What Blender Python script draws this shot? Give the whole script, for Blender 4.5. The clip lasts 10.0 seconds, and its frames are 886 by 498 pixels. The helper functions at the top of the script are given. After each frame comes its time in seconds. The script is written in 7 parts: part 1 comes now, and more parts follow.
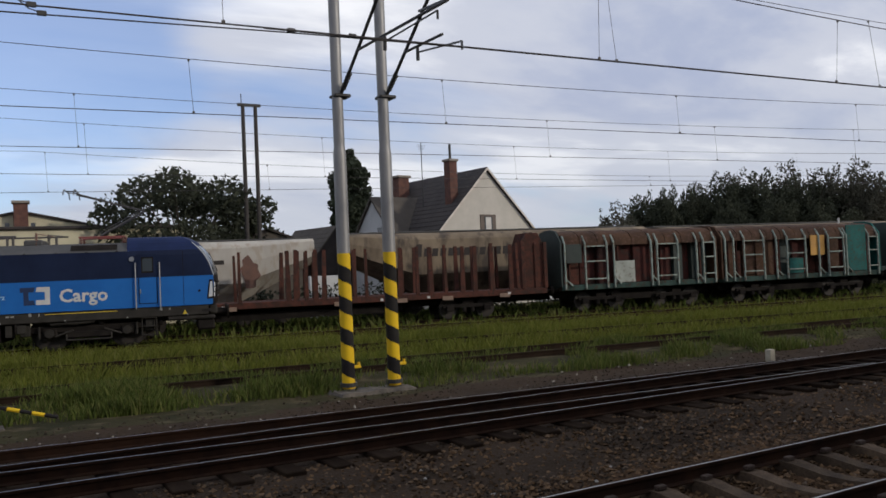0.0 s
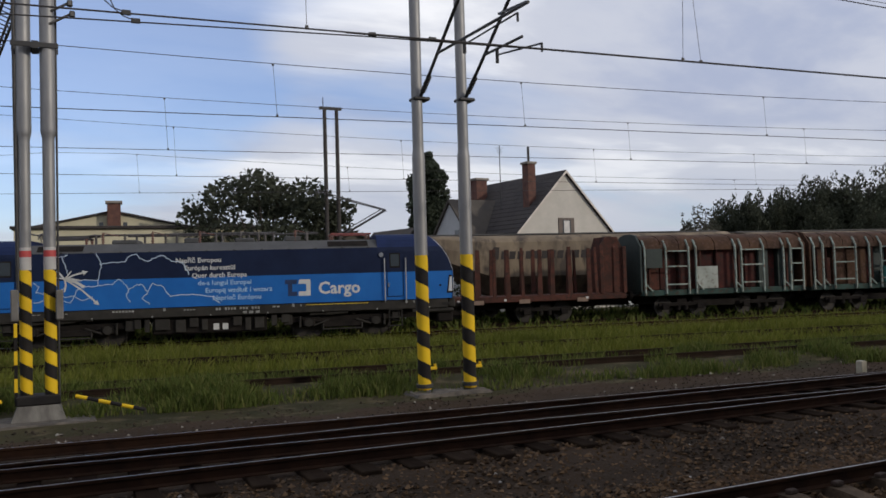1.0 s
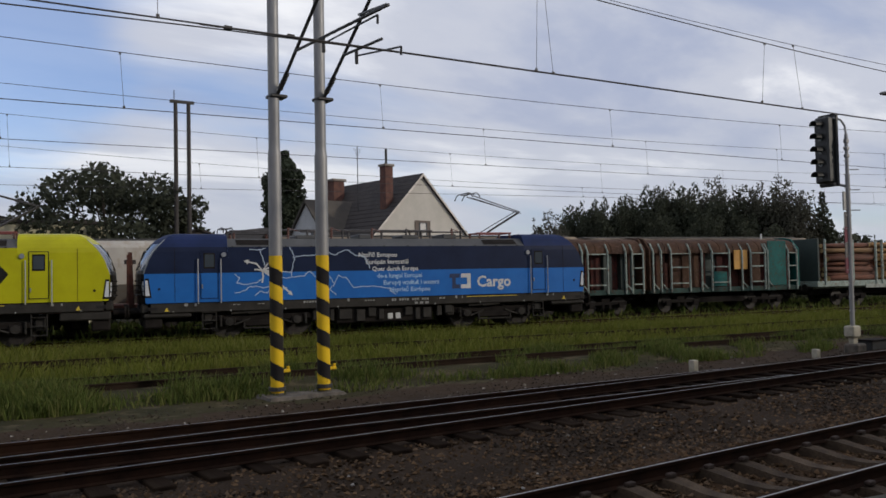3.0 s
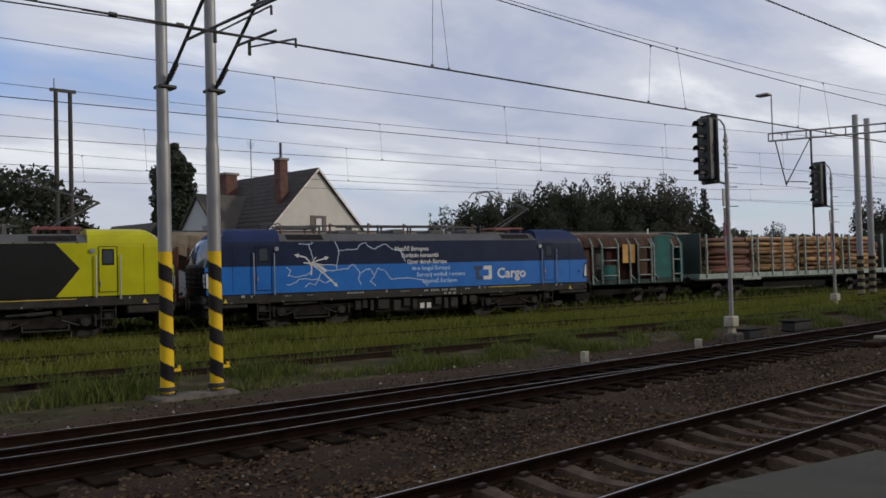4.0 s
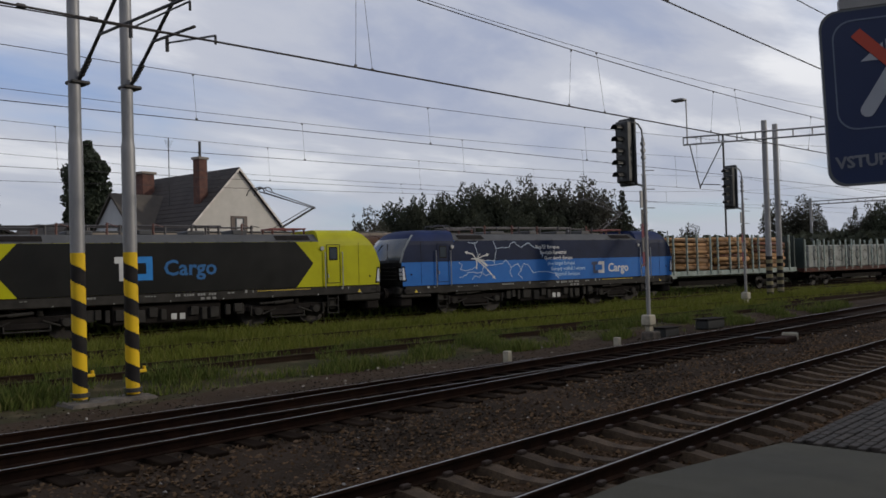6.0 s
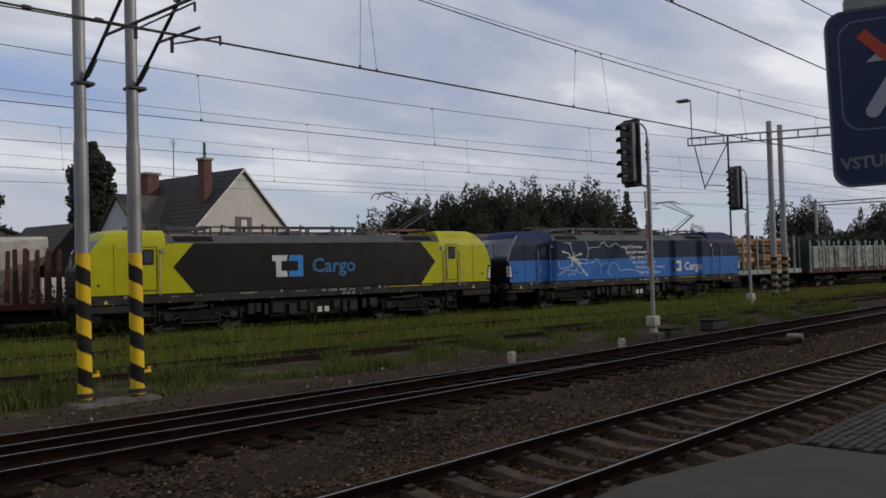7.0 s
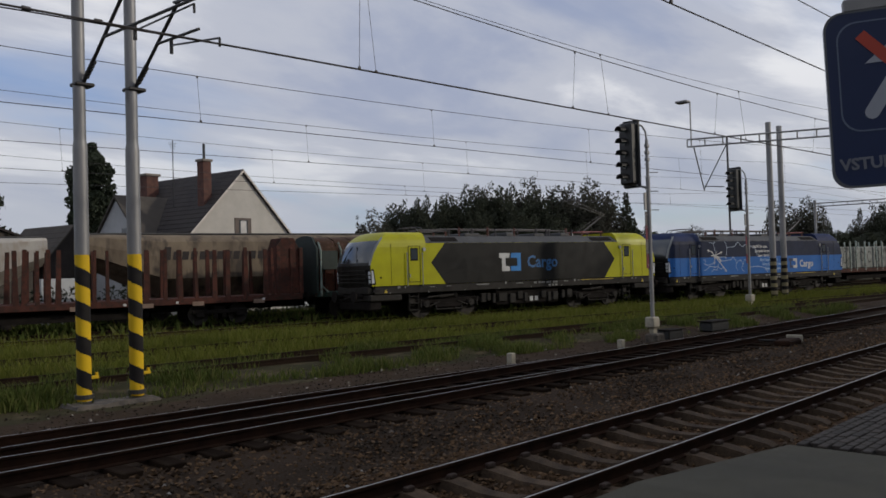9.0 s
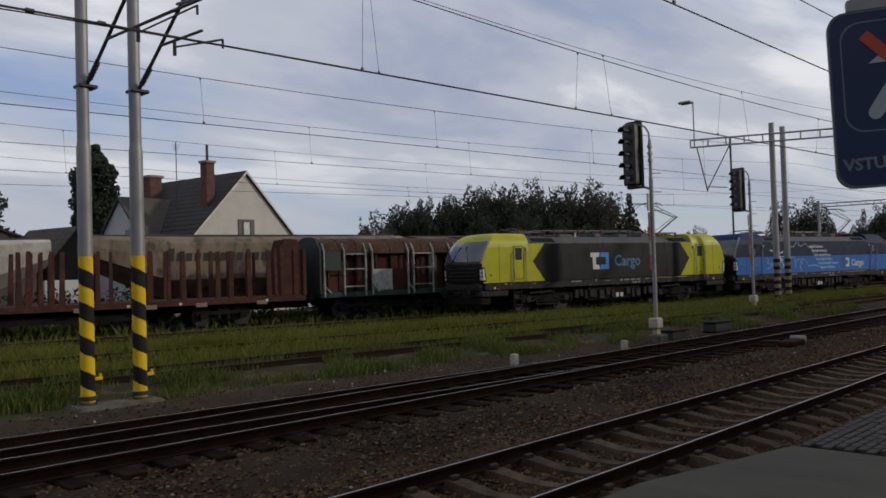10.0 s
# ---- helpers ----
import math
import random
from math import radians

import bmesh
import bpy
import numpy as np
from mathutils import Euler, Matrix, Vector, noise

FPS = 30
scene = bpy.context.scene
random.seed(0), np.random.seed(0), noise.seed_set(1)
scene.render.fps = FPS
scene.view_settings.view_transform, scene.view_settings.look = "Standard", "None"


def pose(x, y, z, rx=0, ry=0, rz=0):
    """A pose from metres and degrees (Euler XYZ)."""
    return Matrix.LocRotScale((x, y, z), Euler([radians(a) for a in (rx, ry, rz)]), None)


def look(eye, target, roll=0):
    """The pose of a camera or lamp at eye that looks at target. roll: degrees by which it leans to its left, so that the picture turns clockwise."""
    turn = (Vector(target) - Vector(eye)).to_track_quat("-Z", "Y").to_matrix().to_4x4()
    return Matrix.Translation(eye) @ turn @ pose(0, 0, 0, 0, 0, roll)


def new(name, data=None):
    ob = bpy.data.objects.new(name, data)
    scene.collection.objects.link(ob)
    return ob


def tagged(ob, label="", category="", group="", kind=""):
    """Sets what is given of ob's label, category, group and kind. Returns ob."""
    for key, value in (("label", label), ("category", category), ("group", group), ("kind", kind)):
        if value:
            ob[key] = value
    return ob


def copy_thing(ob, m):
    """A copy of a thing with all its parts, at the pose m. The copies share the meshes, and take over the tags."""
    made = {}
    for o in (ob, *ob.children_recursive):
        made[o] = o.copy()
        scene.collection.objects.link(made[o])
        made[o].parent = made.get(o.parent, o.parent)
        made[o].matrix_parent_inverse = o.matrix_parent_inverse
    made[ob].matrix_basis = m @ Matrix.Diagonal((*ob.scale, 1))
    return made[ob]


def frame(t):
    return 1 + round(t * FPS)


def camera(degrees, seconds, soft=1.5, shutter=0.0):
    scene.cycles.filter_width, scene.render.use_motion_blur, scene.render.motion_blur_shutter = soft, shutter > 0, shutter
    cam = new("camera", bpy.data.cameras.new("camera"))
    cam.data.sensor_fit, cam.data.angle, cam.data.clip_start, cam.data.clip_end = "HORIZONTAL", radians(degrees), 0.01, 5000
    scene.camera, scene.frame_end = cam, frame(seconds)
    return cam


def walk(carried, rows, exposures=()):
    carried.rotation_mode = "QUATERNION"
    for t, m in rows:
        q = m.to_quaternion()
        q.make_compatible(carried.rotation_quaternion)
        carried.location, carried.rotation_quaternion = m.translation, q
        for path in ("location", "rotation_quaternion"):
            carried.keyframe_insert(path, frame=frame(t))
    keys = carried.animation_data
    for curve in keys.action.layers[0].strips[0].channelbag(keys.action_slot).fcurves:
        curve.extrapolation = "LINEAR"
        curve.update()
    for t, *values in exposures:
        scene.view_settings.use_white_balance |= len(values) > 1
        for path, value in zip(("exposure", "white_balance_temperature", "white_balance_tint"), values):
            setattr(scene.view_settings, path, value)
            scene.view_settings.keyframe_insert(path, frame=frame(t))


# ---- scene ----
# ---------------------------------------------------------------- camera
cam = camera(55.68, 10.0, 1.6)
EYE = (0.0, 0.0, 2.1)
TURNS = [  # seconds, heading to the right of straight across the tracks, pitch, roll
    (0.0, 30.26, 1.65, 2.50),
    (0.2, 27.71, 1.97, 2.44),
    (0.5, 24.28, 1.98, 1.81),
    (1.0, 25.01, 2.02, 1.66),
    (1.5, 25.24, 2.05, 1.70),
    (2.0, 25.29, 2.07, 1.52),
    (2.5, 26.43, 1.97, 1.28),
    (2.7, 30.94, 1.73, 1.52),
    (3.0, 34.82, 1.90, 1.12),
    (3.2, 36.61, 1.61, 1.18),
    (4.3, 42.40, 1.46, 1.52),
    (4.5, 42.40, 1.43, 1.52),
    (5.0, 42.48, 1.44, 1.49),
    (5.2, 45.09, 1.35, 1.60),
    (5.5, 45.16, 1.31, 1.58),
    (5.7, 47.13, 1.29, 1.73),
    (6.8, 46.77, 1.43, 1.50),
    (7.0, 46.78, 1.38, 1.64),
    (7.5, 46.70, 1.51, 1.58),
    (8.0, 46.56, 1.30, 1.58),
    (8.5, 46.61, 1.41, 1.61),
    (9.0, 46.82, 1.46, 1.66),
    (9.5, 46.37, 1.48, 1.80),
    (10.0, 46.61, 1.54, 1.73),
]
walk(cam, [(t, pose(*EYE, 90 + p, r, -a)) for t, a, p, r in TURNS],
     [(0.0, 0.12), (2.5, 0.06), (5.0, -0.02), (5.6, -0.09), (7.0, -0.14), (10.0, -0.2)])

# ---------------------------------------------------------------- world and sun
SUN_AZ, SUN_EL = 140.0, 20.0  # degrees to the right of straight across, height


def build_world():
    w = bpy.data.worlds.new("sky")
    scene.world = w
    w.use_nodes = True
    nt = w.node_tree
    nt.nodes.clear()
    N, L = nt.nodes.new, nt.links.new
    out, bg = N("ShaderNodeOutputWorld"), N("ShaderNodeBackground")
    sky = N("ShaderNodeTexSky")
    sky.sky_type = "NISHITA"
    sky.sun_disc = False
    sky.sun_elevation = radians(SUN_EL)
    sky.sun_rotation = radians(SUN_AZ)
    sky.air_density, sky.dust_density, sky.ozone_density = 1.0, 0.6, 3.0
    tc, sep = N("ShaderNodeTexCoord"), N("ShaderNodeSeparateXYZ")
    L(tc.outputs["Generated"], sep.inputs[0])
    # clouds lie on a flat layer: divide the direction by its height
    addz = N("ShaderNodeMath"); addz.operation = "ADD"; addz.inputs[1].default_value = 0.16
    absz = N("ShaderNodeMath"); absz.operation = "ABSOLUTE"
    L(sep.outputs["Z"], absz.inputs[0]); L(absz.outputs[0], addz.inputs[0])
    dx, dy = N("ShaderNodeMath"), N("ShaderNodeMath")
    dx.operation = dy.operation = "DIVIDE"
    L(sep.outputs["X"], dx.inputs[0]); L(addz.outputs[0], dx.inputs[1])
    L(sep.outputs["Y"], dy.inputs[0]); L(addz.outputs[0], dy.inputs[1])
    comb = N("ShaderNodeCombineXYZ")
    L(dx.outputs[0], comb.inputs[0]); L(dy.outputs[0], comb.inputs[1])
    def field(scale, detail, off, rough=0.5, stretch=(1, 1, 1)):
        m = N("ShaderNodeMapping"); m.inputs["Location"].default_value = off
        m.inputs["Scale"].default_value = stretch
        L(comb.outputs[0], m.inputs[0])
        n = N("ShaderNodeTexNoise"); n.inputs["Scale"].default_value = scale
        n.inputs["Detail"].default_value = detail; n.inputs["Roughness"].default_value = rough
        n.inputs["Distortion"].default_value = 0.3
        L(m.outputs[0], n.inputs["Vector"])
        return n.outputs["Fac"]
    def ramp(fac, stops):
        r = N("ShaderNodeValToRGB")
        r.color_ramp.interpolation = "EASE"
        e = r.color_ramp.elements
        e[0].position, e[0].color = stops[0][0], (*stops[0][1], 1)
        e[1].position, e[1].color = stops[-1][0], (*stops[-1][1], 1)
        for pos, col in stops[1:-1]:
            k = e.new(pos); k.color = (*col, 1)
        L(fac, r.inputs[0])
        return r.outputs[0]
    def mix(fac, a, b):
        m = N("ShaderNodeMix"); m.data_type = "RGBA"
        L(fac, m.inputs[0]); L(a, m.inputs[6]); L(b, m.inputs[7])
        return m.outputs[2]
    # an opening in the clouds, low ahead
    dot = N("ShaderNodeVectorMath"); dot.operation = "DOT_PRODUCT"
    L(tc.outputs["Generated"], dot.inputs[0])
    dot.inputs[1].default_value = (math.sin(radians(1)) * 0.98, math.cos(radians(1)) * 0.98, 0.2)
    gap = N("ShaderNodeMapRange"); gap.interpolation_type = "SMOOTHSTEP"
    gap.inputs[1].default_value, gap.inputs[2].default_value = 0.965, 0.998
    gap.inputs[3].default_value, gap.inputs[4].default_value = 0.0, 0.22
    L(dot.outputs["Value"], gap.inputs[0])
    thin = N("ShaderNodeMath"); thin.operation = "SUBTRACT"
    L(field(0.55, 5, (1.9, 0.35, 0), 0.5, (0.8, 1.25, 1)), thin.inputs[0]); L(gap.outputs[0], thin.inputs[1])
    # a long thin streak of open sky over the houses
    turn, flat = N("ShaderNodeMapping"), N("ShaderNodeMapping")
    turn.inputs["Rotation"].default_value = (0, 0, radians(21))
    flat.inputs["Scale"].default_value, flat.inputs["Location"].default_value = (2.7, 0, 13.0), (0, 0, -2.45)
    L(tc.outputs["Generated"], turn.inputs[0]); L(turn.outputs[0], flat.inputs[0])
    far = N("ShaderNodeVectorMath"); far.operation = "LENGTH"
    L(flat.outputs[0], far.inputs[0])
    streak = N("ShaderNodeMapRange"); streak.interpolation_type = "SMOOTHSTEP"
    streak.inputs[1].default_value, streak.inputs[2].default_value = 0.2, 1.25
    streak.inputs[3].default_value, streak.inputs[4].default_value = 0.16, 0.0
    L(far.outputs["Value"], streak.inputs[0])
    thin_2 = N("ShaderNodeMath"); thin_2.operation = "SUBTRACT"
    L(thin.outputs[0], thin_2.inputs[0]); L(streak.outputs[0], thin_2.inputs[1])
    cover = ramp(thin_2.outputs[0], [(0.28, (0.30, 0.30, 0.30)), (0.46, (1, 1, 1))])
    tone = ramp(field(1.0, 7, (4.2, 1.3, 0), 0.56, (0.7, 1.3, 1)), [(0.33, CLOUD_DARK), (0.50, CLOUD_MID), (0.64, CLOUD_LIGHT)])
    haze = N("ShaderNodeMapRange"); haze.interpolation_type = "SMOOTHSTEP"
    haze.inputs[1].default_value, haze.inputs[2].default_value = 0.03, 0.22
    haze.inputs[3].default_value, haze.inputs[4].default_value = 0.75, 0.0
    L(absz.outputs[0], haze.inputs[0])
    veil = N("ShaderNodeRGB"); veil.outputs[0].default_value = (*HAZE, 1)
    tone = mix(haze.outputs[0], tone, veil.outputs[0])
    scaled = N("ShaderNodeMix"); scaled.data_type = "RGBA"; scaled.blend_type = "MULTIPLY"
    scaled.inputs[0].default_value = 1.0
    L(sky.outputs[0], scaled.inputs[6]); scaled.inputs[7].default_value = (SKY_GAIN * 1.25, SKY_GAIN * 1.25, SKY_GAIN * 1.5, 1)
    col = mix(cover, scaled.outputs[2], tone)
    L(col, bg.inputs[0])
    bg.inputs[1].default_value = SKY_STRENGTH
    L(bg.outputs[0], out.inputs[0])


CLOUD_DARK, CLOUD_MID, CLOUD_LIGHT = (3.9, 4.4, 5.9), (5.55, 5.85, 6.8), (8.9, 9.0, 9.4)
HAZE = (5.0, 5.35, 6.1)
SKY_GAIN, SKY_STRENGTH = 1.0, 0.1
build_world()
sun = new("sun", bpy.data.lights.new("sun", "SUN"))
sun.data.energy, sun.data.angle, sun.data.color = 1.7, radians(2.0), (1.0, 0.91, 0.78)
sun.matrix_world = look((0, 0, 60), Vector((0, 0, 60)) - Vector((math.sin(radians(SUN_AZ)) * math.cos(radians(SUN_EL)),
                        math.cos(radians(SUN_AZ)) * math.cos(radians(SUN_EL)), math.sin(radians(SUN_EL)))))


# ---------------------------------------------------------------- materials
MATS = {}


def mat(name, c1, c2=None, scale=4.0, rough=0.7, metal=0.0, bump=0.0, bscale=None, c3=None, fine=60.0, vary=0.0, coat=0.0, spec=0.5, stretch=None, lo=0.35, hi=0.65):
    """A surface of two colours mixed by a coarse noise, flecked by a fine one, with relief."""
    if name in MATS:
        return MATS[name]
    m = bpy.data.materials.new(name)
    m.use_nodes = True
    nt = m.node_tree
    N, L = nt.nodes.new, nt.links.new
    b = nt.nodes["Principled BSDF"]
    tc = N("ShaderNodeTexCoord")
    vec = tc.outputs["Object"]
    if stretch:
        mp = N("ShaderNodeMapping"); mp.inputs["Scale"].default_value = stretch
        L(vec, mp.inputs[0]); vec = mp.outputs[0]
    def noise_tex(s, d=4):
        n = N("ShaderNodeTexNoise"); n.inputs["Scale"].default_value = s; n.inputs["Detail"].default_value = d
        n.inputs["Roughness"].default_value = 0.6
        L(vec, n.inputs["Vector"])
        return n.outputs["Fac"]
    c2 = c2 or tuple(v * 0.75 for v in c1)
    r = N("ShaderNodeValToRGB")
    e = r.color_ramp.elements
    e[0].position, e[0].color = lo, (*c1, 1)
    e[1].position, e[1].color = hi, (*c2, 1)
    L(noise_tex(scale, 6), r.inputs[0])
    col = r.outputs[0]
    if c3:
        r2 = N("ShaderNodeValToRGB")
        e2 = r2.color_ramp.elements
        e2[0].position, e2[0].color = 0.52, (0, 0, 0, 1)
        e2[1].position, e2[1].color = 0.66, (1, 1, 1, 1)
        L(noise_tex(fine, 3), r2.inputs[0])
        mx = N("ShaderNodeMix"); mx.data_type = "RGBA"
        L(r2.outputs[0], mx.inputs[0]); L(col, mx.inputs[6]); mx.inputs[7].default_value = (*c3, 1)
        col = mx.outputs[2]
    if vary:
        oi = N("ShaderNodeObjectInfo")
        hsv = N("ShaderNodeHueSaturation")
        mr = N("ShaderNodeMapRange"); mr.inputs[3].default_value = 1 - vary; mr.inputs[4].default_value = 1 + vary
        L(oi.outputs["Random"], mr.inputs[0]); L(mr.outputs[0], hsv.inputs["Value"]); L(col, hsv.inputs["Color"])
        col = hsv.outputs[0]
    L(col, b.inputs["Base Color"])
    rr = N("ShaderNodeMapRange"); rr.inputs[3].default_value = max(0.05, rough - 0.12); rr.inputs[4].default_value = min(1, rough + 0.12)
    L(noise_tex(scale * 3, 3), rr.inputs[0]); L(rr.outputs[0], b.inputs["Roughness"])
    b.inputs["Metallic"].default_value = metal
    b.inputs["Specular IOR Level"].default_value = spec
    b.inputs["Coat Weight"].default_value = coat
    if bump:
        bp = N("ShaderNodeBump"); bp.inputs["Strength"].default_value = bump; bp.inputs["Distance"].default_value = 0.02
        L(noise_tex(bscale or fine, 3), bp.inputs["Height"]); L(bp.outputs[0], b.inputs["Normal"])
    MATS[name] = m
    return m


def glow(name, col, strength):
    m = bpy.data.materials.new(name)
    m.use_nodes = True
    b = m.node_tree.nodes["Principled BSDF"]
    b.inputs["Base Color"].default_value = (*col, 1)
    b.inputs["Emission Color"].default_value = (*col, 1)
    b.inputs["Emission Strength"].default_value = strength
    return m


BALLAST = mat("ballast", (0.064, 0.037, 0.020), (0.034, 0.021, 0.012), 0.8, 0.95, bump=1.0, bscale=22, c3=(0.090, 0.056, 0.031), fine=26, spec=0.05)
CINDER = mat("cinder", (0.046, 0.030, 0.019), (0.028, 0.019, 0.012), 0.7, 0.95, bump=0.8, bscale=26, c3=(0.055, 0.043, 0.034), fine=32, spec=0.05)
SOIL = mat("soil", (0.046, 0.040, 0.020), (0.026, 0.026, 0.013), 0.7, 0.95, bump=0.8, bscale=14, c3=(0.075, 0.060, 0.036), fine=2.2, spec=0.05)
RAIL = mat("rail_rust", (0.034, 0.017, 0.010), (0.018, 0.010, 0.007), 3, 0.9, 0.0, bump=0.3, fine=50, spec=0.08)
RAILTOP = mat("rail_shine", (0.40, 0.385, 0.36), (0.22, 0.21, 0.195), 5, 0.36, 1.0)
OLDRAIL = mat("rail_old", (0.026, 0.017, 0.012), (0.016, 0.011, 0.008), 3, 0.95, 0.0, bump=0.3, fine=50, spec=0.05)
CONCRETE = mat("sleeper_concrete", (0.105, 0.074, 0.048), (0.054, 0.038, 0.026), 5, 0.95, bump=0.4, fine=60, vary=0.25, spec=0.15, c3=(0.04, 0.028, 0.02))
SLAB = mat("platform_asphalt", (0.056, 0.050, 0.029), (0.038, 0.034, 0.020), 1.2, 0.95, bump=0.25, bscale=90, c3=(0.062, 0.057, 0.042), fine=120)
GALV = mat("galvanised", (0.27, 0.265, 0.26), (0.19, 0.19, 0.195), 2.5, 0.55, 0.5, bump=0.05, stretch=(1, 1, 0.25))
DARKSTEEL = mat("dark_steel", (0.045, 0.043, 0.042), (0.028, 0.027, 0.027), 4, 0.6, 0.3)
WIRE = mat("wire", (0.05, 0.045, 0.045), (0.035, 0.03, 0.03), 4, 0.6, 0.3)
YELLOW = mat("mast_yellow", (0.66, 0.43, 0.012), (0.56, 0.36, 0.015), 3, 0.65, spec=0.2, stretch=(1, 1, 0.4))
BLACKP = mat("mast_black", (0.012, 0.011, 0.012), (0.020, 0.018, 0.017), 3, 0.75, spec=0.15)


# ---------------------------------------------------------------- mesh helpers
def part(name, bm, material, parent=None, label="", smooth=False):
    """Links a bmesh as one mesh object under a thing or a part."""
    me = bpy.data.meshes.new(name)
    bm.to_mesh(me)
    bm.free()
    for m in (material if isinstance(material, (list, tuple)) else [material]):
        me.materials.append(m)
    if smooth:
        for p in me.polygons:
            p.use_smooth = True
    ob = new(name, me)
    if parent is not None:
        ob.parent = parent
    if label:
        ob["label"] = label
    return ob


def shared(name, me, m, parent):
    ob = new(name, me)
    ob.parent = parent
    ob.matrix_basis = m
    return ob


def thing(name, m, label, category, group="", kind=""):
    ob = new(name)
    ob.empty_display_size = 0.2
    ob.matrix_basis = m
    return tagged(ob, label, category, group, kind)


def box(bm, x0, x1, y0, y1, z0, z1, bevel=0.0, mi=0, m=None):
    mm = Matrix.Translation(((x0 + x1) / 2, (y0 + y1) / 2, (z0 + z1) / 2)) @ Matrix.Diagonal((x1 - x0, y1 - y0, z1 - z0, 1))
    r = bmesh.ops.create_cube(bm, size=1.0, matrix=mm)
    vs = r["verts"]
    fs = {f for v in vs for f in v.link_faces}
    if bevel:
        es = {e for v in vs for e in v.link_edges}
        rb = bmesh.ops.bevel(bm, geom=list(es), offset=bevel, segments=1, affect="EDGES", profile=0.6)
        fs |= set(rb["faces"])
        vs = list({v for f in fs if f.is_valid for v in f.verts})
    for f in fs:
        if f.is_valid:
            f.material_index = mi
    if m is not None:
        bmesh.ops.transform(bm, matrix=m, verts=[v for v in vs if v.is_valid])
    return bm


def rod(bm, a, b, r, seg=8, r2=None, mi=0):
    a, b = Vector(a), Vector(b)
    d = b - a
    mm = Matrix.Translation((a + b) / 2) @ d.to_track_quat("Z", "Y").to_matrix().to_4x4()
    res = bmesh.ops.create_cone(bm, cap_ends=True, segments=seg, radius1=r, radius2=r if r2 is None else r2, depth=d.length, matrix=mm)
    for f in {f for v in res["verts"] for f in v.link_faces}:
        f.material_index = mi
    return bm


def sweep(bm, pts, profile, mats=None, closed=True):
    """Carries a profile of (sideways, up) points along a path; sideways is to the path's left."""
    rings = []
    for i, p in enumerate(pts):
        a, b = pts[max(i - 1, 0)], pts[min(i + 1, len(pts) - 1)]
        d = (Vector(b) - Vector(a)).normalized()
        n = Vector((-d.y, d.x, 0)).normalized()
        rings.append([bm.verts.new(Vector(p) + n * u + Vector((0, 0, v))) for u, v in profile])
    k = len(profile)
    for r0, r1 in zip(rings, rings[1:]):
        for j in range(k if closed else k - 1):
            f = bm.faces.new((r0[j], r1[j], r1[(j + 1) % k], r0[(j + 1) % k]))
            if mats:
                f.material_index = mats[j]
    if closed:
        bm.faces.new(rings[0])
        bm.faces.new(list(reversed(rings[-1])))
    bmesh.ops.recalc_face_normals(bm, faces=bm.faces)
    return bm


def B():
    return bmesh.new()


# ---------------------------------------------------------------- the tracks' lines
def y_train(x):
    u = (x - 25) / 25
    return 27.956 - 5.364 * u + 0.193 * u * u - 0.031 * u ** 3


def d_train(x):
    u = (x - 25) / 25
    return (-5.364 + 0.386 * u - 0.093 * u * u) / 25


def line_off(off):
    """The line beside the train's track, off metres further away."""
    def f(x):
        d = d_train(x)
        return y_train(x) + off * math.hypot(1, d)
    return f


def y_one(x):
    return 5.56 - 0.002 * x


def y_two(x):
    return 10.85 - 0.016 * x


def y_branch(x):
    # the turnout's curved route leaves the second track towards the left
    return y_two(x) + 0.066 * max(0.0, 17 - x)


def y_three(x):
    return 19.3 - 0.13 * (x - 4.7) if x < 30 else 13.0 + 3.01 * math.exp(-(x - 30) * 0.0432)


def y_four(x):
    return 23.9 - 0.19 * (x - 8)


def path(f, x0, x1, step=1.5, z=0.0, side=0.0):
    out, x = [], x0
    while x < x1 + 1e-6:
        d = (f(x + 0.05) - f(x - 0.05)) / 0.1
        h = math.hypot(1, d)
        out.append((x - side * d / h, f(x) + side / h, z))
        x += step
    return out


# ---------------------------------------------------------------- ground
def ground_height(x, y):
    """Ballast shoulders under the tracks, a little lower between them."""
    z = -0.34
    for f, w in ((y_one, 1.9), (y_two, 2.1), (y_branch, 2.1)):
        d = abs(y - f(x))
        z = max(z, -(0.25 if f is y_one else 0.225) - 0.12 * min(1, max(0, (d - w) / 0.9)))
    for f in (y_three, y_four, y_train, line_off(4.75), line_off(9.5)):
        d = abs(y - f(x))
        z = max(z, -0.15 - 0.15 * min(1, max(0, (d - 1.5) / 0.9)))
    return z


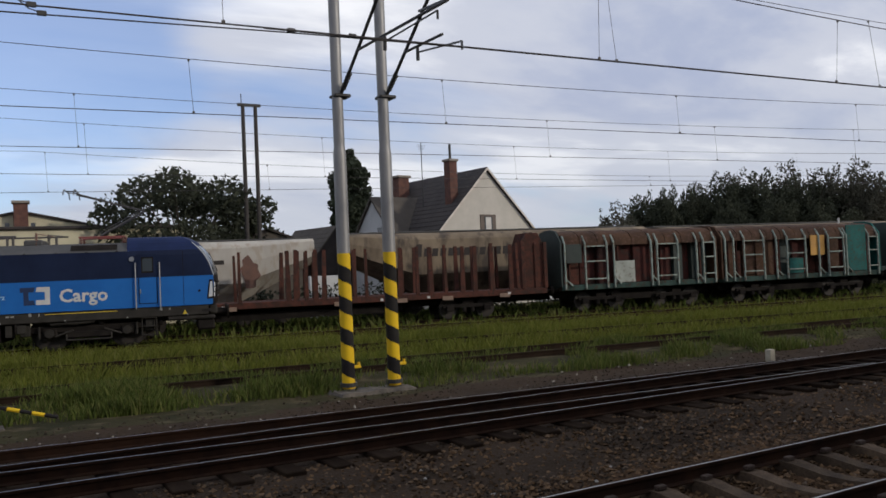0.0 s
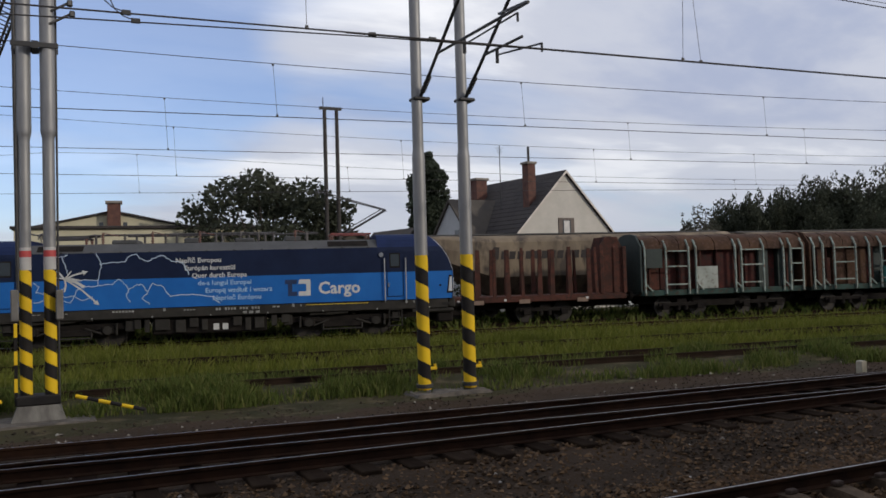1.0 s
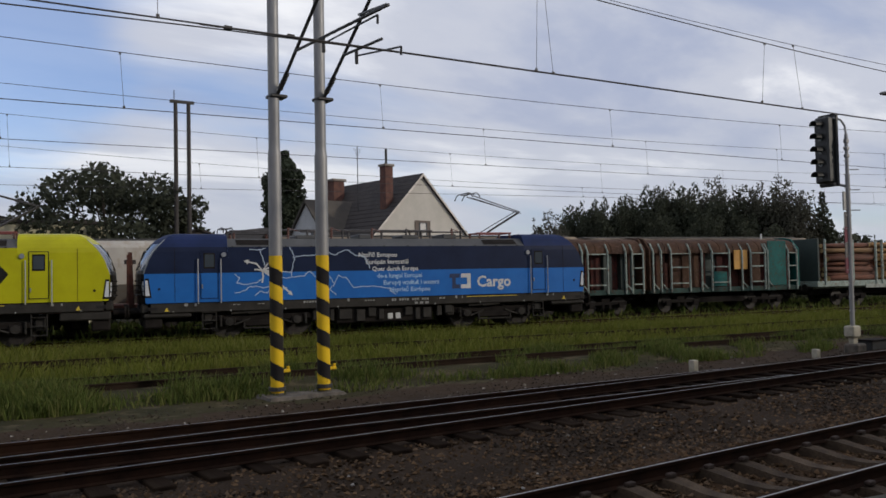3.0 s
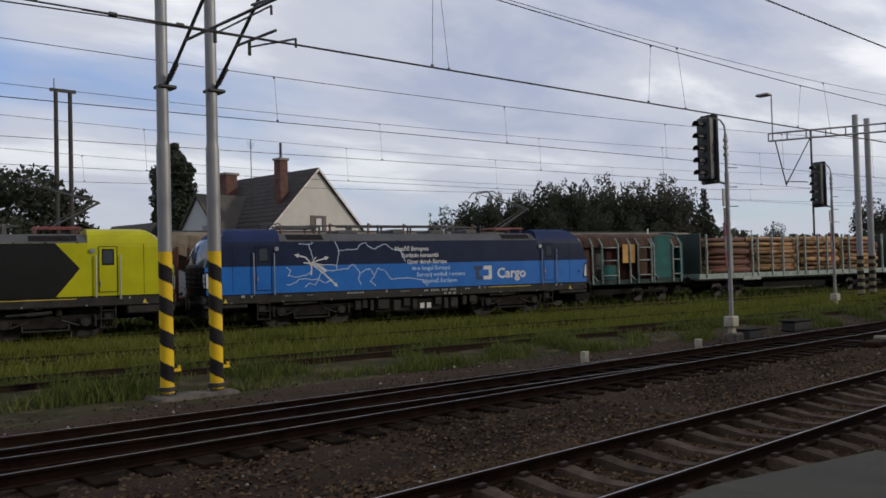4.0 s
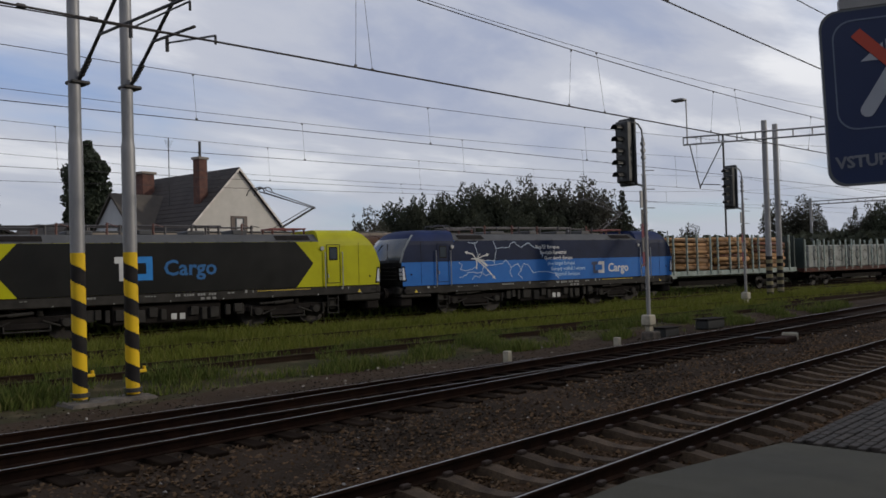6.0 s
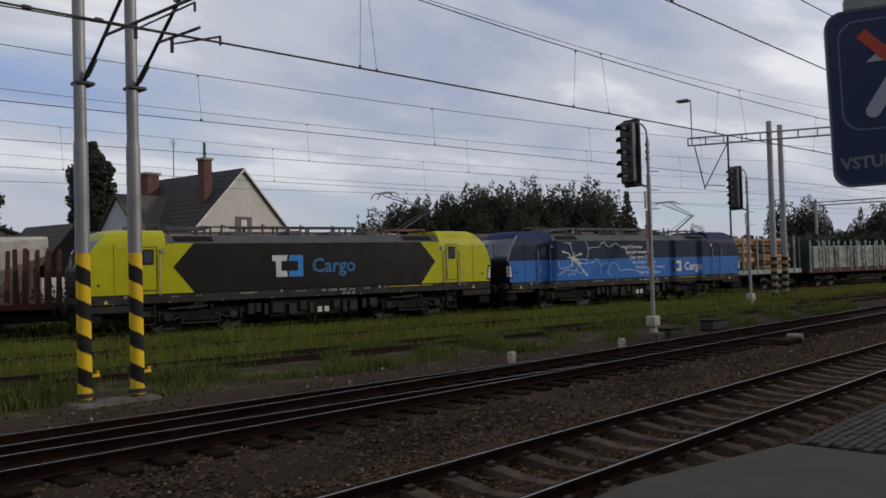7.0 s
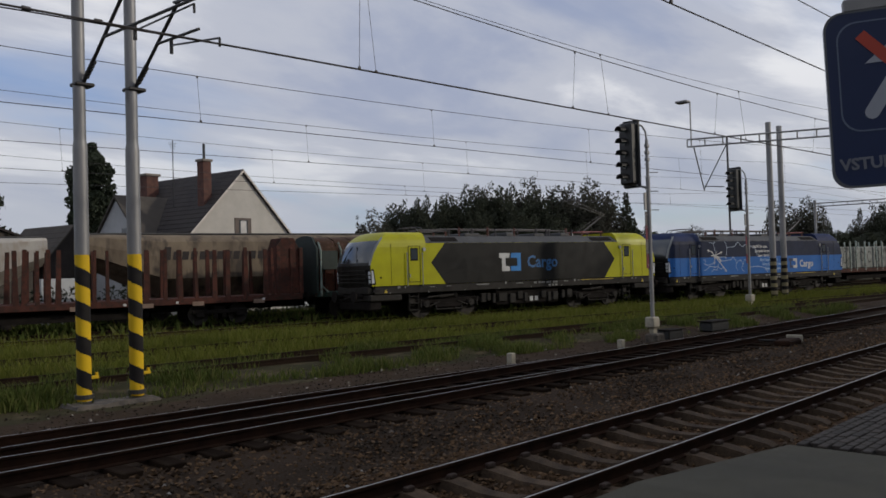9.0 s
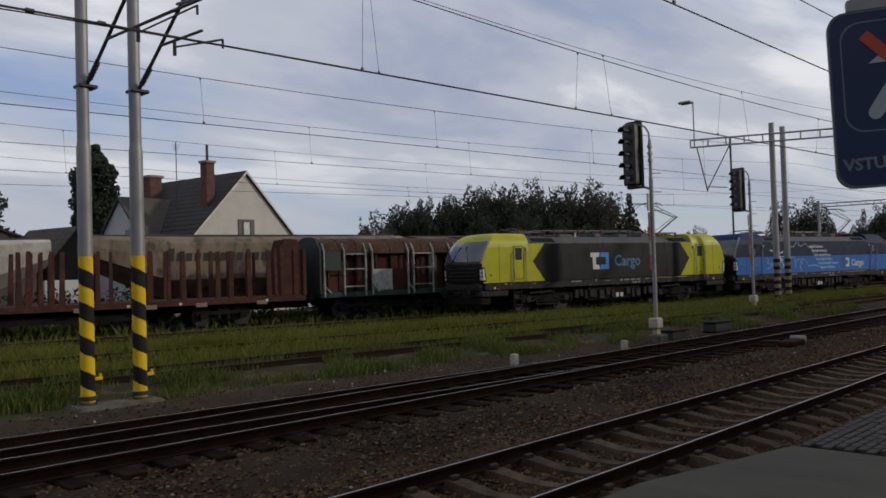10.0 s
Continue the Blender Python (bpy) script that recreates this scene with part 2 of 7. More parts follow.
def build_ground():
    rnd = random.Random(3)
    bm = B()
    xs = [-4000, -900, -200, -60] + [-30 + 1.0 * i for i in range(115)] + [110, 200, 900, 4000]
    ys = [-4000, -300, -40, -8, 2.5] + [3.2 + 0.32 * i for i in range(int((48 - 3.2) / 0.32))] + [52, 60, 90, 200, 900, 4000]
    grid = []
    for x in xs:
        row = []
        for y in ys:
            near = -30 <= x <= 85 and 2 < y < 48
            z = ground_height(x, y) + (noise.noise((x * 0.7, y * 0.9, 0)) * 0.035 if near else 0)
            if not near:
                z = -0.34
            row.append(bm.verts.new((x, y, z)))
        grid.append(row)
    for i in range(len(xs) - 1):
        for j in range(len(ys) - 1):
            f = bm.faces.new((grid[i][j], grid[i + 1][j], grid[i + 1][j + 1], grid[i][j + 1]))
            f.smooth = True
            x, y = (xs[i] + xs[i + 1]) / 2, (ys[j] + ys[j + 1]) / 2
            if y < 7.4:
                f.material_index = 0
            elif y < 15.2 + 0.9 * noise.noise((x * 0.35, 3.1, 0)) - 0.04 * max(0, x - 10):
                f.material_index = 1
            else:
                f.material_index = 2
    ob = part("ground", bm, [BALLAST, CINDER, SOIL])
    tagged(ob, "brown ballast and cinder ground giving way to overgrown soil", "ground", kind="structure")


build_ground()
RAIL_PROFILE = [(-0.0625, -0.16), (0.0625, -0.16), (0.0625, -0.148), (0.012, -0.13), (0.010, -0.045), (0.036, -0.032), (0.036, -0.006),
                (0.028, 0.0), (-0.002, 0.001), (-0.026, 0.001), (-0.030, 0.0), (-0.036, -0.006), (-0.036, -0.032), (-0.010, -0.045), (-0.012, -0.13), (-0.0625, -0.148)]


def rails(name, f, x0, x1, label, shiny=True, step=1.5, sides=(-0.753, 0.753), kind="structure"):
    root = thing(name, Matrix(), label, "track", kind=kind)
    for s in sides:
        mats = [0] * len(RAIL_PROFILE)
        mats[8] = 1
        part("rail", sweep(B(), path(f, x0, x1, step, 0, s), RAIL_PROFILE, mats), [RAIL, RAILTOP] if shiny else [OLDRAIL, OLDRAIL], root)
    return root


track_1 = rails("track_1", y_one, -12, 130, "platform track with polished rails on pale concrete sleepers")
track_2 = rails("track_2", y_two, -25, 130, "main track with rusty rails and polished running surface")
track_branch = rails("track_branch", y_branch, -25, 16, "curved turnout route beside the main track")
track_3 = rails("track_3", y_three, -25, 95, "overgrown siding track with rusty rails", False)
track_4 = rails("track_4", y_four, -25, 75, "siding track sunk in tall grass", False)
track_5 = rails("track_5", y_train, -60, 130, "grassy track on which the locomotives run")
track_6 = rails("track_6", line_off(4.75), -60, 130, "rusty track with parked freight wagons", False)
track_7 = rails("track_7", line_off(9.5), -60, 130, "rear track with parked grain wagons", False)


def concrete_sleeper_mesh():
    """Waisted concrete sleeper with raised rail seats; its length lies across the track."""
    bm = B()
    ys = [-1.30, -1.22, -0.95, -0.56, -0.40, -0.15, 0.15, 0.40, 0.56, 0.95, 1.22, 1.30]
    top = [-0.24, -0.20, -0.155, -0.155, -0.18, -0.215, -0.215, -0.18, -0.155, -0.155, -0.20, -0.24]
    half = [0.13, 0.135, 0.14, 0.14, 0.125, 0.115, 0.115, 0.125, 0.14, 0.14, 0.135, 0.13]
    rings = []
    for y, z, h in zip(ys, top, half):
        rings.append([bm.verts.new(c) for c in ((-h, y, -0.36), (-h * 0.78, y, z), (h * 0.78, y, z), (h, y, -0.36))])
    for a, b in zip(rings, rings[1:]):
        for j in range(3):
            bm.faces.new((a[j], a[j + 1], b[j + 1], b[j]))
    bm.faces.new(rings[0]); bm.faces.new(list(reversed(rings[-1])))
    bmesh.ops.recalc_face_normals(bm, faces=bm.faces)
    me = bpy.data.meshes.new("sleeper")
    bm.to_mesh(me); bm.free()
    me.materials.append(CONCRETE)
    return me


# ---------------------------------------------------------------- platform
def build_platform():
    bm = B()
    ends = []
    for x, z in ((-40, 0.42), (5.75, 0.42), (8.82, 0.185)):
        ends.append([bm.verts.new(c) for c in ((x, -6.0, -0.36), (x, 3.45, -0.36), (x, 3.45, z - 0.03), (x, 3.42, z), (x, -6.0, z))])
    for a, b in zip(ends, ends[1:]):
        for k in range(5):
            bm.faces.new((a[k], b[k], b[(k + 1) % 5], a[(k + 1) % 5]))
    bm.faces.new(ends[0]); bm.faces.new(ends[-1])
    bmesh.ops.recalc_face_normals(bm, faces=bm.faces)
    ob = part("platform", bm, SLAB)
    tagged(ob, "grey asphalt platform ramping down beside the near track", "platform", kind="structure")


build_platform()


# ---------------------------------------------------------------- masts
def striped_mast(x, y, h, r, stripe_top, period, rise, upper, neck=4.95, red=False):
    root = thing("catenary_mast", pose(x, y, -0.2), "grey steel catenary mast with yellow and black striped foot", "mast", "catenary masts")
    bm = B()
    seg, ring = 36, []
    zs = [0.02 * i for i in range(int(stripe_top / 0.02) + 1)]
    zs += [zs[-1] + 0.06 * (i + 1) for i in range(int((h - zs[-1]) / 0.06))]
    for z in zs:
        rr = r * (1.0 + (upper - 1.0) * min(1.0, max(0.0, (z - neck) / 0.14 + 0.5)))
        ring.append([bm.verts.new((rr * math.cos(2 * math.pi * k / seg), rr * math.sin(2 * math.pi * k / seg), z)) for k in range(seg)])
    for i in range(len(ring) - 1):
        for k in range(seg):
            f = bm.faces.new((ring[i][k], ring[i][(k + 1) % seg], ring[i + 1][(k + 1) % seg], ring[i + 1][k]))
            f.smooth = True
            z = zs[i] + 0.01
            if z < stripe_top:
                a = ((2 * math.pi * (k + 0.5) / seg - math.pi / 2) / math.pi) % 2.0
                ph = (z - stripe_top + rise * (a - 1)) / period + 20.47
                f.material_index = 1 if ph % 1 < 0.5 else 2
            elif red and z < stripe_top + 0.42:
                f.material_index = 3 if stripe_top + 0.22 < z < stripe_top + 0.35 else 4
    bm.faces.new(ring[-1])
    part("pole", bm, [GALV, YELLOW, BLACKP, REDP, BANDW], root)
    if not red:
        bm = B()
        box(bm, r * 0.7, r + 0.14, -0.05, 0.05, 0.40, 0.46, 0.01)
        rod(bm, (r + 0.11, 0, 0.46), (r + 0.11, 0, 0.52), 0.03, 8)
        part("earth_clamp", bm, YELLOW, root)
    bm = B()
    rod(bm, (0, 0, 0.04), (0, 0, 0.12), r * 1.3, 16)
    part("collar", bm, DARKSTEEL, root)
    return root


REDP = mat("mast_red", (0.42, 0.05, 0.05), (0.34, 0.04, 0.04), 3, 0.6)
BANDW = mat("mast_band_white", (0.42, 0.41, 0.40), (0.32, 0.31, 0.30), 3, 0.7)
FOOT = mat("footing_concrete", (0.105, 0.088, 0.07), (0.034, 0.029, 0.024), 4, 0.9, bump=0.5, fine=30)
mast_a = striped_mast(7.03, 16.12, 9.6, 0.135, 2.81, 0.65, 0.20, 0.86)
mast_b = striped_mast(7.99, 15.92, 9.6, 0.135, 2.81, 0.65, 0.20, 0.86)
mast_c = striped_mast(-0.44, 17.45, 9.6, 0.108, 2.68, 0.505, 0.18, 1.26, 5.2, True)
mast_d = striped_mast(-0.02, 17.30, 9.6, 0.108, 2.68, 0.505, 0.18, 1.26, 5.2, True)


bm = B()
rough = []
for i in range(15):
    for j in range(9):
        x, y = 6.55 + i * 0.135, 15.50 + j * 0.115
        edge = min(i, 14 - i, j, 8 - j)
        rough.append(bm.verts.new((x + 0.05 * noise.noise((x * 3, y * 3, 1)), y + 0.05 * noise.noise((x * 3, y * 3, 5)), -0.235 + 0.05 * noise.noise((x * 2.2, y * 2.6, 2)) - (0.14 if edge == 0 else 0))))
for i in range(14):
    for j in range(8):
        bm.faces.new([rough[k] for k in (i * 9 + j, i * 9 + j + 9, i * 9 + j + 10, i * 9 + j + 1)])
bmesh.ops.recalc_face_normals(bm, faces=bm.faces)
tagged(part("mast_footing", bm, FOOT), "cracked pale concrete slab at the foot of two masts", "footing")


# ---------------------------------------------------------------- lettering
def lettering(name, text, size, m, material, parent, bold=0.0, align="LEFT", label=""):
    cu = bpy.data.curves.new(name, "FONT")
    cu.body, cu.size, cu.align_x, cu.extrude, cu.offset = text, size, align, 0.001, bold
    cu.resolution_u = 2
    tmp = bpy.data.objects.new(name, cu)
    scene.collection.objects.link(tmp)
    bpy.context.view_layer.update()
    me = bpy.data.meshes.new_from_object(tmp.evaluated_get(bpy.context.evaluated_depsgraph_get()))
    bpy.data.objects.remove(tmp)
    bpy.data.curves.remove(cu)
    me.materials.clear()
    me.materials.append(material)
    ob = new(name, me)
    ob.parent = parent
    ob.matrix_basis = m
    if label:
        ob["label"] = label
    return ob


def side_m(x, z, y=-1.505):
    """A pose on a vehicle's near side: text runs forward and stands upright."""
    return pose(x, y, z, 90, 0, 0)


def plate(bm, pts, y, mi=0, thick=0.004):
    """A flat panel on a near side, from (x, z) points."""
    a = [bm.verts.new((x, y, z)) for x, z in pts]
    b = [bm.verts.new((x, y + thick, z)) for x, z in pts]
    n = len(pts)
    f = bm.faces.new(a); f.material_index = mi
    for i in range(n):
        g = bm.faces.new((a[i], b[i], b[(i + 1) % n], a[(i + 1) % n])); g.material_index = mi
    return bm


def ribbon(bm, pts, y, w):
    """A painted line on a near side through (x, z) points."""
    for (x0, z0), (x1, z1) in zip(pts, pts[1:]):
        d = Vector((x1 - x0, z1 - z0))
        if d.length < 1e-4:
            continue
        n = Vector((-d.y, d.x)).normalized() * w / 2
        e = d.normalized() * w * 0.3
        q = [(x0 - e.x + n.x, z0 - e.y + n.y), (x0 - e.x - n.x, z0 - e.y - n.y), (x1 + e.x - n.x, z1 + e.y - n.y), (x1 + e.x + n.x, z1 + e.y + n.y)]
        bm.faces.new([bm.verts.new((a, y, b)) for a, b in q])
    return bm


# ---------------------------------------------------------------- locomotives
P_NAVY = mat("paint_navy", (0.009, 0.016, 0.044), (0.006, 0.011, 0.032), 1.2, 0.55, spec=0.15)
P_CABNAVY = mat("paint_cab_navy", (0.012, 0.023, 0.080), (0.009, 0.018, 0.06), 1.2, 0.65, spec=0.15)
P_BLUE = mat("paint_blue", (0.014, 0.118, 0.385), (0.011, 0.096, 0.325), 1.0, 0.42, spec=0.25)
P_LIME = mat("paint_lime", (0.385, 0.375, 0.003), (0.315, 0.305, 0.003), 1.0, 0.42, spec=0.25)
P_BLACK = mat("paint_black", (0.012, 0.0115, 0.010), (0.008, 0.008, 0.007), 1.0, 0.36, spec=0.25)
P_ROOF = mat("paint_roof_grey", (0.058, 0.058, 0.058), (0.038, 0.038, 0.038), 1.5, 0.6)
P_SILL = mat("paint_sill_grey", (0.036, 0.033, 0.029), (0.021, 0.019, 0.017), 2.0, 0.75, spec=0.15)
P_UNDER = mat("undergear", (0.020, 0.017, 0.015), (0.011, 0.0095, 0.009), 3.0, 0.9, bump=0.3, fine=30, spec=0.08)
P_WHITE = mat("marking_white", (0.52, 0.52, 0.50), (0.42, 0.42, 0.41), 3.0, 0.5)
P_PALE = mat("marking_pale", (0.30, 0.44, 0.62), (0.25, 0.38, 0.55), 3.0, 0.5)
P_MAP = mat("map_white", (0.42, 0.50, 0.60), (0.34, 0.42, 0.53), 3.0, 0.5)
P_LOGOB = mat("logo_blue", (0.02, 0.20, 0.52), (0.018, 0.17, 0.46), 3.0, 0.4)
P_LOGON = mat("logo_navy", (0.014, 0.03, 0.085), (0.011, 0.024, 0.07), 3.0, 0.4)
P_BAREWHEEL = mat("wheel_steel", (0.028, 0.022, 0.018), (0.016, 0.013, 0.011), 5.0, 0.7, 0.2)
P_YELLOWMARK = mat("marking_yellow", (0.55, 0.40, 0.03), None, 3, 0.5)
P_GLASS = mat("cab_glass", (0.035, 0.045, 0.055), (0.03, 0.04, 0.05), 1.0, 0.06, spec=0.9)
P_HANDLE = mat("handle_steel", (0.36, 0.37, 0.38), (0.30, 0.30, 0.31), 5.0, 0.35, 0.8)
P_INSUL = mat("insulator_brown", (0.12, 0.045, 0.03), (0.09, 0.035, 0.025), 4.0, 0.3)
P_PANTO = mat("pantograph_steel", (0.07, 0.065, 0.065), (0.05, 0.045, 0.045), 4.0, 0.5, 0.4)
P_PANTORED = mat("pantograph_red", (0.22, 0.05, 0.04), (0.16, 0.04, 0.035), 4.0, 0.5)
P_PILLAR = mat("windscreen_edge", (0.22, 0.23, 0.23), (0.14, 0.15, 0.15), 3.0, 0.35, spec=0.5)
LAMPGLASS = mat("headlamp_glass", (0.55, 0.57, 0.60), (0.45, 0.47, 0.5), 4.0, 0.1, spec=0.8)

CAB = [  # height, half width, where the side ends, how far the middle of the front reaches
    (1.36, 1.50, 8.90, 9.13), (1.90, 1.50, 8.95, 9.17), (2.40, 1.50, 8.95, 9.17), (2.52, 1.50, 8.91, 9.14), (2.90, 1.50, 8.78, 9.03), (3.17, 1.495, 8.62, 8.89),
    (3.34, 1.47, 8.49, 8.77), (3.47, 1.43, 8.37, 8.65), (3.62, 1.36, 8.22, 8.50), (3.72, 1.27, 8.08, 8.35), (3.80, 1.15, 7.94, 8.20), (3.84, 0.95, 7.82, 8.05)]
ARC = (-1.0, -0.93, -0.80, -0.5, 0.0, 0.5, 0.80, 0.93, 1.0)


def nose(s, z, off=0.0):
    """A point of the rounded front: s runs from one side (-1) to the other (1)."""
    for (z0, *a), (z1, *b) in zip(CAB, CAB[1:]):
        if z <= z1:
            break
    u = (z - z0) / (z1 - z0)
    w, xs, xc = (p + (q - p) * u for p, q in zip(a, b))
    return xs + (xc - xs) * (1 - abs(s) ** 2.6) + off * (1.15 - abs(s)), (w + off * abs(s)) * s, z


def nose_plate(bm, sgn, s0, s1, z0, z1, off, lean=0.0):
    """A thin raised field that follows the rounded front."""
    front, back = [], []
    for o, row in ((off, front), (-0.02, back)):
        for s, z in ((s0, z0), (s1, z0), (s1 + lean, z1), (s0 + lean, z1)):
            x, y, zz = nose(s, z, o)
            row.append(bm.verts.new((sgn * x, y, zz)))
    bm.faces.new(front)
    for k in range(4):
        bm.faces.new((front[k], back[k], back[(k + 1) % 4], front[(k + 1) % 4]))
    bmesh.ops.recalc_face_normals(bm, faces=bm.faces)


def loco_cab(sgn, zb, zt, m_low, m_high, m_top, root):
    bm, rings, zs = B(), [], []
    for z, w, xs, xc in CAB:
        z = max(z, zb) if z < 1.6 else z
        ring = [bm.verts.new((sgn * 6.08, -w, z))]
        for s in ARC:
            ring.append(bm.verts.new((sgn * (xs + (xc - xs) * (1 - abs(s) ** 2.6)), w * s, z)))
        ring.append(bm.verts.new((sgn * 6.08, w, z)))
        rings.append(ring)
        zs.append(z)
    n = len(rings[0])
    for i, (r0, r1) in enumerate(zip(rings, rings[1:])):
        zm = (zs[i] + zs[i + 1]) / 2
        for j in range(n):
            f = bm.faces.new((r0[j], r0[(j + 1) % n], r1[(j + 1) % n], r1[j]))
            paint = 0 if zm < zt else (1 if zm < 3.34 else 2)
            f.material_index = paint
            if 2 <= j <= n - 4:  # the front between its two corners
                f.material_index = 4 if zm < 2.5 else (3 if zm < 3.5 else 2)
            elif j in (1, n - 3):
                f.material_index = 4 if zm < 2.4 else (5 if zm < 3.6 else 2)
            f.smooth = 1 <= j <= n - 3 and i > 2
    bm.faces.new(rings[0])
    bm.faces.new(rings[-1])
    bmesh.ops.recalc_face_normals(bm, faces=bm.faces)
    cab = part("cab", bm, [m_low, m_high, m_top, P_GLASS, P_BLACK, P_PILLAR], root)
    for s in (-0.42, 0.42):
        bm = B()
        a, b = nose(s, 2.55, 0.03), nose(s * 0.35, 3.25, 0.03)
        rod(bm, (sgn * a[0], a[1], a[2]), (sgn * b[0], b[1], b[2]), 0.016, 6)
        part("wiper", bm, P_UNDER, cab)
    for k in range(4):
        bm = B()
        for s0, s1 in zip(ARC[2:], ARC[3:7]):
            a, b = nose(s0, 1.66 + k * 0.17, 0.025), nose(s1, 1.66 + k * 0.17, 0.025)
            rod(bm, (sgn * a[0], a[1], a[2]), (sgn * b[0], b[1], b[2]), 0.022, 6)
        part("grille_slat", bm, P_SILL, cab)
    for y in (-1, 1):
        bm = B()
        nose_plate(bm, sgn, y * 1.0, y * 0.82, 1.58, 2.22, 0.02, -y * 0.01)
        lamp = part("headlight", bm, P_UNDER, cab, "black-framed headlight cluster")
        # the cluster wraps round the corner on to the side
        bm = B()
        plate(bm, [(sgn * a, b) for a, b in ((8.70, 1.56), (8.93, 1.56), (8.93, 2.24), (8.80, 2.24))], y * 1.506, 0, -0.005 * y)
        part("frame", bm, P_UNDER, lamp)
        bm = B()
        plate(bm, [(sgn * a, b) for a, b in ((8.765, 1.63), (8.91, 1.63), (8.91, 2.17), (8.835, 2.17))], y * 1.510, 0, -0.004 * y)
        part("side_lens", bm, LAMPGLASS, lamp)
        for k in range(3):
            bm = B()
            nose_plate(bm, sgn, y * 0.985, y * 0.91, 1.64 + k * 0.18, 1.78 + k * 0.18, 0.035)
            part("lens", bm, LAMPGLASS, lamp)
    for y in (-1.503, 1.499):
        bm = B()
        box(bm, sgn * 7.92 - 0.008, sgn * 7.92 + 0.008, y, y + 0.004, zb + 0.02, 3.30)
        part("panel_seam", bm, P_UNDER, cab)
        bm = B()
        rod(bm, (sgn * 8.45, y, 1.86), (sgn * 8.45, y * 1.006, 1.86), 0.045, 12)
        part("socket", bm, P_UNDER, cab)
    return cab


def loco_door(sgn, zb, m_low, m_high, zt, root, dark_edge):
    for y, ys in ((-1.5, -1), (1.5, 1)):
        x0 = sgn * 6.73
        bm = B()
        e = 0.012 * ys
        lo, hi = zb + 0.12, 3.22
        ya, yb = sorted((y, y + e))
        box(bm, x0 - 0.30, x0 + 0.30, ya, yb, lo, min(zt, hi), 0, 0)
        box(bm, x0 - 0.30, x0 + 0.30, ya, yb, min(zt, hi) + 0.0005, hi, 0, 1)
        door = part("door", bm, [m_low, m_high], root)
        ya, yb = sorted((y + e, y + e + 0.004 * ys))
        bm = B()
        for a, b_, c, d in ((-0.31, -0.285, lo, hi), (0.285, 0.31, lo, hi), (-0.31, 0.31, hi - 0.025, hi), (-0.31, 0.31, lo, lo + 0.025)):
            box(bm, x0 + a, x0 + b_, ya, yb, c, d)
        part("door_seal", bm, dark_edge, door)
        bm = B()
        box(bm, x0 - 0.20, x0 + 0.20, ya, yb, 2.56, 3.12, 0.0)
        part("window_frame", bm, P_UNDER, door)
        bm = B()
        ya, yb = sorted((y + e + 0.004 * ys, y + e + 0.008 * ys))
        box(bm, x0 - 0.16, x0 + 0.16, ya, yb, 2.62, 3.07)
        part("pane", bm, P_GLASS, door)
        bm = B()
        box(bm, x0 - 0.27, x0 - 0.23, y + 0.012 * ys, y + 0.05 * ys, 1.85, 2.0)
        part("door_handle", bm, P_HANDLE, door)
        for dx in (-0.40, 0.40):
            bm = B()
            rod(bm, (x0 + dx, y + 0.07 * ys, zb - 0.05), (x0 + dx, y + 0.07 * ys, 2.92), 0.022, 8)
            for z in (zb, 2.2, 2.88):
                rod(bm, (x0 + dx, y, z), (x0 + dx, y + 0.07 * ys, z), 0.014, 6)
            part("grab_rail", bm, P_HANDLE, root)


def wheelset_mesh():
    bm = B()
    for s in (-0.75, 0.75):
        rod(bm, (0, s - 0.065, 0), (0, s + 0.065, 0), 0.625, 28)
        rod(bm, (0, s - 0.09 * (1 if s > 0 else -1), 0), (0, s - 0.06 * (1 if s > 0 else -1), 0), 0.655, 28)
        for k in range(6):
            a = k * math.pi / 3
            rod(bm, (0.36 * math.cos(a), s * 1.09, 0.36 * math.sin(a)), (0.36 * math.cos(a), s * 1.10, 0.36 * math.sin(a)), 0.07, 8)
    rod(bm, (0, -0.95, 0), (0, 0.95, 0), 0.09, 12)
    me = bpy.data.meshes.new("wheelset")
    bm.to_mesh(me); bm.free()
    me.materials.append(P_BAREWHEEL)
    return me


WHEELSET = wheelset_mesh()
TURNING = []


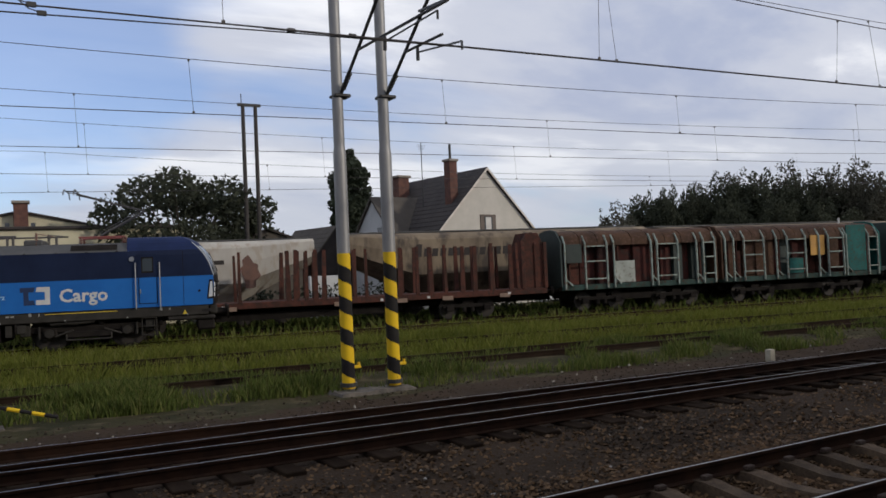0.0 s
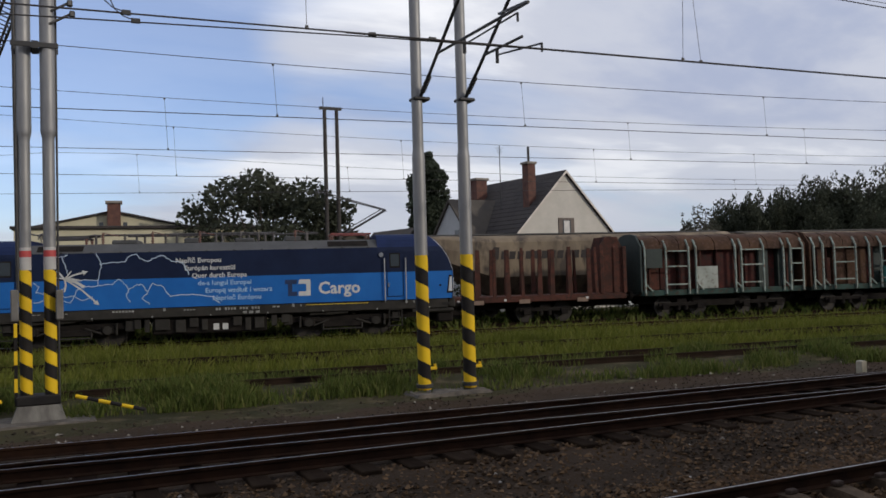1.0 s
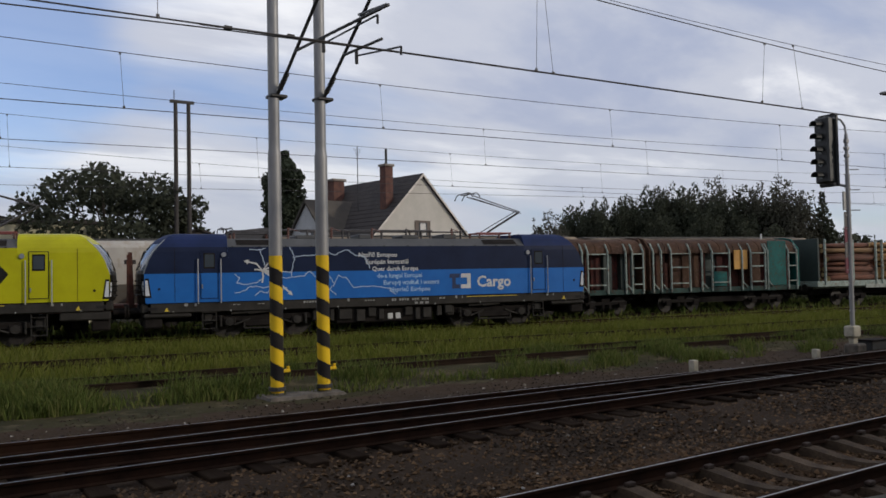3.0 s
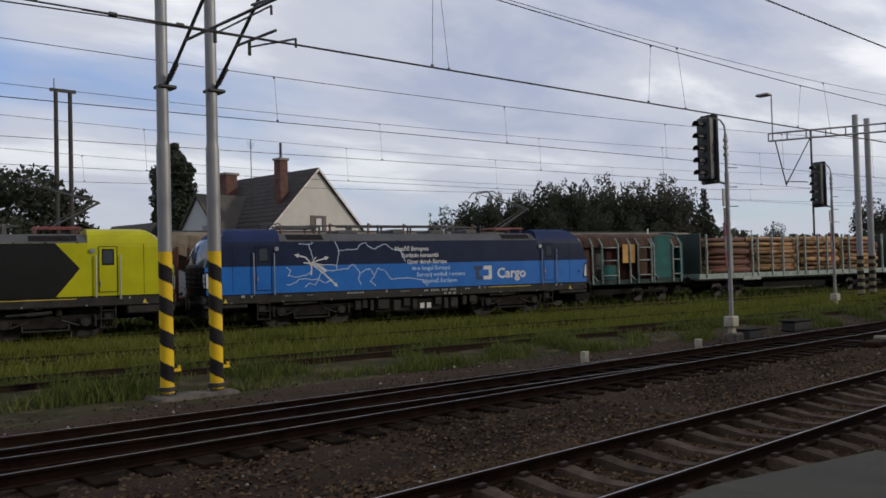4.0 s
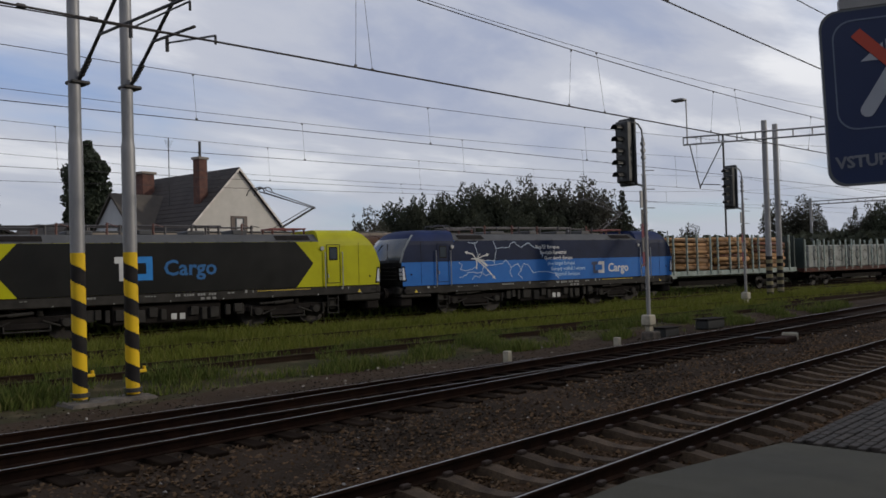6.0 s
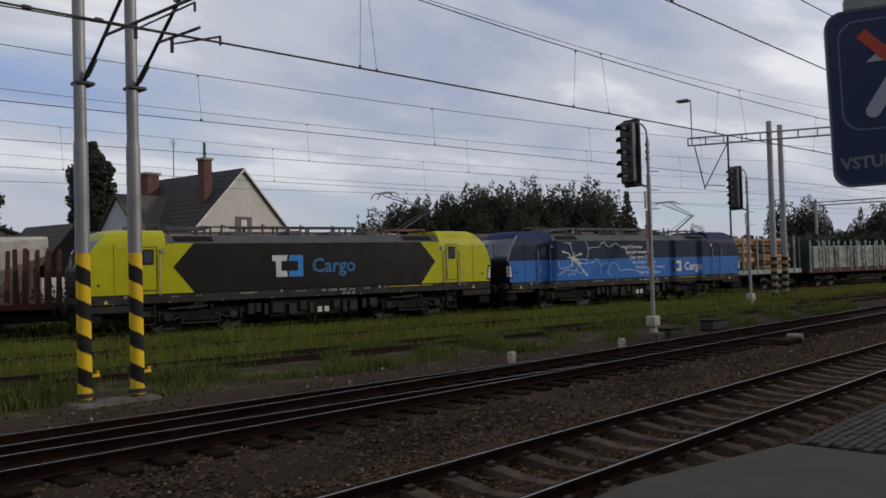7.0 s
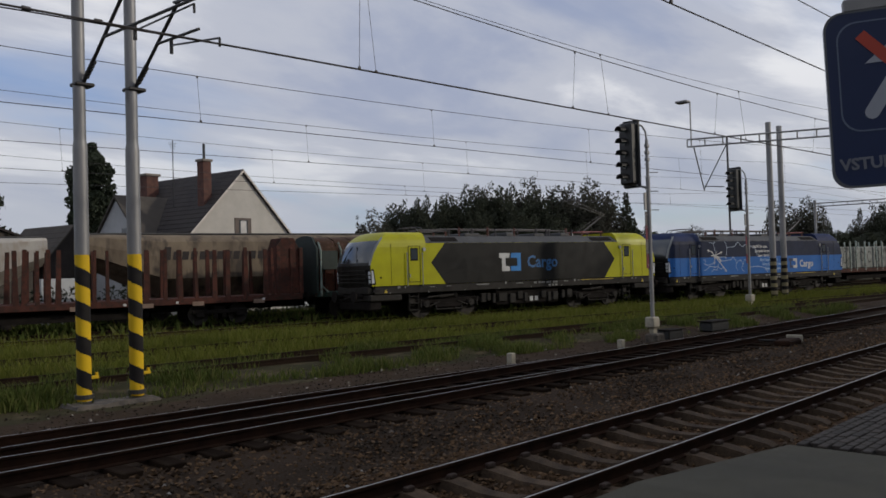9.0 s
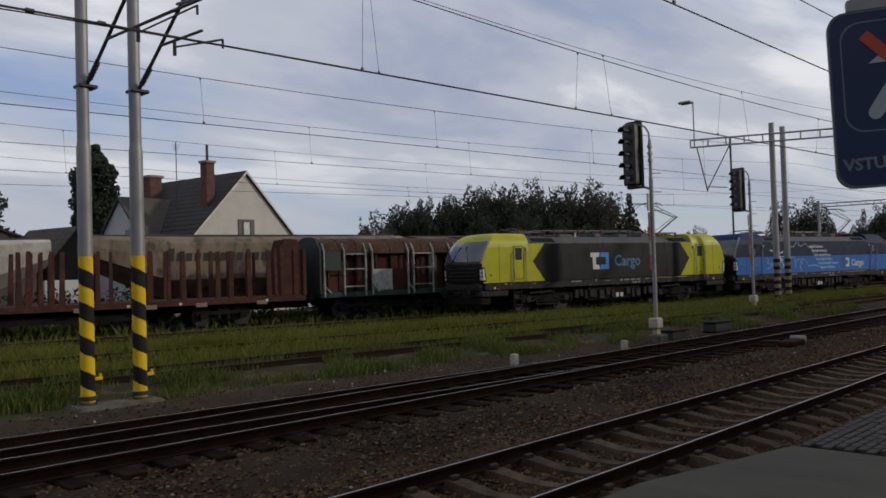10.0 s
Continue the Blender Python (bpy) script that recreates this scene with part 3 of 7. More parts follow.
def loco_bogie(xc, root):
    bm = B()
    for s in (-1, 1):
        box(bm, xc - 2.15, xc + 2.15, s * 1.12 - 0.09, s * 1.12 + 0.09, 0.62, 0.86, 0.04)
        box(bm, xc - 0.75, xc + 0.75, s * 1.14 - 0.10, s * 1.14 + 0.10, 0.42, 0.66, 0.04)
        for ax in (-1.25, 1.25):
            box(bm, xc + ax - 0.24, xc + ax + 0.24, s * 1.14 - 0.13, s * 1.14 + 0.13, 0.46, 0.78, 0.05)
    box(bm, xc - 0.5, xc + 0.5, -1.1, 1.1, 0.5, 0.8)
    bog = part("bogie", bm, P_UNDER, root, "dark grimy four-wheeled bogie")
    for s in (-1, 1):
        for ax in (-0.42, 0.42):
            bm = B()
            coil = [[bm.verts.new((xc + ax + r * math.cos(a * math.pi / 6), s * 1.16 + r * math.sin(a * math.pi / 6), 0.855 + k * 0.024)) for a in range(12)]
                    for k, r in enumerate((0.09, 0.125) * 6)]
            for r0, r1 in zip(coil, coil[1:]):
                for a in range(12):
                    bm.faces.new((r0[a], r0[(a + 1) % 12], r1[(a + 1) % 12], r1[a]))
            part("spring", bm, P_SILL, bog)
        bm = B()
        rod(bm, (xc - 1.2, s * 1.34, 0.92), (xc + 0.2, s * 1.34, 0.98), 0.045, 8)
        rod(bm, (xc - 0.6, s * 1.34, 0.93), (xc + 0.2, s * 1.34, 0.98), 0.065, 8)
        part("damper", bm, P_SILL, bog)
        for ax in (-1.25, 1.25):
            bm = B()
            rod(bm, (xc + ax, s * 1.26, 0.62), (xc + ax, s * 1.31, 0.62), 0.15, 14)
            rod(bm, (xc + ax, s * 1.30, 0.62), (xc + ax, s * 1.33, 0.62), 0.07, 10)
            part("axle_cover", bm, P_SILL, bog)
            bm = B()
            rod(bm, (xc + ax * 0.86, s * 1.24, 0.50), (xc + ax * 0.40, s * 1.24, 0.70), 0.035, 8)
            part("link_rod", bm, P_SILL, bog)
            bm = B()
            rod(bm, (xc + ax * 1.25, s * 1.30, 0.86), (xc + ax * 1.25, s * 1.30, 0.46), 0.04, 8)
            part("damper", bm, P_SILL, bog)
        bm = B()
        rod(bm, (xc - 0.72, s * 1.29, 0.36), (xc + 0.72, s * 1.29, 0.36), 0.028, 8)
        for dx in (-0.72, 0.72):
            rod(bm, (xc + dx, s * 1.29, 0.36), (xc + dx, s * 1.24, 0.56), 0.028, 8)
        part("brake_rod", bm, P_SILL, bog)
        for ax in (-2.0, 2.0):
            bm = B()
            box(bm, xc + ax - 0.16, xc + ax + 0.16, s * 1.2 - 0.1, s * 1.2 + 0.1, 0.55, 0.98, 0.03)
            rod(bm, (xc + ax * 0.93, s * 0.95, 0.6), (xc + ax * 0.9, s * 0.8, 0.12), 0.02, 6)
            part("sandbox", bm, P_SILL, bog)
    for ax in (-1.25, 1.25):
        w = shared("wheelset", WHEELSET, pose(xc + ax, 0, 0.625), bog)
        TURNING.append((w, xc + ax))
    return bog


def pantograph(x, raised, root):
    bm = B()
    for dx in (-0.75, 0.75):
        rod(bm, (x + dx, -0.55, 3.92), (x + dx, 0.55, 3.92), 0.03, 6)
    for y in (-0.5, 0.5):
        rod(bm, (x - 0.75, y, 3.92), (x + 0.75, y, 3.92), 0.03, 6)
    p = part("pantograph", bm, P_PANTORED if raised else P_PANTO, root, "single-arm pantograph, raised" if raised else "single-arm pantograph, folded down")
    for dx in (-0.7, 0.7):
        for y in (-0.5, 0.5):
            bm = B()
            for k in range(4):
                rod(bm, (x + dx, y, 3.64 + k * 0.07), (x + dx, y, 3.68 + k * 0.07), 0.06, 8)
            rod(bm, (x + dx, y, 3.6), (x + dx, y, 3.92), 0.03, 6)
            part("insulator", bm, P_INSUL, p)
    bm = B()
    base, knee, head = ((x - 0.1, 3.98), (x + 1.45, 4.86), (x - 1.05, 5.62)) if raised else ((x + 0.2, 3.96), (x + 1.05, 4.02), (x - 1.0, 4.10))
    rod(bm, (base[0], 0, base[1]), (knee[0], 0, knee[1]), 0.045, 8)
    rod(bm, (base[0] - 0.25, 0.2, base[1]), (knee[0] - 0.12, 0.05, knee[1] + 0.06), 0.018, 6)
    part("lower_arm", bm, P_PANTO, p)
    bm = B()
    for y in (-0.32, 0.32):
        rod(bm, (knee[0], y * 0.4, knee[1]), (head[0] + 0.15, y, head[1] - 0.1), 0.022, 6)
    rod(bm, (knee[0] + 0.08, 0, knee[1] - 0.05), (head[0] + 0.2, 0, head[1] - 0.14), 0.012, 6)
    part("upper_arm", bm, P_PANTO, p)
    bm = B()
    for dx in (-0.14, 0.2):
        pts = [(-0.95, -0.22), (-0.72, -0.04), (-0.5, 0), (0.5, 0), (0.72, -0.04), (0.95, -0.22)]
        for (a, za), (b, zb) in zip(pts, pts[1:]):
            rod(bm, (head[0] + dx, a, head[1] + za), (head[0] + dx, b, head[1] + zb), 0.022, 6)
    for y in (-0.32, 0.32):
        rod(bm, (head[0] - 0.14, y, head[1] - 0.03), (head[0] + 0.2, y, head[1] - 0.03), 0.018, 6)
    part("collector_head", bm, P_PANTO, p)


def locomotive(name, label, low, high, cabtop, zb, zt, dark_edge):
    root = thing(name, Matrix(), label, "locomotive", "coupled electric locomotives")
    # centre section: upright sides and chamfered roof
    sec = [(-1.5, zb), (-1.5, zt), (-1.5, 3.34), (-1.06, 3.66), (1.06, 3.66), (1.5, 3.34), (1.5, zt), (1.5, zb)]
    bm = B()
    xs = [-6.08, -3, 0, 3, 6.08]
    rings = [[bm.verts.new((x, y, z)) for y, z in sec] for x in xs]
    for r0, r1 in zip(rings, rings[1:]):
        for j in range(8):
            f = bm.faces.new((r0[j], r0[(j + 1) % 8], r1[(j + 1) % 8], r1[j]))
            f.material_index = {0: 0, 1: 1, 5: 1, 6: 0}.get(j, 2)
    bm.faces.new(rings[0]); bm.faces.new(rings[-1])
    bmesh.ops.recalc_face_normals(bm, faces=bm.faces)
    part("body", bm, [low, high, P_ROOF], root)
    for sgn in (-1, 1):
        loco_cab(sgn, zb, zt, low, high, cabtop, root)
        loco_door(sgn, zb, low, high, zt, root, dark_edge)
        # apron under the cab with its dark recesses
        bm = B()
        x0, x1 = sorted((sgn * 7.35, sgn * 8.98))
        box(bm, x0, x1, -1.44, 1.44, 0.84, zb - 0.37, 0.05)
        x0, x1 = sorted((sgn * 8.756, sgn * 9.06))
        box(bm, x0, x1, -1.36, 1.36, zb - 0.364, zb - 0.002, 0.06)
        apron = part("front_apron", bm, P_SILL, root)
        bm = B()
        x0, x1 = sorted((sgn * 8.34, sgn * 8.96))
        box(bm, x0, x1, -1.34, 1.34, 0.46, 0.835, 0.06)
        part("rail_guard", bm, P_UNDER, apron)
        for y in (-1, 1):
            for xa, z in ((8.66, zb - 0.27),):
                bm = B()
                ya, yb = sorted((y * 1.39, y * 1.475))
                box(bm, sgn * xa - 0.17, sgn * xa + 0.17, ya, yb, z, z + 0.13, 0.02)
                part("step_recess", bm, BLACKP, apron)
        for y in (-0.875, 0.875):
            bm = B()
            rod(bm, (sgn * 9.05, y, 1.06), (sgn * 9.42, y, 1.06), 0.10, 14)
            rod(bm, (sgn * 9.42, y, 1.06), (sgn * 9.48, y, 1.06), 0.25, 18)
            part("buffer", bm, P_UNDER, root)
        bm = B()
        rod(bm, (sgn * 9.05, 0, 1.0), (sgn * 9.45, 0, 0.95), 0.06, 8)
        part("coupling", bm, P_UNDER, root)
        # steps under the door
        for y in (-1.38, 1.38):
            bm = B()
            for dx in (-0.24, 0.24):
                rod(bm, (sgn * 6.73 + dx, y, 0.35), (sgn * 6.73 + dx, y, 1.15), 0.025, 6)
            for z in (0.38, 0.68, 0.98):
                box(bm, sgn * 6.73 - 0.25, sgn * 6.73 + 0.25, y - 0.07, y + 0.07, z, z + 0.03)
            part("steps", bm, P_SILL, root)
        # roof grille panel and lamp beside the cab
        for y in (-1, 1):
            bm = B()
            plate_m = [(4.25, 3.40), (5.75, 3.40), (5.75, 3.60), (4.25, 3.60)]
            v = [bm.verts.new((sgn * x, y * (1.5 - (z - 3.34) / 0.32 * 0.44 + 0.012), z + 0.012)) for x, z in plate_m]
            bm.faces.new(v)
            part("roof_grille", bm, P_UNDER, root)
        bm = B()
        rod(bm, (sgn * 6.22, -1.49, 3.06), (sgn * 6.22, -1.56, 3.06), 0.085, 14)
        part("marker_lamp", bm, P_HANDLE, root)
    # sill beam with its marks
    bm = B()
    box(bm, -8.75, 8.75, -1.47, 1.47, zb - 0.36, zb - 0.003, 0.03)
    sill = part("sill", bm, P_SILL, root)
    bm = B()
    for x, w, h in ((-7.6, 0.18, 0.10), (-7.25, 0.10, 0.10), (-5.9, 0.30, 0.03), (-5.0, 0.28, 0.03), (-3.3, 0.75, 0.07), (-1.6, 0.12, 0.12), (-0.9, 0.42, 0.04),
                    (2.2, 0.30, 0.06), (2.9, 0.12, 0.12), (3.2, 0.06, 0.10), (7.1, 0.12, 0.08), (7.4, 0.08, 0.08)):
        n = max(1, int(w / 0.1))
        for k in range(n):
            plate(bm, [(x + k * w / n, zb - 0.13), (x + (k + 0.72) * w / n, zb - 0.13), (x + (k + 0.72) * w / n, zb - 0.13 + h), (x + k * w / n, zb - 0.13 + h)], -1.475)
    for k in range(15):
        x = 0.2 + k * 0.105
        if k not in (2, 7, 11):
            plate(bm, [(x, zb - 0.16), (x + 0.075, zb - 0.16), (x + 0.075, zb - 0.07), (x, zb - 0.07)], -1.475)
    for x in (1.15, 1.37, 1.6):
        plate(bm, [(x, zb - 0.31), (x + 0.14, zb - 0.31), (x + 0.14, zb - 0.22), (x, zb - 0.22)], -1.475)
    for k in range(9):
        x = -8.0 + k * 2.0
        plate(bm, [(x, zb - 0.345), (x + 0.05, zb - 0.345), (x + 0.05, zb - 0.29), (x, zb - 0.29)], -1.475)
    tagged(part("sill_markings", bm, mat("marking_dull", (0.24, 0.24, 0.23), (0.14, 0.14, 0.13), 6.0, 0.6), sill), kind="stuff")
    bm = B()
    plate(bm, [(3.4, zb - 0.09), (5.7, zb - 0.09), (5.7, zb - 0.065), (3.4, zb - 0.065)], -1.475)
    part("warning_line", bm, P_YELLOWMARK, sill)
    bm = B()
    plate(bm, [(-8.28, zb - 0.30), (-8.12, zb - 0.30), (-8.20, zb - 0.15)], -1.475)
    part("warning_triangle", bm, P_YELLOWMARK, sill)
    bm = B()
    plate(bm, [(7.86, zb - 0.30), (8.02, zb - 0.30), (7.94, zb - 0.15)], -1.475)
    part("warning_triangle", bm, P_YELLOWMARK, sill)
    # equipment between the bogies
    bm = B()
    box(bm, -2.0, 2.0, -1.25, 1.25, 0.38, zb - 0.37, 0.05)
    part("transformer_box", bm, P_UNDER, root)
    for x, w, z0, z1 in ((-2.6, 0.22, 0.62, 0.98), (-2.25, 0.16, 0.5, 0.95), (-1.9, 0.5, 0.55, 0.95), (-1.2, 0.34, 0.45, 0.9), (-0.72, 0.3, 0.62, 0.98), (-0.3, 0.2, 0.5, 0.9), (0.8, 0.3, 0.62, 0.95), (1.22, 0.2, 0.44, 0.9), (1.55, 0.34, 0.5, 0.9), (2.15, 0.2, 0.56, 0.96), (2.5, 0.3, 0.66, 0.98)):
        bm = B()
        box(bm, x, x + w, -1.36, -1.2, z0, z1, 0.02)
        part("equipment_case", bm, P_SILL, root)
    for x in (0.1, 0.42):
        bm = B()
        plate(bm, [(x, 0.50), (x + 0.2, 0.50), (x + 0.2, 0.72), (x, 0.72)], -1.262)
        part("case_label", bm, P_WHITE, root)
    for xc in (-4.75, 4.75):
        loco_bogie(xc, root)
    # roof gear
    pantograph(5.2, True, root)
    pantograph(-5.0, False, root)
    bm = B()
    rod(bm, (-4.2, -0.35, 4.02), (2.4, -0.35, 4.02), 0.035, 8)
    rod(bm, (-3.0, 0.3, 4.0), (4.0, 0.3, 4.0), 0.03, 8)
    for x in (-4.0, -2.6, -1.2, 0.2, 1.4, 2.3):
        rod(bm, (x, -0.35, 3.64), (x, -0.35, 4.02), 0.045, 8)
    for x in (-2.4, 0.4, 2.0, 3.6):
        rod(bm, (x, 0.3, 3.64), (x, 0.3, 4.0), 0.045, 8)
    part("roof_busbar", bm, P_PANTO, root)
    for x, h in ((-3.7, 0.42), (-2.95, 0.36), (-2.0, 0.44), (-1.55, 0.36), (-0.35, 0.42), (1.1, 0.40), (1.75, 0.34), (3.1, 0.42), (3.5, 0.36)):
        bm = B()
        for k in range(5):
            rod(bm, (x, -0.75, 3.65 + h * k / 5), (x, -0.75, 3.65 + h * (k + 0.6) / 5), 0.055, 8)
        rod(bm, (x, -0.75, 3.64), (x, -0.75, 3.68 + h), 0.03, 6)
        rod(bm, (x, -0.75, 3.66 + h), (x + 0.5, -0.35, 3.98), 0.016, 5)
        part("insulator", bm, P_INSUL if h > 0.41 else P_PANTO, root)
    for x, w, h in ((-3.4, 0.9, 0.16), (-0.9, 0.5, 0.2), (0.9, 0.7, 0.16), (2.7, 0.6, 0.2)):
        bm = B()
        box(bm, x, x + w, -0.8, 0.5, 3.655, 3.66 + h, 0.04)
        part("roof_box", bm, P_ROOF, root)
    for k in range(13):
        x = -5.9 + k * 0.97
        bm = B()
        box(bm, x - 0.03, x + 0.03, -1.515, -1.47, 3.33, 3.37)
        part("lifting_lug", bm, P_SILL, root)
    return root


def logo(root, x, z, h, m_left, m_right):
    """Two facing brackets as plain shapes."""
    w, y = h * 0.98, -1.508
    t = h * 0.27
    bm = B()
    plate(bm, [(x - 0.10 * h, z + h), (x + 0.66 * h, z + h), (x + 0.60 * h, z + h - t), (x - 0.10 * h, z + h - t)], y)
    plate(bm, [(x + 0.08 * h, z + h - t), (x + 0.34 * h, z + h - t), (x + 0.34 * h, z + t), (x + 0.08 * h, z + t)], y)
    plate(bm, [(x + 0.08 * h, z + t), (x + 0.60 * h, z + t), (x + 0.66 * h, z), (x + 0.08 * h, z)], y)
    part("emblem", bm, m_left, root)
    bm = B()
    a = x + 0.76 * h
    plate(bm, [(a, z + h), (a + 0.68 * h, z + h), (a + 0.68 * h, z + h - t), (a - 0.05 * h, z + h - t)], y)
    plate(bm, [(a + 0.42 * h, z + h - t), (a + 0.68 * h, z + h - t), (a + 0.68 * h, z + t), (a + 0.42 * h, z + t)], y)
    plate(bm, [(a - 0.05 * h, z + t), (a + 0.68 * h, z + t), (a + 0.68 * h, z), (a - 0.05 * h, z)], y)
    part("emblem", bm, m_right, root)


def wander(rnd, a, b, n, amp):
    pts = []
    for i in range(n + 1):
        u = i / n
        k = amp * (4 * u * (1 - u)) ** 0.5
        pts.append((a[0] + (b[0] - a[0]) * u + rnd.uniform(-k, k), a[1] + (b[1] - a[1]) * u + rnd.uniform(-k, k)))
    return pts


loco_blue = locomotive("electric_locomotive", "two-tone blue electric locomotive with white route map on its side", P_BLUE, P_NAVY, P_CABNAVY, 1.36, 2.40, P_NAVY)
logo(loco_blue, 2.72, 1.62, 0.60, P_LOGON, P_WHITE)
lettering("word", "Cargo", 0.62, side_m(3.86, 1.68), P_WHITE, loco_blue, 0.015)
for i, (line, m_) in enumerate((("Napříč Evropou", P_WHITE), ("Európán keresztül", P_WHITE), ("Quer durch Europa", P_WHITE),
                                ("de-a lungul Europei", P_PALE), ("Europę wzdłuż i wszerz", P_PALE), ("Naprieč Európou", P_PALE))):
    lettering("slogan", line, 0.24, side_m((-1.15, -0.85, -0.6, -0.4, -0.15, 0.1)[i], 2.93 - i * 0.272), m_, loco_blue, 0.005)
rnd = random.Random(11)
BORDERS = (((-5.3, 3.25), (-4.98, 3.22), (-4.73, 3.28)), ((-4.92, 3.24), (-4.82, 2.98), (-4.76, 2.66)), ((-3.80, 3.32), (-3.70, 3.09), (-3.64, 2.90), (-3.69, 2.59), (-3.75, 2.25)),
           ((-3.64, 2.94), (-3.26, 3.01), (-2.86, 3.01), (-2.75, 3.17), (-2.46, 3.28), (-2.35, 3.11), (-2.06, 3.01), (-1.9, 3.12), (-1.55, 3.2), (-1.3, 3.0), (-0.9, 2.92), (-0.7, 2.5)),
           ((-5.83, 2.34), (-5.66, 2.21), (-5.76, 2.01), (-5.46, 1.96), (-5.06, 2.01), (-4.82, 2.17)),
           ((-5.83, 1.67), (-5.5, 1.74), (-5.34, 1.86), (-5.06, 1.90), (-4.82, 1.82), (-4.54, 1.86), (-4.46, 2.05), (-4.18, 2.17), (-3.74, 2.21), (-3.26, 2.23), (-3.10, 2.40), (-2.94, 2.32), (-2.74, 2.05), (-2.82, 1.82), (-2.70, 1.59)),
           ((-4.38, 2.40), (-4.10, 2.41), (-3.74, 2.40)), ((-2.74, 2.05), (-2.50, 2.17), (-2.30, 2.21), (-2.10, 1.94), (-1.94, 2.24), (-1.6, 2.1), (-1.35, 1.75)),
           ((-5.1, 1.55), (-4.94, 1.70), (-4.66, 1.63), (-4.54, 1.86)), ((-4.54, 1.86), (-4.26, 1.70), (-3.94, 1.82)), ((-2.1, 1.94), (-2.3, 1.7), (-2.05, 1.5)), ((-1.35, 1.75), (-0.6, 1.8), (0.1, 1.7), (0.35, 1.45)))
for line in BORDERS:
    bm = B()
    pts = []
    for a, b in zip(line, line[1:]):
        pts += wander(rnd, a, b, 4, 0.028)[:-1]
    ribbon(bm, pts + [line[-1]], -1.507, 0.03)
    part("border_line", bm, P_MAP, loco_blue)
for tip, bend, w, arrow in (((-5.40, 2.80), (-5.05, 2.72), 0.055, True), ((-4.18, 2.68), (-4.5, 2.60), 0.055, True), ((-3.80, 1.60), (-4.3, 2.08), 0.06, True), ((-4.22, 2.18), (-4.5, 2.36), 0.10, False),
                            ((-4.84, 2.03), (-4.80, 2.25), 0.06, False), ((-5.12, 2.50), (-5.0, 2.50), 0.05, False), ((-4.34, 2.40), (-4.6, 2.46), 0.05, False), ((-4.62, 2.72), (-4.72, 2.60), 0.045, False)):
    bm = B()
    ribbon(bm, [(-4.83, 2.46), bend, tip], -1.510, w)
    part("route_line", bm, P_WHITE, loco_blue)
    if arrow:
        d = Vector((tip[0] - bend[0], tip[1] - bend[1])).normalized() * 0.16
        bm = B()
        plate(bm, [(tip[0] + d.x * 0.7, tip[1] + d.y * 0.7), (tip[0] - d.x * 0.4 - d.y * 0.55, tip[1] - d.y * 0.4 + d.x * 0.55), (tip[0] - d.x * 0.4 + d.y * 0.55, tip[1] - d.y * 0.4 - d.x * 0.55)], -1.512, 0, 0.002)
        part("arrowhead", bm, P_WHITE, loco_blue)

loco_yellow = locomotive("electric_locomotive", "lime yellow electric locomotive with black arrow-ended side panel", P_LIME, P_LIME, P_LIME, 1.50, 2.40, P_BLACK)
bm = B()
for y in (-1.504, 1.5):
    plate(bm, [(-5.83, 2.46), (-5.06, 1.502), (5.06, 1.502), (5.83, 2.46), (5.06, 3.335), (-5.06, 3.335)], y)
panel = part("side_panel", bm, P_BLACK, loco_yellow, "black arrow-ended paint field")
logo(loco_yellow, -1.85, 1.98, 0.86, P_WHITE, P_LOGOB)
lettering("word", "Cargo", 0.80, side_m(-0.22, 2.14, -1.508), mat("word_blue", (0.016, 0.11, 0.28), None, 3, 0.45), loco_yellow, 0.017)


# ---------------------------------------------------------------- parked wagons
W_BROWN = mat("wagon_brown", (0.085, 0.030, 0.021), (0.036, 0.017, 0.013), 1.5, 0.85, bump=0.15, c3=(0.035, 0.02, 0.016), fine=6, spec=0.2)
W_GREY = mat("wagon_post_grey", (0.27, 0.32, 0.285), (0.13, 0.175, 0.16), 2.5, 0.7, c3=(0.14, 0.09, 0.06), fine=10)
W_TEAL = mat("wagon_teal", (0.007, 0.098, 0.090), (0.006, 0.058, 0.055), 1.2, 0.6, c3=(0.022, 0.05, 0.043), fine=6, spec=0.15)
W_DECK = mat("wagon_deck", (0.040, 0.070, 0.062), (0.020, 0.034, 0.030), 1.6, 0.8, c3=(0.05, 0.032, 0.022), fine=5, spec=0.12)
W_DKGREEN = mat("wagon_dark_green", (0.018, 0.030, 0.026), (0.012, 0.020, 0.018), 1.2, 0.7)
W_ROOFBR = mat("wagon_roof_brown", (0.070, 0.037, 0.021), (0.032, 0.018, 0.012), 1.2, 0.75, c3=(0.08, 0.045, 0.035), fine=7, spec=0.12)
W_CARGO = mat("wagon_inside_red", (0.075, 0.022, 0.018), (0.022, 0.012, 0.011), 0.9, 0.8, c3=(0.03, 0.022, 0.02), fine=4, spec=0.12)
W_BEIGE = mat("hopper_beige", (0.19, 0.145, 0.095), (0.095, 0.070, 0.046), 0.9, 0.8, c3=(0.045, 0.033, 0.024), fine=1.3, stretch=(1, 1, 0.4))
W_WHITE = mat("hopper_white", (0.40, 0.375, 0.33), (0.30, 0.275, 0.24), 0.7, 0.75, c3=(0.30, 0.26, 0.21), fine=3.0, stretch=(1, 1, 0.4))
W_RUSTMARK = mat("graffiti_rust", (0.13, 0.065, 0.045), (0.09, 0.05, 0.04), 2.0, 0.8)
W_DARKMARK = mat("letter_dark", (0.026, 0.019, 0.016), (0.018, 0.014, 0.012), 2.0, 0.8)
W_PANELW = mat("panel_white", (0.32, 0.34, 0.31), (0.24, 0.26, 0.23), 1.5, 0.8, c3=(0.17, 0.16, 0.14), fine=5)
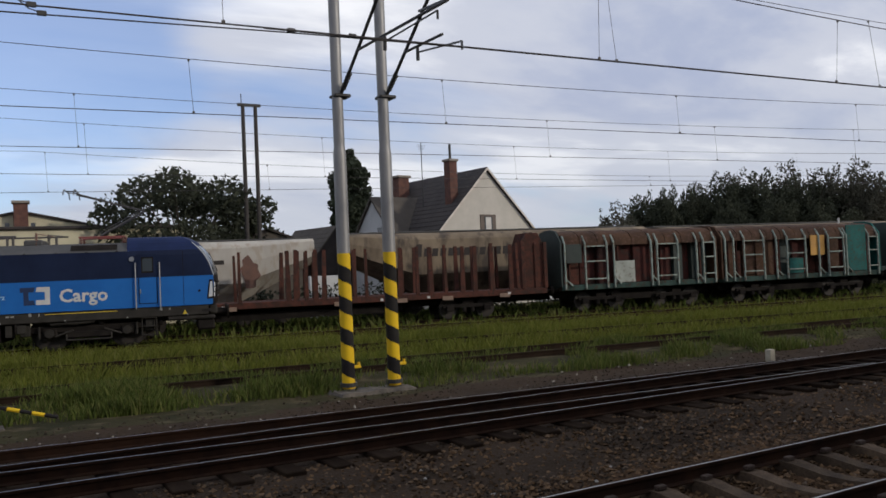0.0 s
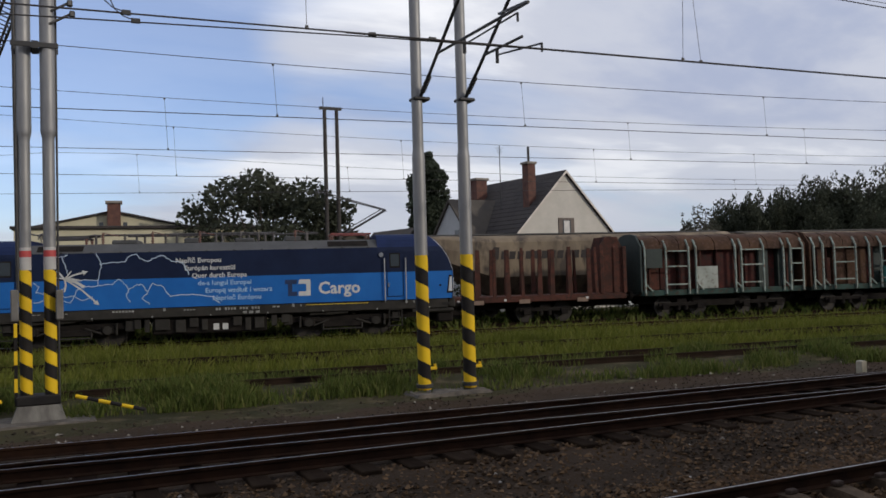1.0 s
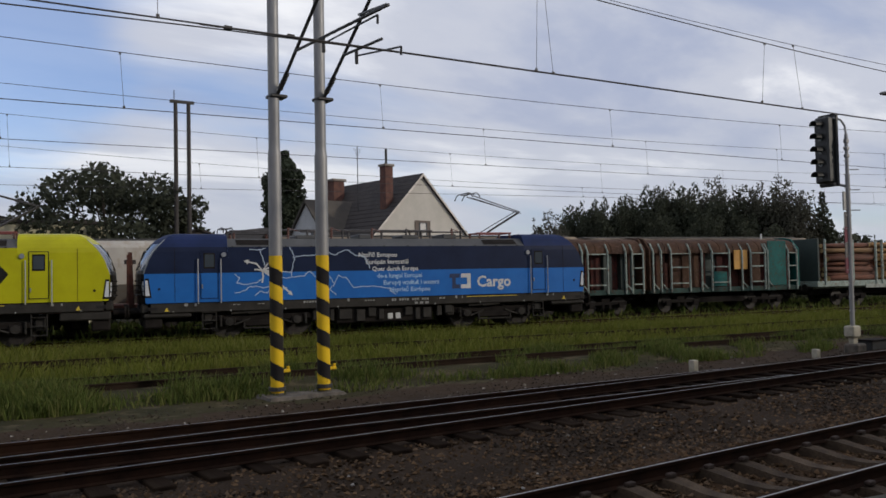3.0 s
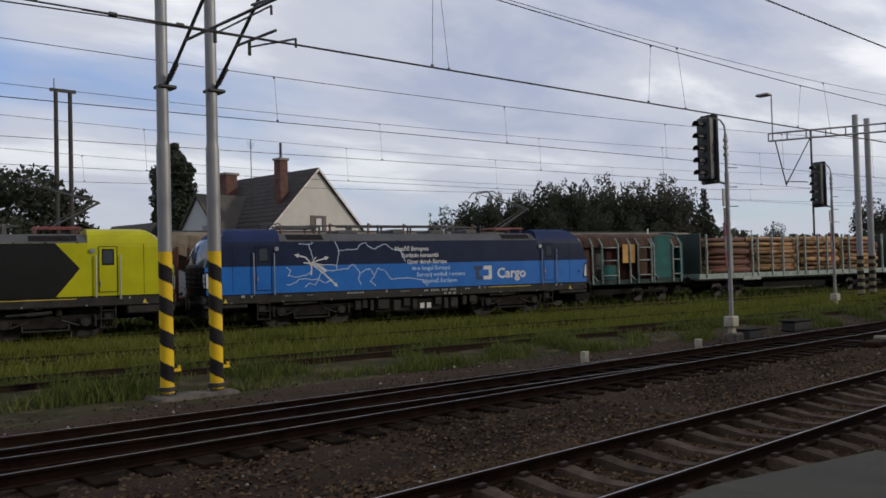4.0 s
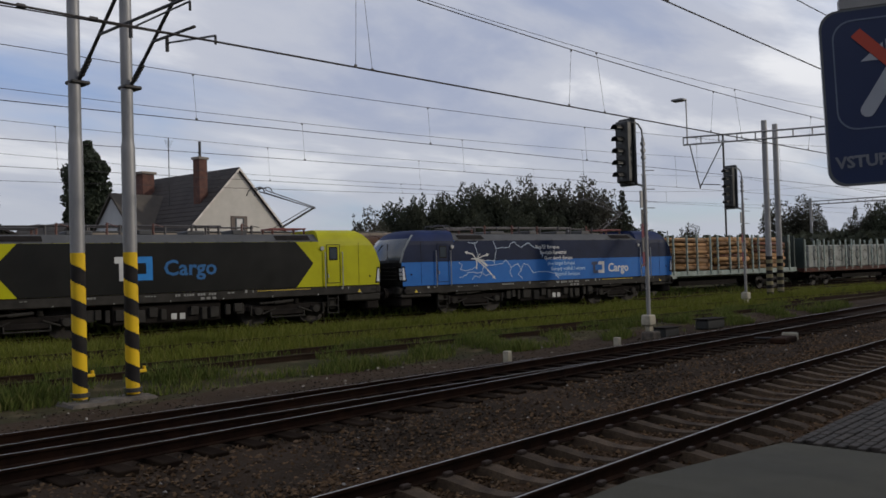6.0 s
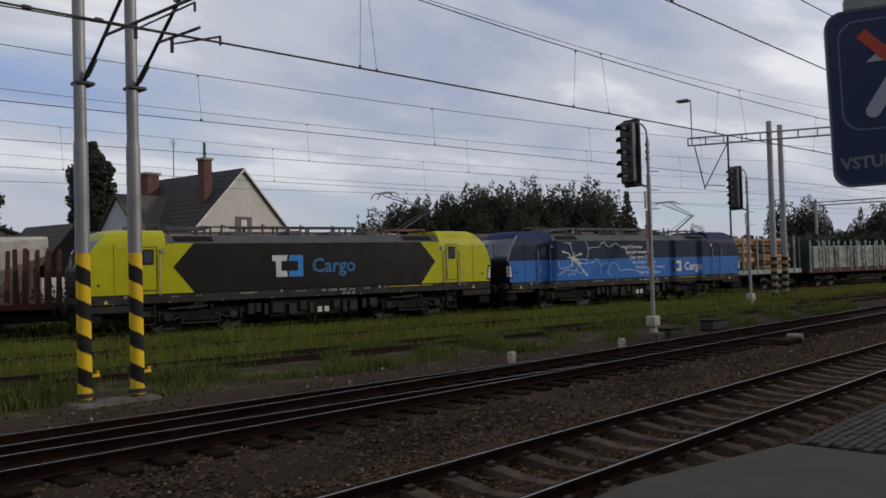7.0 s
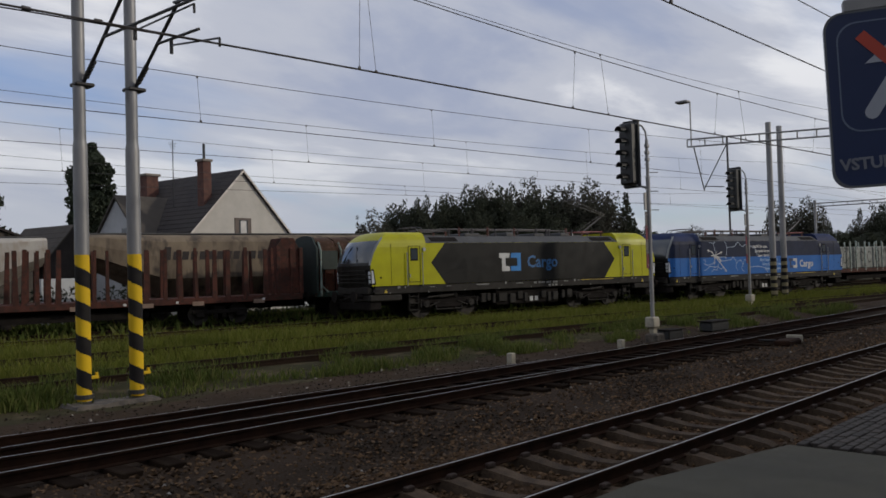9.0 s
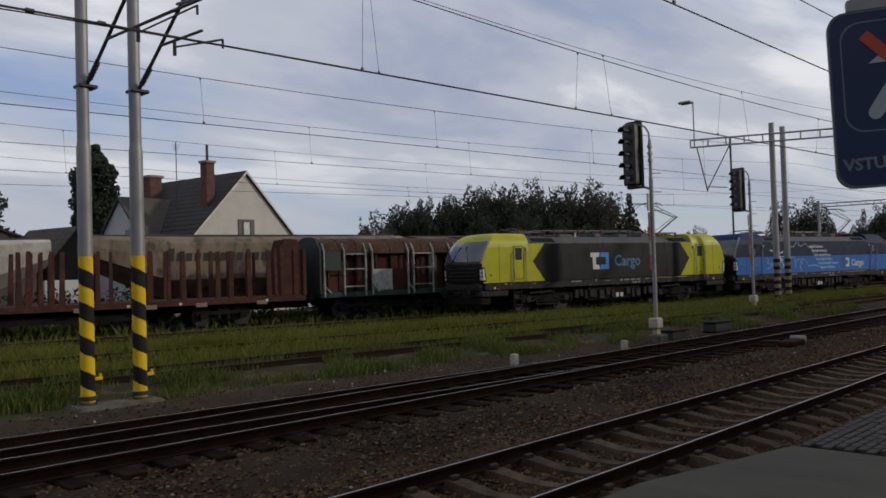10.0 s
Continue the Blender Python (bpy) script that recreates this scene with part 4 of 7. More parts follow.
W_PACK = mat("pack_wrap", (0.25, 0.26, 0.24), (0.16, 0.17, 0.15), 1.2, 0.8, c3=(0.06, 0.06, 0.055), fine=1.4)
W_PANELY = mat("panel_ochre", (0.48, 0.25, 0.05), (0.36, 0.18, 0.04), 1.5, 0.7)


def wagon_root(name, x0, x1, off, label, group=""):
    f, xm = line_off(off), (x0 + x1) / 2
    ang = math.atan(d_train(xm))
    root = thing(name, pose(xm, f(xm), 0, 0, 0, math.degrees(ang)), label, "wagon", group)
    return root, (x1 - x0) / 2 / math.cos(ang), (lambda x: (x - xm) / math.cos(ang))


SMALLWHEEL = None


def wagon_gear(root, L, at, h0=0.62, h1=0.95):
    """Bogies, wheels, buffers and the beam below a wagon's deck."""
    global SMALLWHEEL
    if SMALLWHEEL is None:
        bm = B()
        for s in (-0.75, 0.75):
            rod(bm, (0, s - 0.06, 0), (0, s + 0.06, 0), 0.46, 24)
        rod(bm, (0, -0.98, 0), (0, 0.98, 0), 0.08, 10)
        SMALLWHEEL = bpy.data.meshes.new("wheelset")
        bm.to_mesh(SMALLWHEEL); bm.free()
        SMALLWHEEL.materials.append(P_BAREWHEEL)
    for xc in at:
        bm = B()
        for s in (-1, 1):
            box(bm, xc - 1.25, xc + 1.25, s * 1.0 - 0.07, s * 1.0 + 0.07, 0.48, 0.66, 0.03)
            for a in (-0.9, 0.9):
                box(bm, xc + a - 0.18, xc + a + 0.18, s * 1.04 - 0.1, s * 1.04 + 0.1, 0.34, 0.60, 0.03)
            rod(bm, (xc - 0.2, s * 1.0, 0.3), (xc - 0.2, s * 1.0, 0.5), 0.1, 10)
            rod(bm, (xc + 0.2, s * 1.0, 0.3), (xc + 0.2, s * 1.0, 0.5), 0.1, 10)
        box(bm, xc - 0.25, xc + 0.25, -1.0, 1.0, 0.5, 0.84)
        bog = part("bogie", bm, P_UNDER, root)
        for a in (-0.9, 0.9):
            shared("wheelset", SMALLWHEEL, pose(xc + a, 0, 0.46), bog)
    bm = B()
    box(bm, -L + 0.3, L - 0.3, -0.45, 0.45, h0, h1)
    box(bm, -L * 0.35, L * 0.3, -0.9, 0.9, 0.45, 0.75)
    part("underframe", bm, P_UNDER, root)
    for s in (-1, 1):
        for y in (-0.875, 0.875):
            bm = B()
            rod(bm, (s * (L - 0.15), y, 1.05), (s * (L + 0.42), y, 1.05), 0.08, 10)
            rod(bm, (s * (L + 0.42), y, 1.05), (s * (L + 0.47), y, 1.05), 0.22, 14)
            part("buffer", bm, P_UNDER, root)


def flat_wagon():
    root, L, u = wagon_root("stake_wagon", 2.6, 24.35, 4.75, "rusty brown flat wagon with tall steel stakes, empty", "parked freight wagons")
    wagon_gear(root, L, (u(6.4), u(20.6)))
    bm = B()
    box(bm, -L, L, -1.38, 1.38, 0.95, 1.22, 0.02)
    part("deck", bm, W_BROWN, root)
    for x in (u(7.5), u(10.0), u(14.5), u(17.2), u(19.3), u(22.0)):
        bm = B()
        box(bm, x, x + 0.5, -1.40, -1.37, 0.88, 1.06)
        part("deck_plate", bm, mat("wagon_plate_tan", (0.22, 0.15, 0.11), None, 3, 0.8), root)
    bm = B()
    for x in (u(9.9), u(16.5), u(18.6), u(22.4)):
        plate(bm, [(x, 1.0), (x + 0.12, 1.0), (x + 0.12, 1.1), (x, 1.1)], -1.41)
    part("markings", bm, P_WHITE, root)
    rnd = random.Random(2)
    for x in (4.2, 5.1, 6.6, 7.6, 9.3, 10.63, 12.62, 12.91, 13.36, 13.74, 14.1, 15.42, 15.92, 17.41, 18.2, 18.82, 19.5, 20.28, 20.86, 21.7, 22.61, 22.95):
        wide = 0.11 if rnd.random() < 0.6 else 0.075
        for y in (-1.33, 1.33):
            lean = rnd.uniform(-0.05, 0.05)
            bm = B()
            bottom = [bm.verts.new(c) for c in ((u(x) - wide, y - 0.06, 1.2), (u(x) + wide, y - 0.06, 1.2), (u(x) + wide, y + 0.06, 1.2), (u(x) - wide, y + 0.06, 1.2))]
            w2, h = wide * 0.72, 3.34 + rnd.uniform(-0.06, 0.06)
            top = [bm.verts.new(c) for c in ((u(x) - w2 + lean, y - 0.04, h), (u(x) + w2 + lean, y - 0.04, h), (u(x) + w2 + lean, y + 0.04, h), (u(x) - w2 + lean, y + 0.04, h))]
            for k in range(4):
                bm.faces.new((bottom[k], bottom[(k + 1) % 4], top[(k + 1) % 4], top[k]))
            bm.faces.new(top); bm.faces.new(list(reversed(bottom)))
            part("stake", bm, W_BROWN, root)
    # high end walls with sloping shoulders
    for xa in (u(23.85), -L + 0.05):
        bm = B()
        prof = [(-1.36, 1.22), (-1.36, 3.3), (-0.9, 3.85), (0.9, 3.85), (1.36, 3.3), (1.36, 1.22)]
        a = [bm.verts.new((xa - 0.06, y, z)) for y, z in prof]
        b = [bm.verts.new((xa + 0.06, y, z)) for y, z in prof]
        bm.faces.new(a); bm.faces.new(list(reversed(b)))
        for k in range(6):
            bm.faces.new((a[k], b[k], b[(k + 1) % 6], a[(k + 1) % 6]))
        part("end_wall", bm, W_BROWN, root)
    # sloping side sheet next to the end wall
    bm = B()
    plate(bm, [(u(23.15), 1.24), (u(24.25), 1.24), (u(24.25), 3.3), (u(24.0), 3.8), (u(23.45), 3.8), (u(23.15), 3.4)], -1.30, 0, 0.05)
    part("corner_sheet", bm, W_BROWN, root)
    for x in (23.2, 24.3):
        bm = B()
        box(bm, u(x) - 0.09, u(x) + 0.09, -1.42, -1.28, 1.2, 3.35, 0.02)
        part("corner_post", bm, W_BROWN, root)


def hood_wagon(x0, x1, posts, left, right):
    root, L, u = wagon_root("hooded_wagon", x0, x1, 4.75, "weathered freight wagon with brown arched roof and grey ladder-like side posts", "parked freight wagons")
    wagon_gear(root, L, (-L + 2.2, L - 2.2))
    bm = B()
    box(bm, -L, L, -1.36, 1.36, 1.0, 1.26, 0.02)
    part("deck", bm, W_DECK, root)
    # inner load wall, dark and reddish
    rl = random.Random(int(x0 * 10))
    x = -L + 0.3
    while x < L - 0.6:
        w = min(rl.uniform(0.5, 1.3), L - 0.3 - x)
        bm = B()
        box(bm, x, x + w - 0.04, -rl.uniform(0.75, 1.15), 1.0, 1.26, rl.choice((2.6, 3.2, 3.25, 3.25, 3.25)), 0.02)
        part("load_crate", bm, rl.choice((W_CARGO, W_CARGO, W_CARGO, W_ROOFBR, W_BROWN, W_DKGREEN)), root)
        x += w
    # arched roof of bent sheets
    nx = int((x1 - x0) / 0.9)
    for k in range(nx):
        a, b = -L + 0.1 + k * (2 * L - 0.2) / nx, -L + 0.1 + (k + 1) * (2 * L - 0.2) / nx - 0.03
        bm = B()
        ring = [[], []]
        for e, xx in enumerate((a, b)):
            for i in range(11):
                ang = math.pi * (0.0 + i / 10)
                dz = 0.012 * (k % 3)
                ring[e].append(bm.verts.new((xx, -1.33 * math.cos(ang), 3.10 + (0.78 + dz) * math.sin(ang) ** 0.7)))
        for i in range(10):
            f = bm.faces.new((ring[0][i], ring[0][i + 1], ring[1][i + 1], ring[1][i]))
            f.smooth = True
        part("roof_sheet", bm, W_ROOFBR, root)
    singles, ladders = posts
    for x in sorted(set(singles) | {e for p in ladders for e in p}):
        for s in (-1, 1):
            bm = B()
            box(bm, u(x) - 0.04, u(x) + 0.04, s * 1.40 - 0.05, s * 1.40 + 0.05, 1.05, 3.25, 0.015)
            rod(bm, (u(x), s * 1.40, 3.22), (u(x) - 0.02, s * 1.18, 3.60), 0.05, 6)
            part("post", bm, W_GREY, root)
    for a, b in ladders:
        for z in (1.52, 2.36, 3.08):
            bm = B()
            box(bm, u(a) + 0.05, u(b) - 0.05, -1.43, -1.37, z - 0.03, z + 0.03)
            part("crossbar", bm, W_GREY, root)
    for x in singles:
        bm = B()
        rod(bm, (u(x) + 0.04, -1.38, 1.55), (u(x) + 0.36, -1.40, 1.22), 0.04, 6)
        part("brace", bm, W_GREY, root)
        bm = B()
        box(bm, u(x) + 0.3, u(x) + 0.38, -1.2, -1.1, 1.26, 3.2)
        part("inner_post", bm, W_BROWN, root)
    for s, m_ in ((-1, left), (1, right)):
        bm = B()
        prof = [(-1.36, 1.2), (-1.36, 3.3), (-0.85, 3.86), (-0.3, 3.95), (0.3, 3.95), (0.85, 3.86), (1.36, 3.3), (1.36, 1.2)]
        a = [bm.verts.new((s * L - 0.05, y, z)) for y, z in prof]
        b = [bm.verts.new((s * L + 0.05, y, z)) for y, z in prof]
        bm.faces.new(a); bm.faces.new(list(reversed(b)))
        for k in range(8):
            bm.faces.new((a[k], b[k], b[(k + 1) % 8], a[(k + 1) % 8]))
        part("end_wall", bm, m_, root)
    return root, u


flat_wagon()
hood_a, u_a = hood_wagon(25.15, 33.62, ((25.3, 27.87, 29.9, 32.45), ((26.35, 27.5), (30.22, 31.38), (32.84, 33.5))), W_DKGREEN, W_ROOFBR)
hood_b, u_b = hood_wagon(33.95, 43.95, ((34.1, 34.6, 37.2, 39.9, 41.68), ((35.23, 36.43), (37.87, 39.03), (40.5, 41.5), (43.16, 43.78))), W_ROOFBR, W_TEAL)
for root, u, x0, x1, z0, z1, m_, nm in ((hood_a, u_a, 27.94, 29.0, 1.28, 2.33, W_PANELW, "white_panel"), (hood_a, u_a, 25.4, 26.2, 2.3, 3.2, W_DKGREEN, "green_panel"),
                                        (hood_b, u_b, 41.75, 43.05, 1.28, 3.75, W_TEAL, "teal_panel"), (hood_b, u_b, 39.4, 40.31, 2.2, 3.25, W_PANELY, "ochre_panel"),
                                        (hood_b, u_b, 38.0, 38.9, 1.3, 2.1, W_TEAL, "teal_panel"), (hood_b, u_b, 40.45, 41.2, 1.5, 3.2, W_ROOFBR, "brown_panel")):
    bm = B()
    box(bm, u(x0), u(x1), -1.36, -1.31, z0, z1, 0.01)
    part(nm, bm, m_, root)
bm = B()
rod(bm, (u_b(42.4), -0.2, 3.9), (u_b(42.4), -0.2, 4.2), 0.05, 8)
part("vent_pipe", bm, P_WHITE, hood_b)

# ---------------------------------------------------------------- log wagon
BARK = mat("log_bark", (0.33, 0.185, 0.075), (0.17, 0.09, 0.04), 3.0, 0.85, bump=0.4, fine=25, stretch=(0.3, 1, 1), vary=0.45)
# red bark, darkened so the first bay's shade is in its colour
BARKRED_SHADED = mat("log_bark_red_shaded", (0.15, 0.055, 0.030), (0.07, 0.030, 0.02), 3.0, 0.9, bump=0.5, fine=25, stretch=(0.3, 1, 1), vary=0.4)
LOGEND = mat("log_end", (0.52, 0.36, 0.17), (0.42, 0.28, 0.12), 5.0, 0.85, vary=0.2)


def log_wagon():
    root, L, u = wagon_root("timber_wagon", 45.25, 64.2, 4.75, "grey-framed timber wagon stacked with pale stripped logs", "parked freight wagons")
    wagon_gear(root, L, (-L + 3.0, L - 3.0))
    bm = B()
    box(bm, -L, L, -1.40, 1.40, 1.10, 1.42, 0.02)
    part("deck", bm, W_GREY, root)
    bm = B()
    box(bm, -L + 0.1, -L + 0.25, -1.38, 1.38, 1.4, 3.88, 0.02)
    part("end_wall", bm, W_DKGREEN, root)
    bm = B()
    box(bm, L - 0.25, L - 0.1, -1.38, 1.38, 1.4, 3.75, 0.02)
    part("end_wall", bm, W_DKGREEN, root)
    posts = (45.89, 48.05, 49.9, 50.41, 51.74, 52.78, 54.18, 54.95, 56.28, 57.2, 58.83, 59.56, 60.9, 63.29)
    for x in posts:
        for s in (-1, 1):
            bm = B()
            box(bm, u(x) - 0.06, u(x) + 0.06, s * 1.40 - 0.06, s * 1.40 + 0.06, 1.2, 3.82, 0.015)
            part("stake", bm, W_GREY, root)
    bm = B()
    box(bm, u(49.0), u(50.6), -1.44, -1.40, 0.98, 1.2)
    part("number_plate", bm, W_PANELW, root)
    # logs: shared meshes, a few thicknesses and lengths
    rnd = random.Random(8)
    def log_mesh(r, ln, bark):
        bm = B()
        rings = []
        for k in range(4):
            xx = -ln / 2 + ln * k / 3
            rr = r * (1.0 + 0.08 * (k - 1.5) / 1.5)
            o = (rnd.uniform(-0.02, 0.02), rnd.uniform(-0.02, 0.02))
            rings.append([bm.verts.new((xx, o[0] + rr * math.cos(2 * math.pi * i / 10), o[1] + rr * math.sin(2 * math.pi * i / 10))) for i in range(10)])
        for a, b in zip(rings, rings[1:]):
            for i in range(10):
                bm.faces.new((a[i], b[i], b[(i + 1) % 10], a[(i + 1) % 10])).smooth = True
        f = bm.faces.new(rings[0]); f.material_index = 1
        f = bm.faces.new(list(reversed(rings[-1]))); f.material_index = 1
        me = bpy.data.meshes.new("log")
        bm.to_mesh(me); bm.free()
        me.materials.append(bark); me.materials.append(LOGEND)
        return me
    sizes = ((0.12, 3.8), (0.15, 4.0), (0.175, 3.7), (0.14, 4.1), (0.105, 3.5))
    pale, reddish = ([log_mesh(r, ln, m_) for r, ln in sizes] for m_ in (BARK, BARKRED_SHADED))
    for xc in (48.0, 52.3, 56.6, 60.95):
        z = 1.58
        row = 0
        while z < 3.75:
            y = -1.18 + (0.12 if row % 2 else 0)
            while y < 1.2:
                if z > 3.4 or y < -0.75:
                    shared("log", rnd.choice(reddish if rnd.random() < (0.85 if xc < 49 else 0.12) else pale), pose(u(xc) + rnd.uniform(-0.22, 0.22), y, z + rnd.uniform(-0.05, 0.05), rnd.uniform(0, 360), rnd.uniform(-1.5, 1.5), rnd.uniform(-0.8, 0.8)), root)
                y += rnd.uniform(0.28, 0.32)
            z += 0.272
            row += 1
    bm = B()
    box(bm, u(46.2), u(63.0), -0.72, 1.2, 1.42, 3.35)
    part("inner_load", bm, BARKRED_SHADED, root)


log_wagon()


def covered_stake_wagon():
    root, L, u = wagon_root("stake_wagon", 65.2, 84.0, 4.75, "brown stake wagon with grey stakes and graffitied grey packs", "parked freight wagons")
    wagon_gear(root, L, (-L + 3.0, L - 3.0))
    bm = B()
    box(bm, -L, L, -1.38, 1.38, 1.0, 1.3, 0.02)
    part("deck", bm, W_BROWN, root)
    for k in range(6):
        bm = B()
        box(bm, u(66.2) + k * 3.0, u(66.2) + k * 3.0 + 2.9, -1.15, 1.15, 1.3, 3.05, 0.08)
        part("wrapped_pack", bm, W_PACK, root)
    rg = random.Random(6)
    for k in range(12):
        x, z = u(67.0) + k * 1.25 + rg.uniform(-0.2, 0.2), rg.uniform(1.7, 1.95)
        c, h, o = rg.uniform(0.2, 0.32), rg.uniform(0.35, 0.5), rg.uniform(0.05, 0.09)
        bm = B()
        ribbon(bm, [(x + c * math.cos(0.5 + 5.4 * i / 14), z + h + h * math.sin(0.5 + 5.4 * i / 14)) for i in range(15)], -1.16, o)
        part("graffiti", bm, W_DARKMARK, root)
    for k in range(14):
        for s in (-1, 1):
            bm = B()
            xk = u(65.6) + k * 1.35 + (0.3 if k % 3 == 1 else -0.15)
            box(bm, xk - 0.06, xk + 0.06, s * 1.34 - 0.05, s * 1.34 + 0.05, 1.1, 3.5, 0.01)
            part("stake", bm, W_GREY, root)
    for s in (-1, 1):
        bm = B()
        box(bm, s * (L - 0.15) - 0.06, s * (L - 0.15) + 0.06, -1.36, 1.36, 1.3, 3.6, 0.02)
        part("end_wall", bm, W_DKGREEN, root)


covered_stake_wagon()


# ---------------------------------------------------------------- grain hoppers on the rear track
def hopper_wagon(x0, x1, material, label, top):
    root, L, u = wagon_root("hopper_wagon", x0, x1, 9.5, label, "parked grain wagons")
    wagon_gear(root, L, (-L + 2.6, L - 2.6))
    # barrel-shaped body, its ends sloping inward below
    sec = [(-0.55, 0.0), (-1.46, 0.30), (-1.5, 0.62), (-1.44, 0.86), (-1.1, 0.96), (0, 1.0), (1.1, 0.96), (1.44, 0.86), (1.5, 0.62), (1.46, 0.30), (0.55, 0.0)]
    bm = B()
    xs = [-L + 0.1, -L + 0.9, -L + 1.8, -L + 2.7, -L + 3.6] + [-L + 3.6 + (2 * L - 7.2) * k / 6 for k in range(1, 6)] + [L - 3.6, L - 2.7, L - 1.8, L - 0.9, L - 0.1]
    rings = []
    for x in xs:
        d = min(x + L, L - x)
        zb = 1.15 + max(0.0, 1.75 - d * 0.49)
        rings.append([bm.verts.new((x, y, zb + (top - zb) * v)) for y, v in sec])
    for a, b in zip(rings, rings[1:]):
        for i in range(11):
            f = bm.faces.new((a[i], b[i], b[(i + 1) % 11], a[(i + 1) % 11]))
            f.smooth = 3 <= i <= 7
    bm.faces.new(rings[0]); bm.faces.new(list(reversed(rings[-1])))
    bmesh.ops.recalc_face_normals(bm, faces=bm.faces)
    part("hopper_body", bm, material, root)
    bm = B()
    box(bm, -L, L, -1.2, 1.2, 0.95, 1.14, 0.02)
    part("sole_bar", bm, W_BROWN, root)
    bm = B()
    box(bm, -L + 0.2, L - 0.2, -0.42, 0.42, top - 0.01, top + 0.05)
    part("walkway", bm, P_ROOF, root)
    for s in (-1, 1):
        bm = B()
        rod(bm, (s * (L - 0.3), 1.1, 1.1), (s * (L - 0.3), 1.1, 3.0), 0.05, 6)
        part("end_post", bm, W_BROWN, root)
        bm = B()
        for y in (-1.15, -0.75):
            rod(bm, (s * (L - 0.15), y, 1.1), (s * (L - 0.15), y, 3.0), 0.035, 6)
        for k in range(6):
            rod(bm, (s * (L - 0.15), -1.15, 1.3 + 0.3 * k), (s * (L - 0.15), -0.75, 1.3 + 0.3 * k), 0.02, 6)
        part("end_ladder", bm, W_BROWN, root)
    return root, u


hop_a, u_h = hopper_wagon(17.0, 33.7, W_BEIGE, "dirty beige grain hopper wagon with faded dark lettering", 4.28)
hop_b, u_w = hopper_wagon(-1.3, 15.6, W_WHITE, "pale grey grain hopper wagon with brown graffiti", 4.12)
hopper_wagon(34.4, 50.7, W_BEIGE, "dirty beige grain hopper wagon behind the hooded wagons", 4.2)
for k in range(14):  # faded lettering as plain bars
    x = 20.45 + k * 0.42
    h = 0.62 if k == 0 else 0.40
    bm = B()
    plate(bm, [(u_h(x), 2.98), (u_h(x) + 0.31, 2.98), (u_h(x) + 0.37, 2.98 + h), (u_h(x) + 0.06, 2.98 + h)], -1.515)
    part("lettering_bar", bm, W_DARKMARK, hop_a)
for x in (10.2, 10.85):
    bm = B()
    plate(bm, [(u_w(x), 2.95), (u_w(x) + 0.5, 2.95), (u_w(x) + 0.5, 3.15), (u_w(x), 3.15)], -1.512)
    part("lettering_bar", bm, W_DARKMARK, hop_b)
bm = B()
rnd = random.Random(4)
pts = []
for k in range(22):
    a = 2 * math.pi * k / 22
    r = rnd.uniform(0.55, 1.0)
    pts.append((u_w(12.5) + 0.62 * r * math.cos(a), 2.55 + 0.85 * r * math.sin(a)))
plate(bm, pts, -1.512)
part("graffiti", bm, W_RUSTMARK, hop_b)


# ---------------------------------------------------------------- overhead line
def wire_curve(name, pts, r=0.012, label="", category="", kind="", material=None):
    bm = B()
    for a, b in zip(pts, pts[1:]):
        rod(bm, a, b, r, 5)
    ob = part(name, bm, material or WIRE)
    if label:
        tagged(ob, label, category, kind=kind)
    return ob


def catenary(f, x0, x1, zc, zm, sag, phase, period, droppers, r=0.0085, messenger=None):
    """A contact wire, the messenger that sags over it and the droppers between them."""
    root = thing("overhead_line", Matrix(), "dark copper contact wire hung from a sagging messenger wire", "overhead line", "overhead lines", "structure")
    g = messenger or f
    def zmess(x):
        t = ((x - phase) % period) / period
        return zm - sag * 4 * t * (1 - t)
    n = int((x1 - x0) / 2.5)
    xs = [x0 + (x1 - x0) * i / n for i in range(n + 1)]
    bm = B()
    for a, b in zip(xs, xs[1:]):
        rod(bm, (a, f(a), zc), (b, f(b), zc), r, 5)
    part("contact_wire", bm, WIRE, root)
    bm = B()
    for a, b in zip(xs, xs[1:]):
        rod(bm, (a, g(a), zmess(a)), (b, g(b), zmess(b)), r * 0.85, 5)
    part("messenger_wire", bm, WIRE, root)
    for x in droppers:
        bm = B()
        rod(bm, (x, f(x), zc), (x - 0.07, g(x), zmess(x)), 0.0045, 4)
        box(bm, x - 0.022, x + 0.022, f(x) - 0.015, f(x) + 0.015, zc, zc + 0.05)
        box(bm, x - 0.09, x - 0.05, g(x) - 0.015, g(x) + 0.015, zmess(x) - 0.045, zmess(x))
        part("dropper", bm, WIRE, root)
    return root


def straight(a, b):
    return lambda x: a + b * x


catenary(straight(5.2, 0), -30, 120, 5.50, 6.95, 0.5, -22, 52, (2.2, 10.05, 17.9, 26.0), r=0.011)
catenary(straight(11.9, -0.055), -30, 120, 5.78, 8.30, 1.40, -4, 62, (3.4, 10.04, 16.3, 22.9, 29.6), r=0.013, messenger=straight(11.75, -0.055))
catenary(straight(11.96, -0.055), 4, 120, 5.785, 9.20, 1.92, -9.5, 62, (10.48, 17.8, 24.9, 32.0), r=0.008, messenger=straight(12.1, -0.055))
catenary(straight(17.75, -0.085), -40, 120, 5.61, 7.65, 1.01, -17, 62, (-1.4, 4.36, 10.12, 17.15, 24.2, 31.2, 38.2), r=0.0095)
catenary(straight(22.7, -0.105), -40, 120, 5.61, 7.60, 0.83, -13.5, 62, (-4.0, 2.76, 9.5, 16.34, 23.1, 29.9, 36.7))
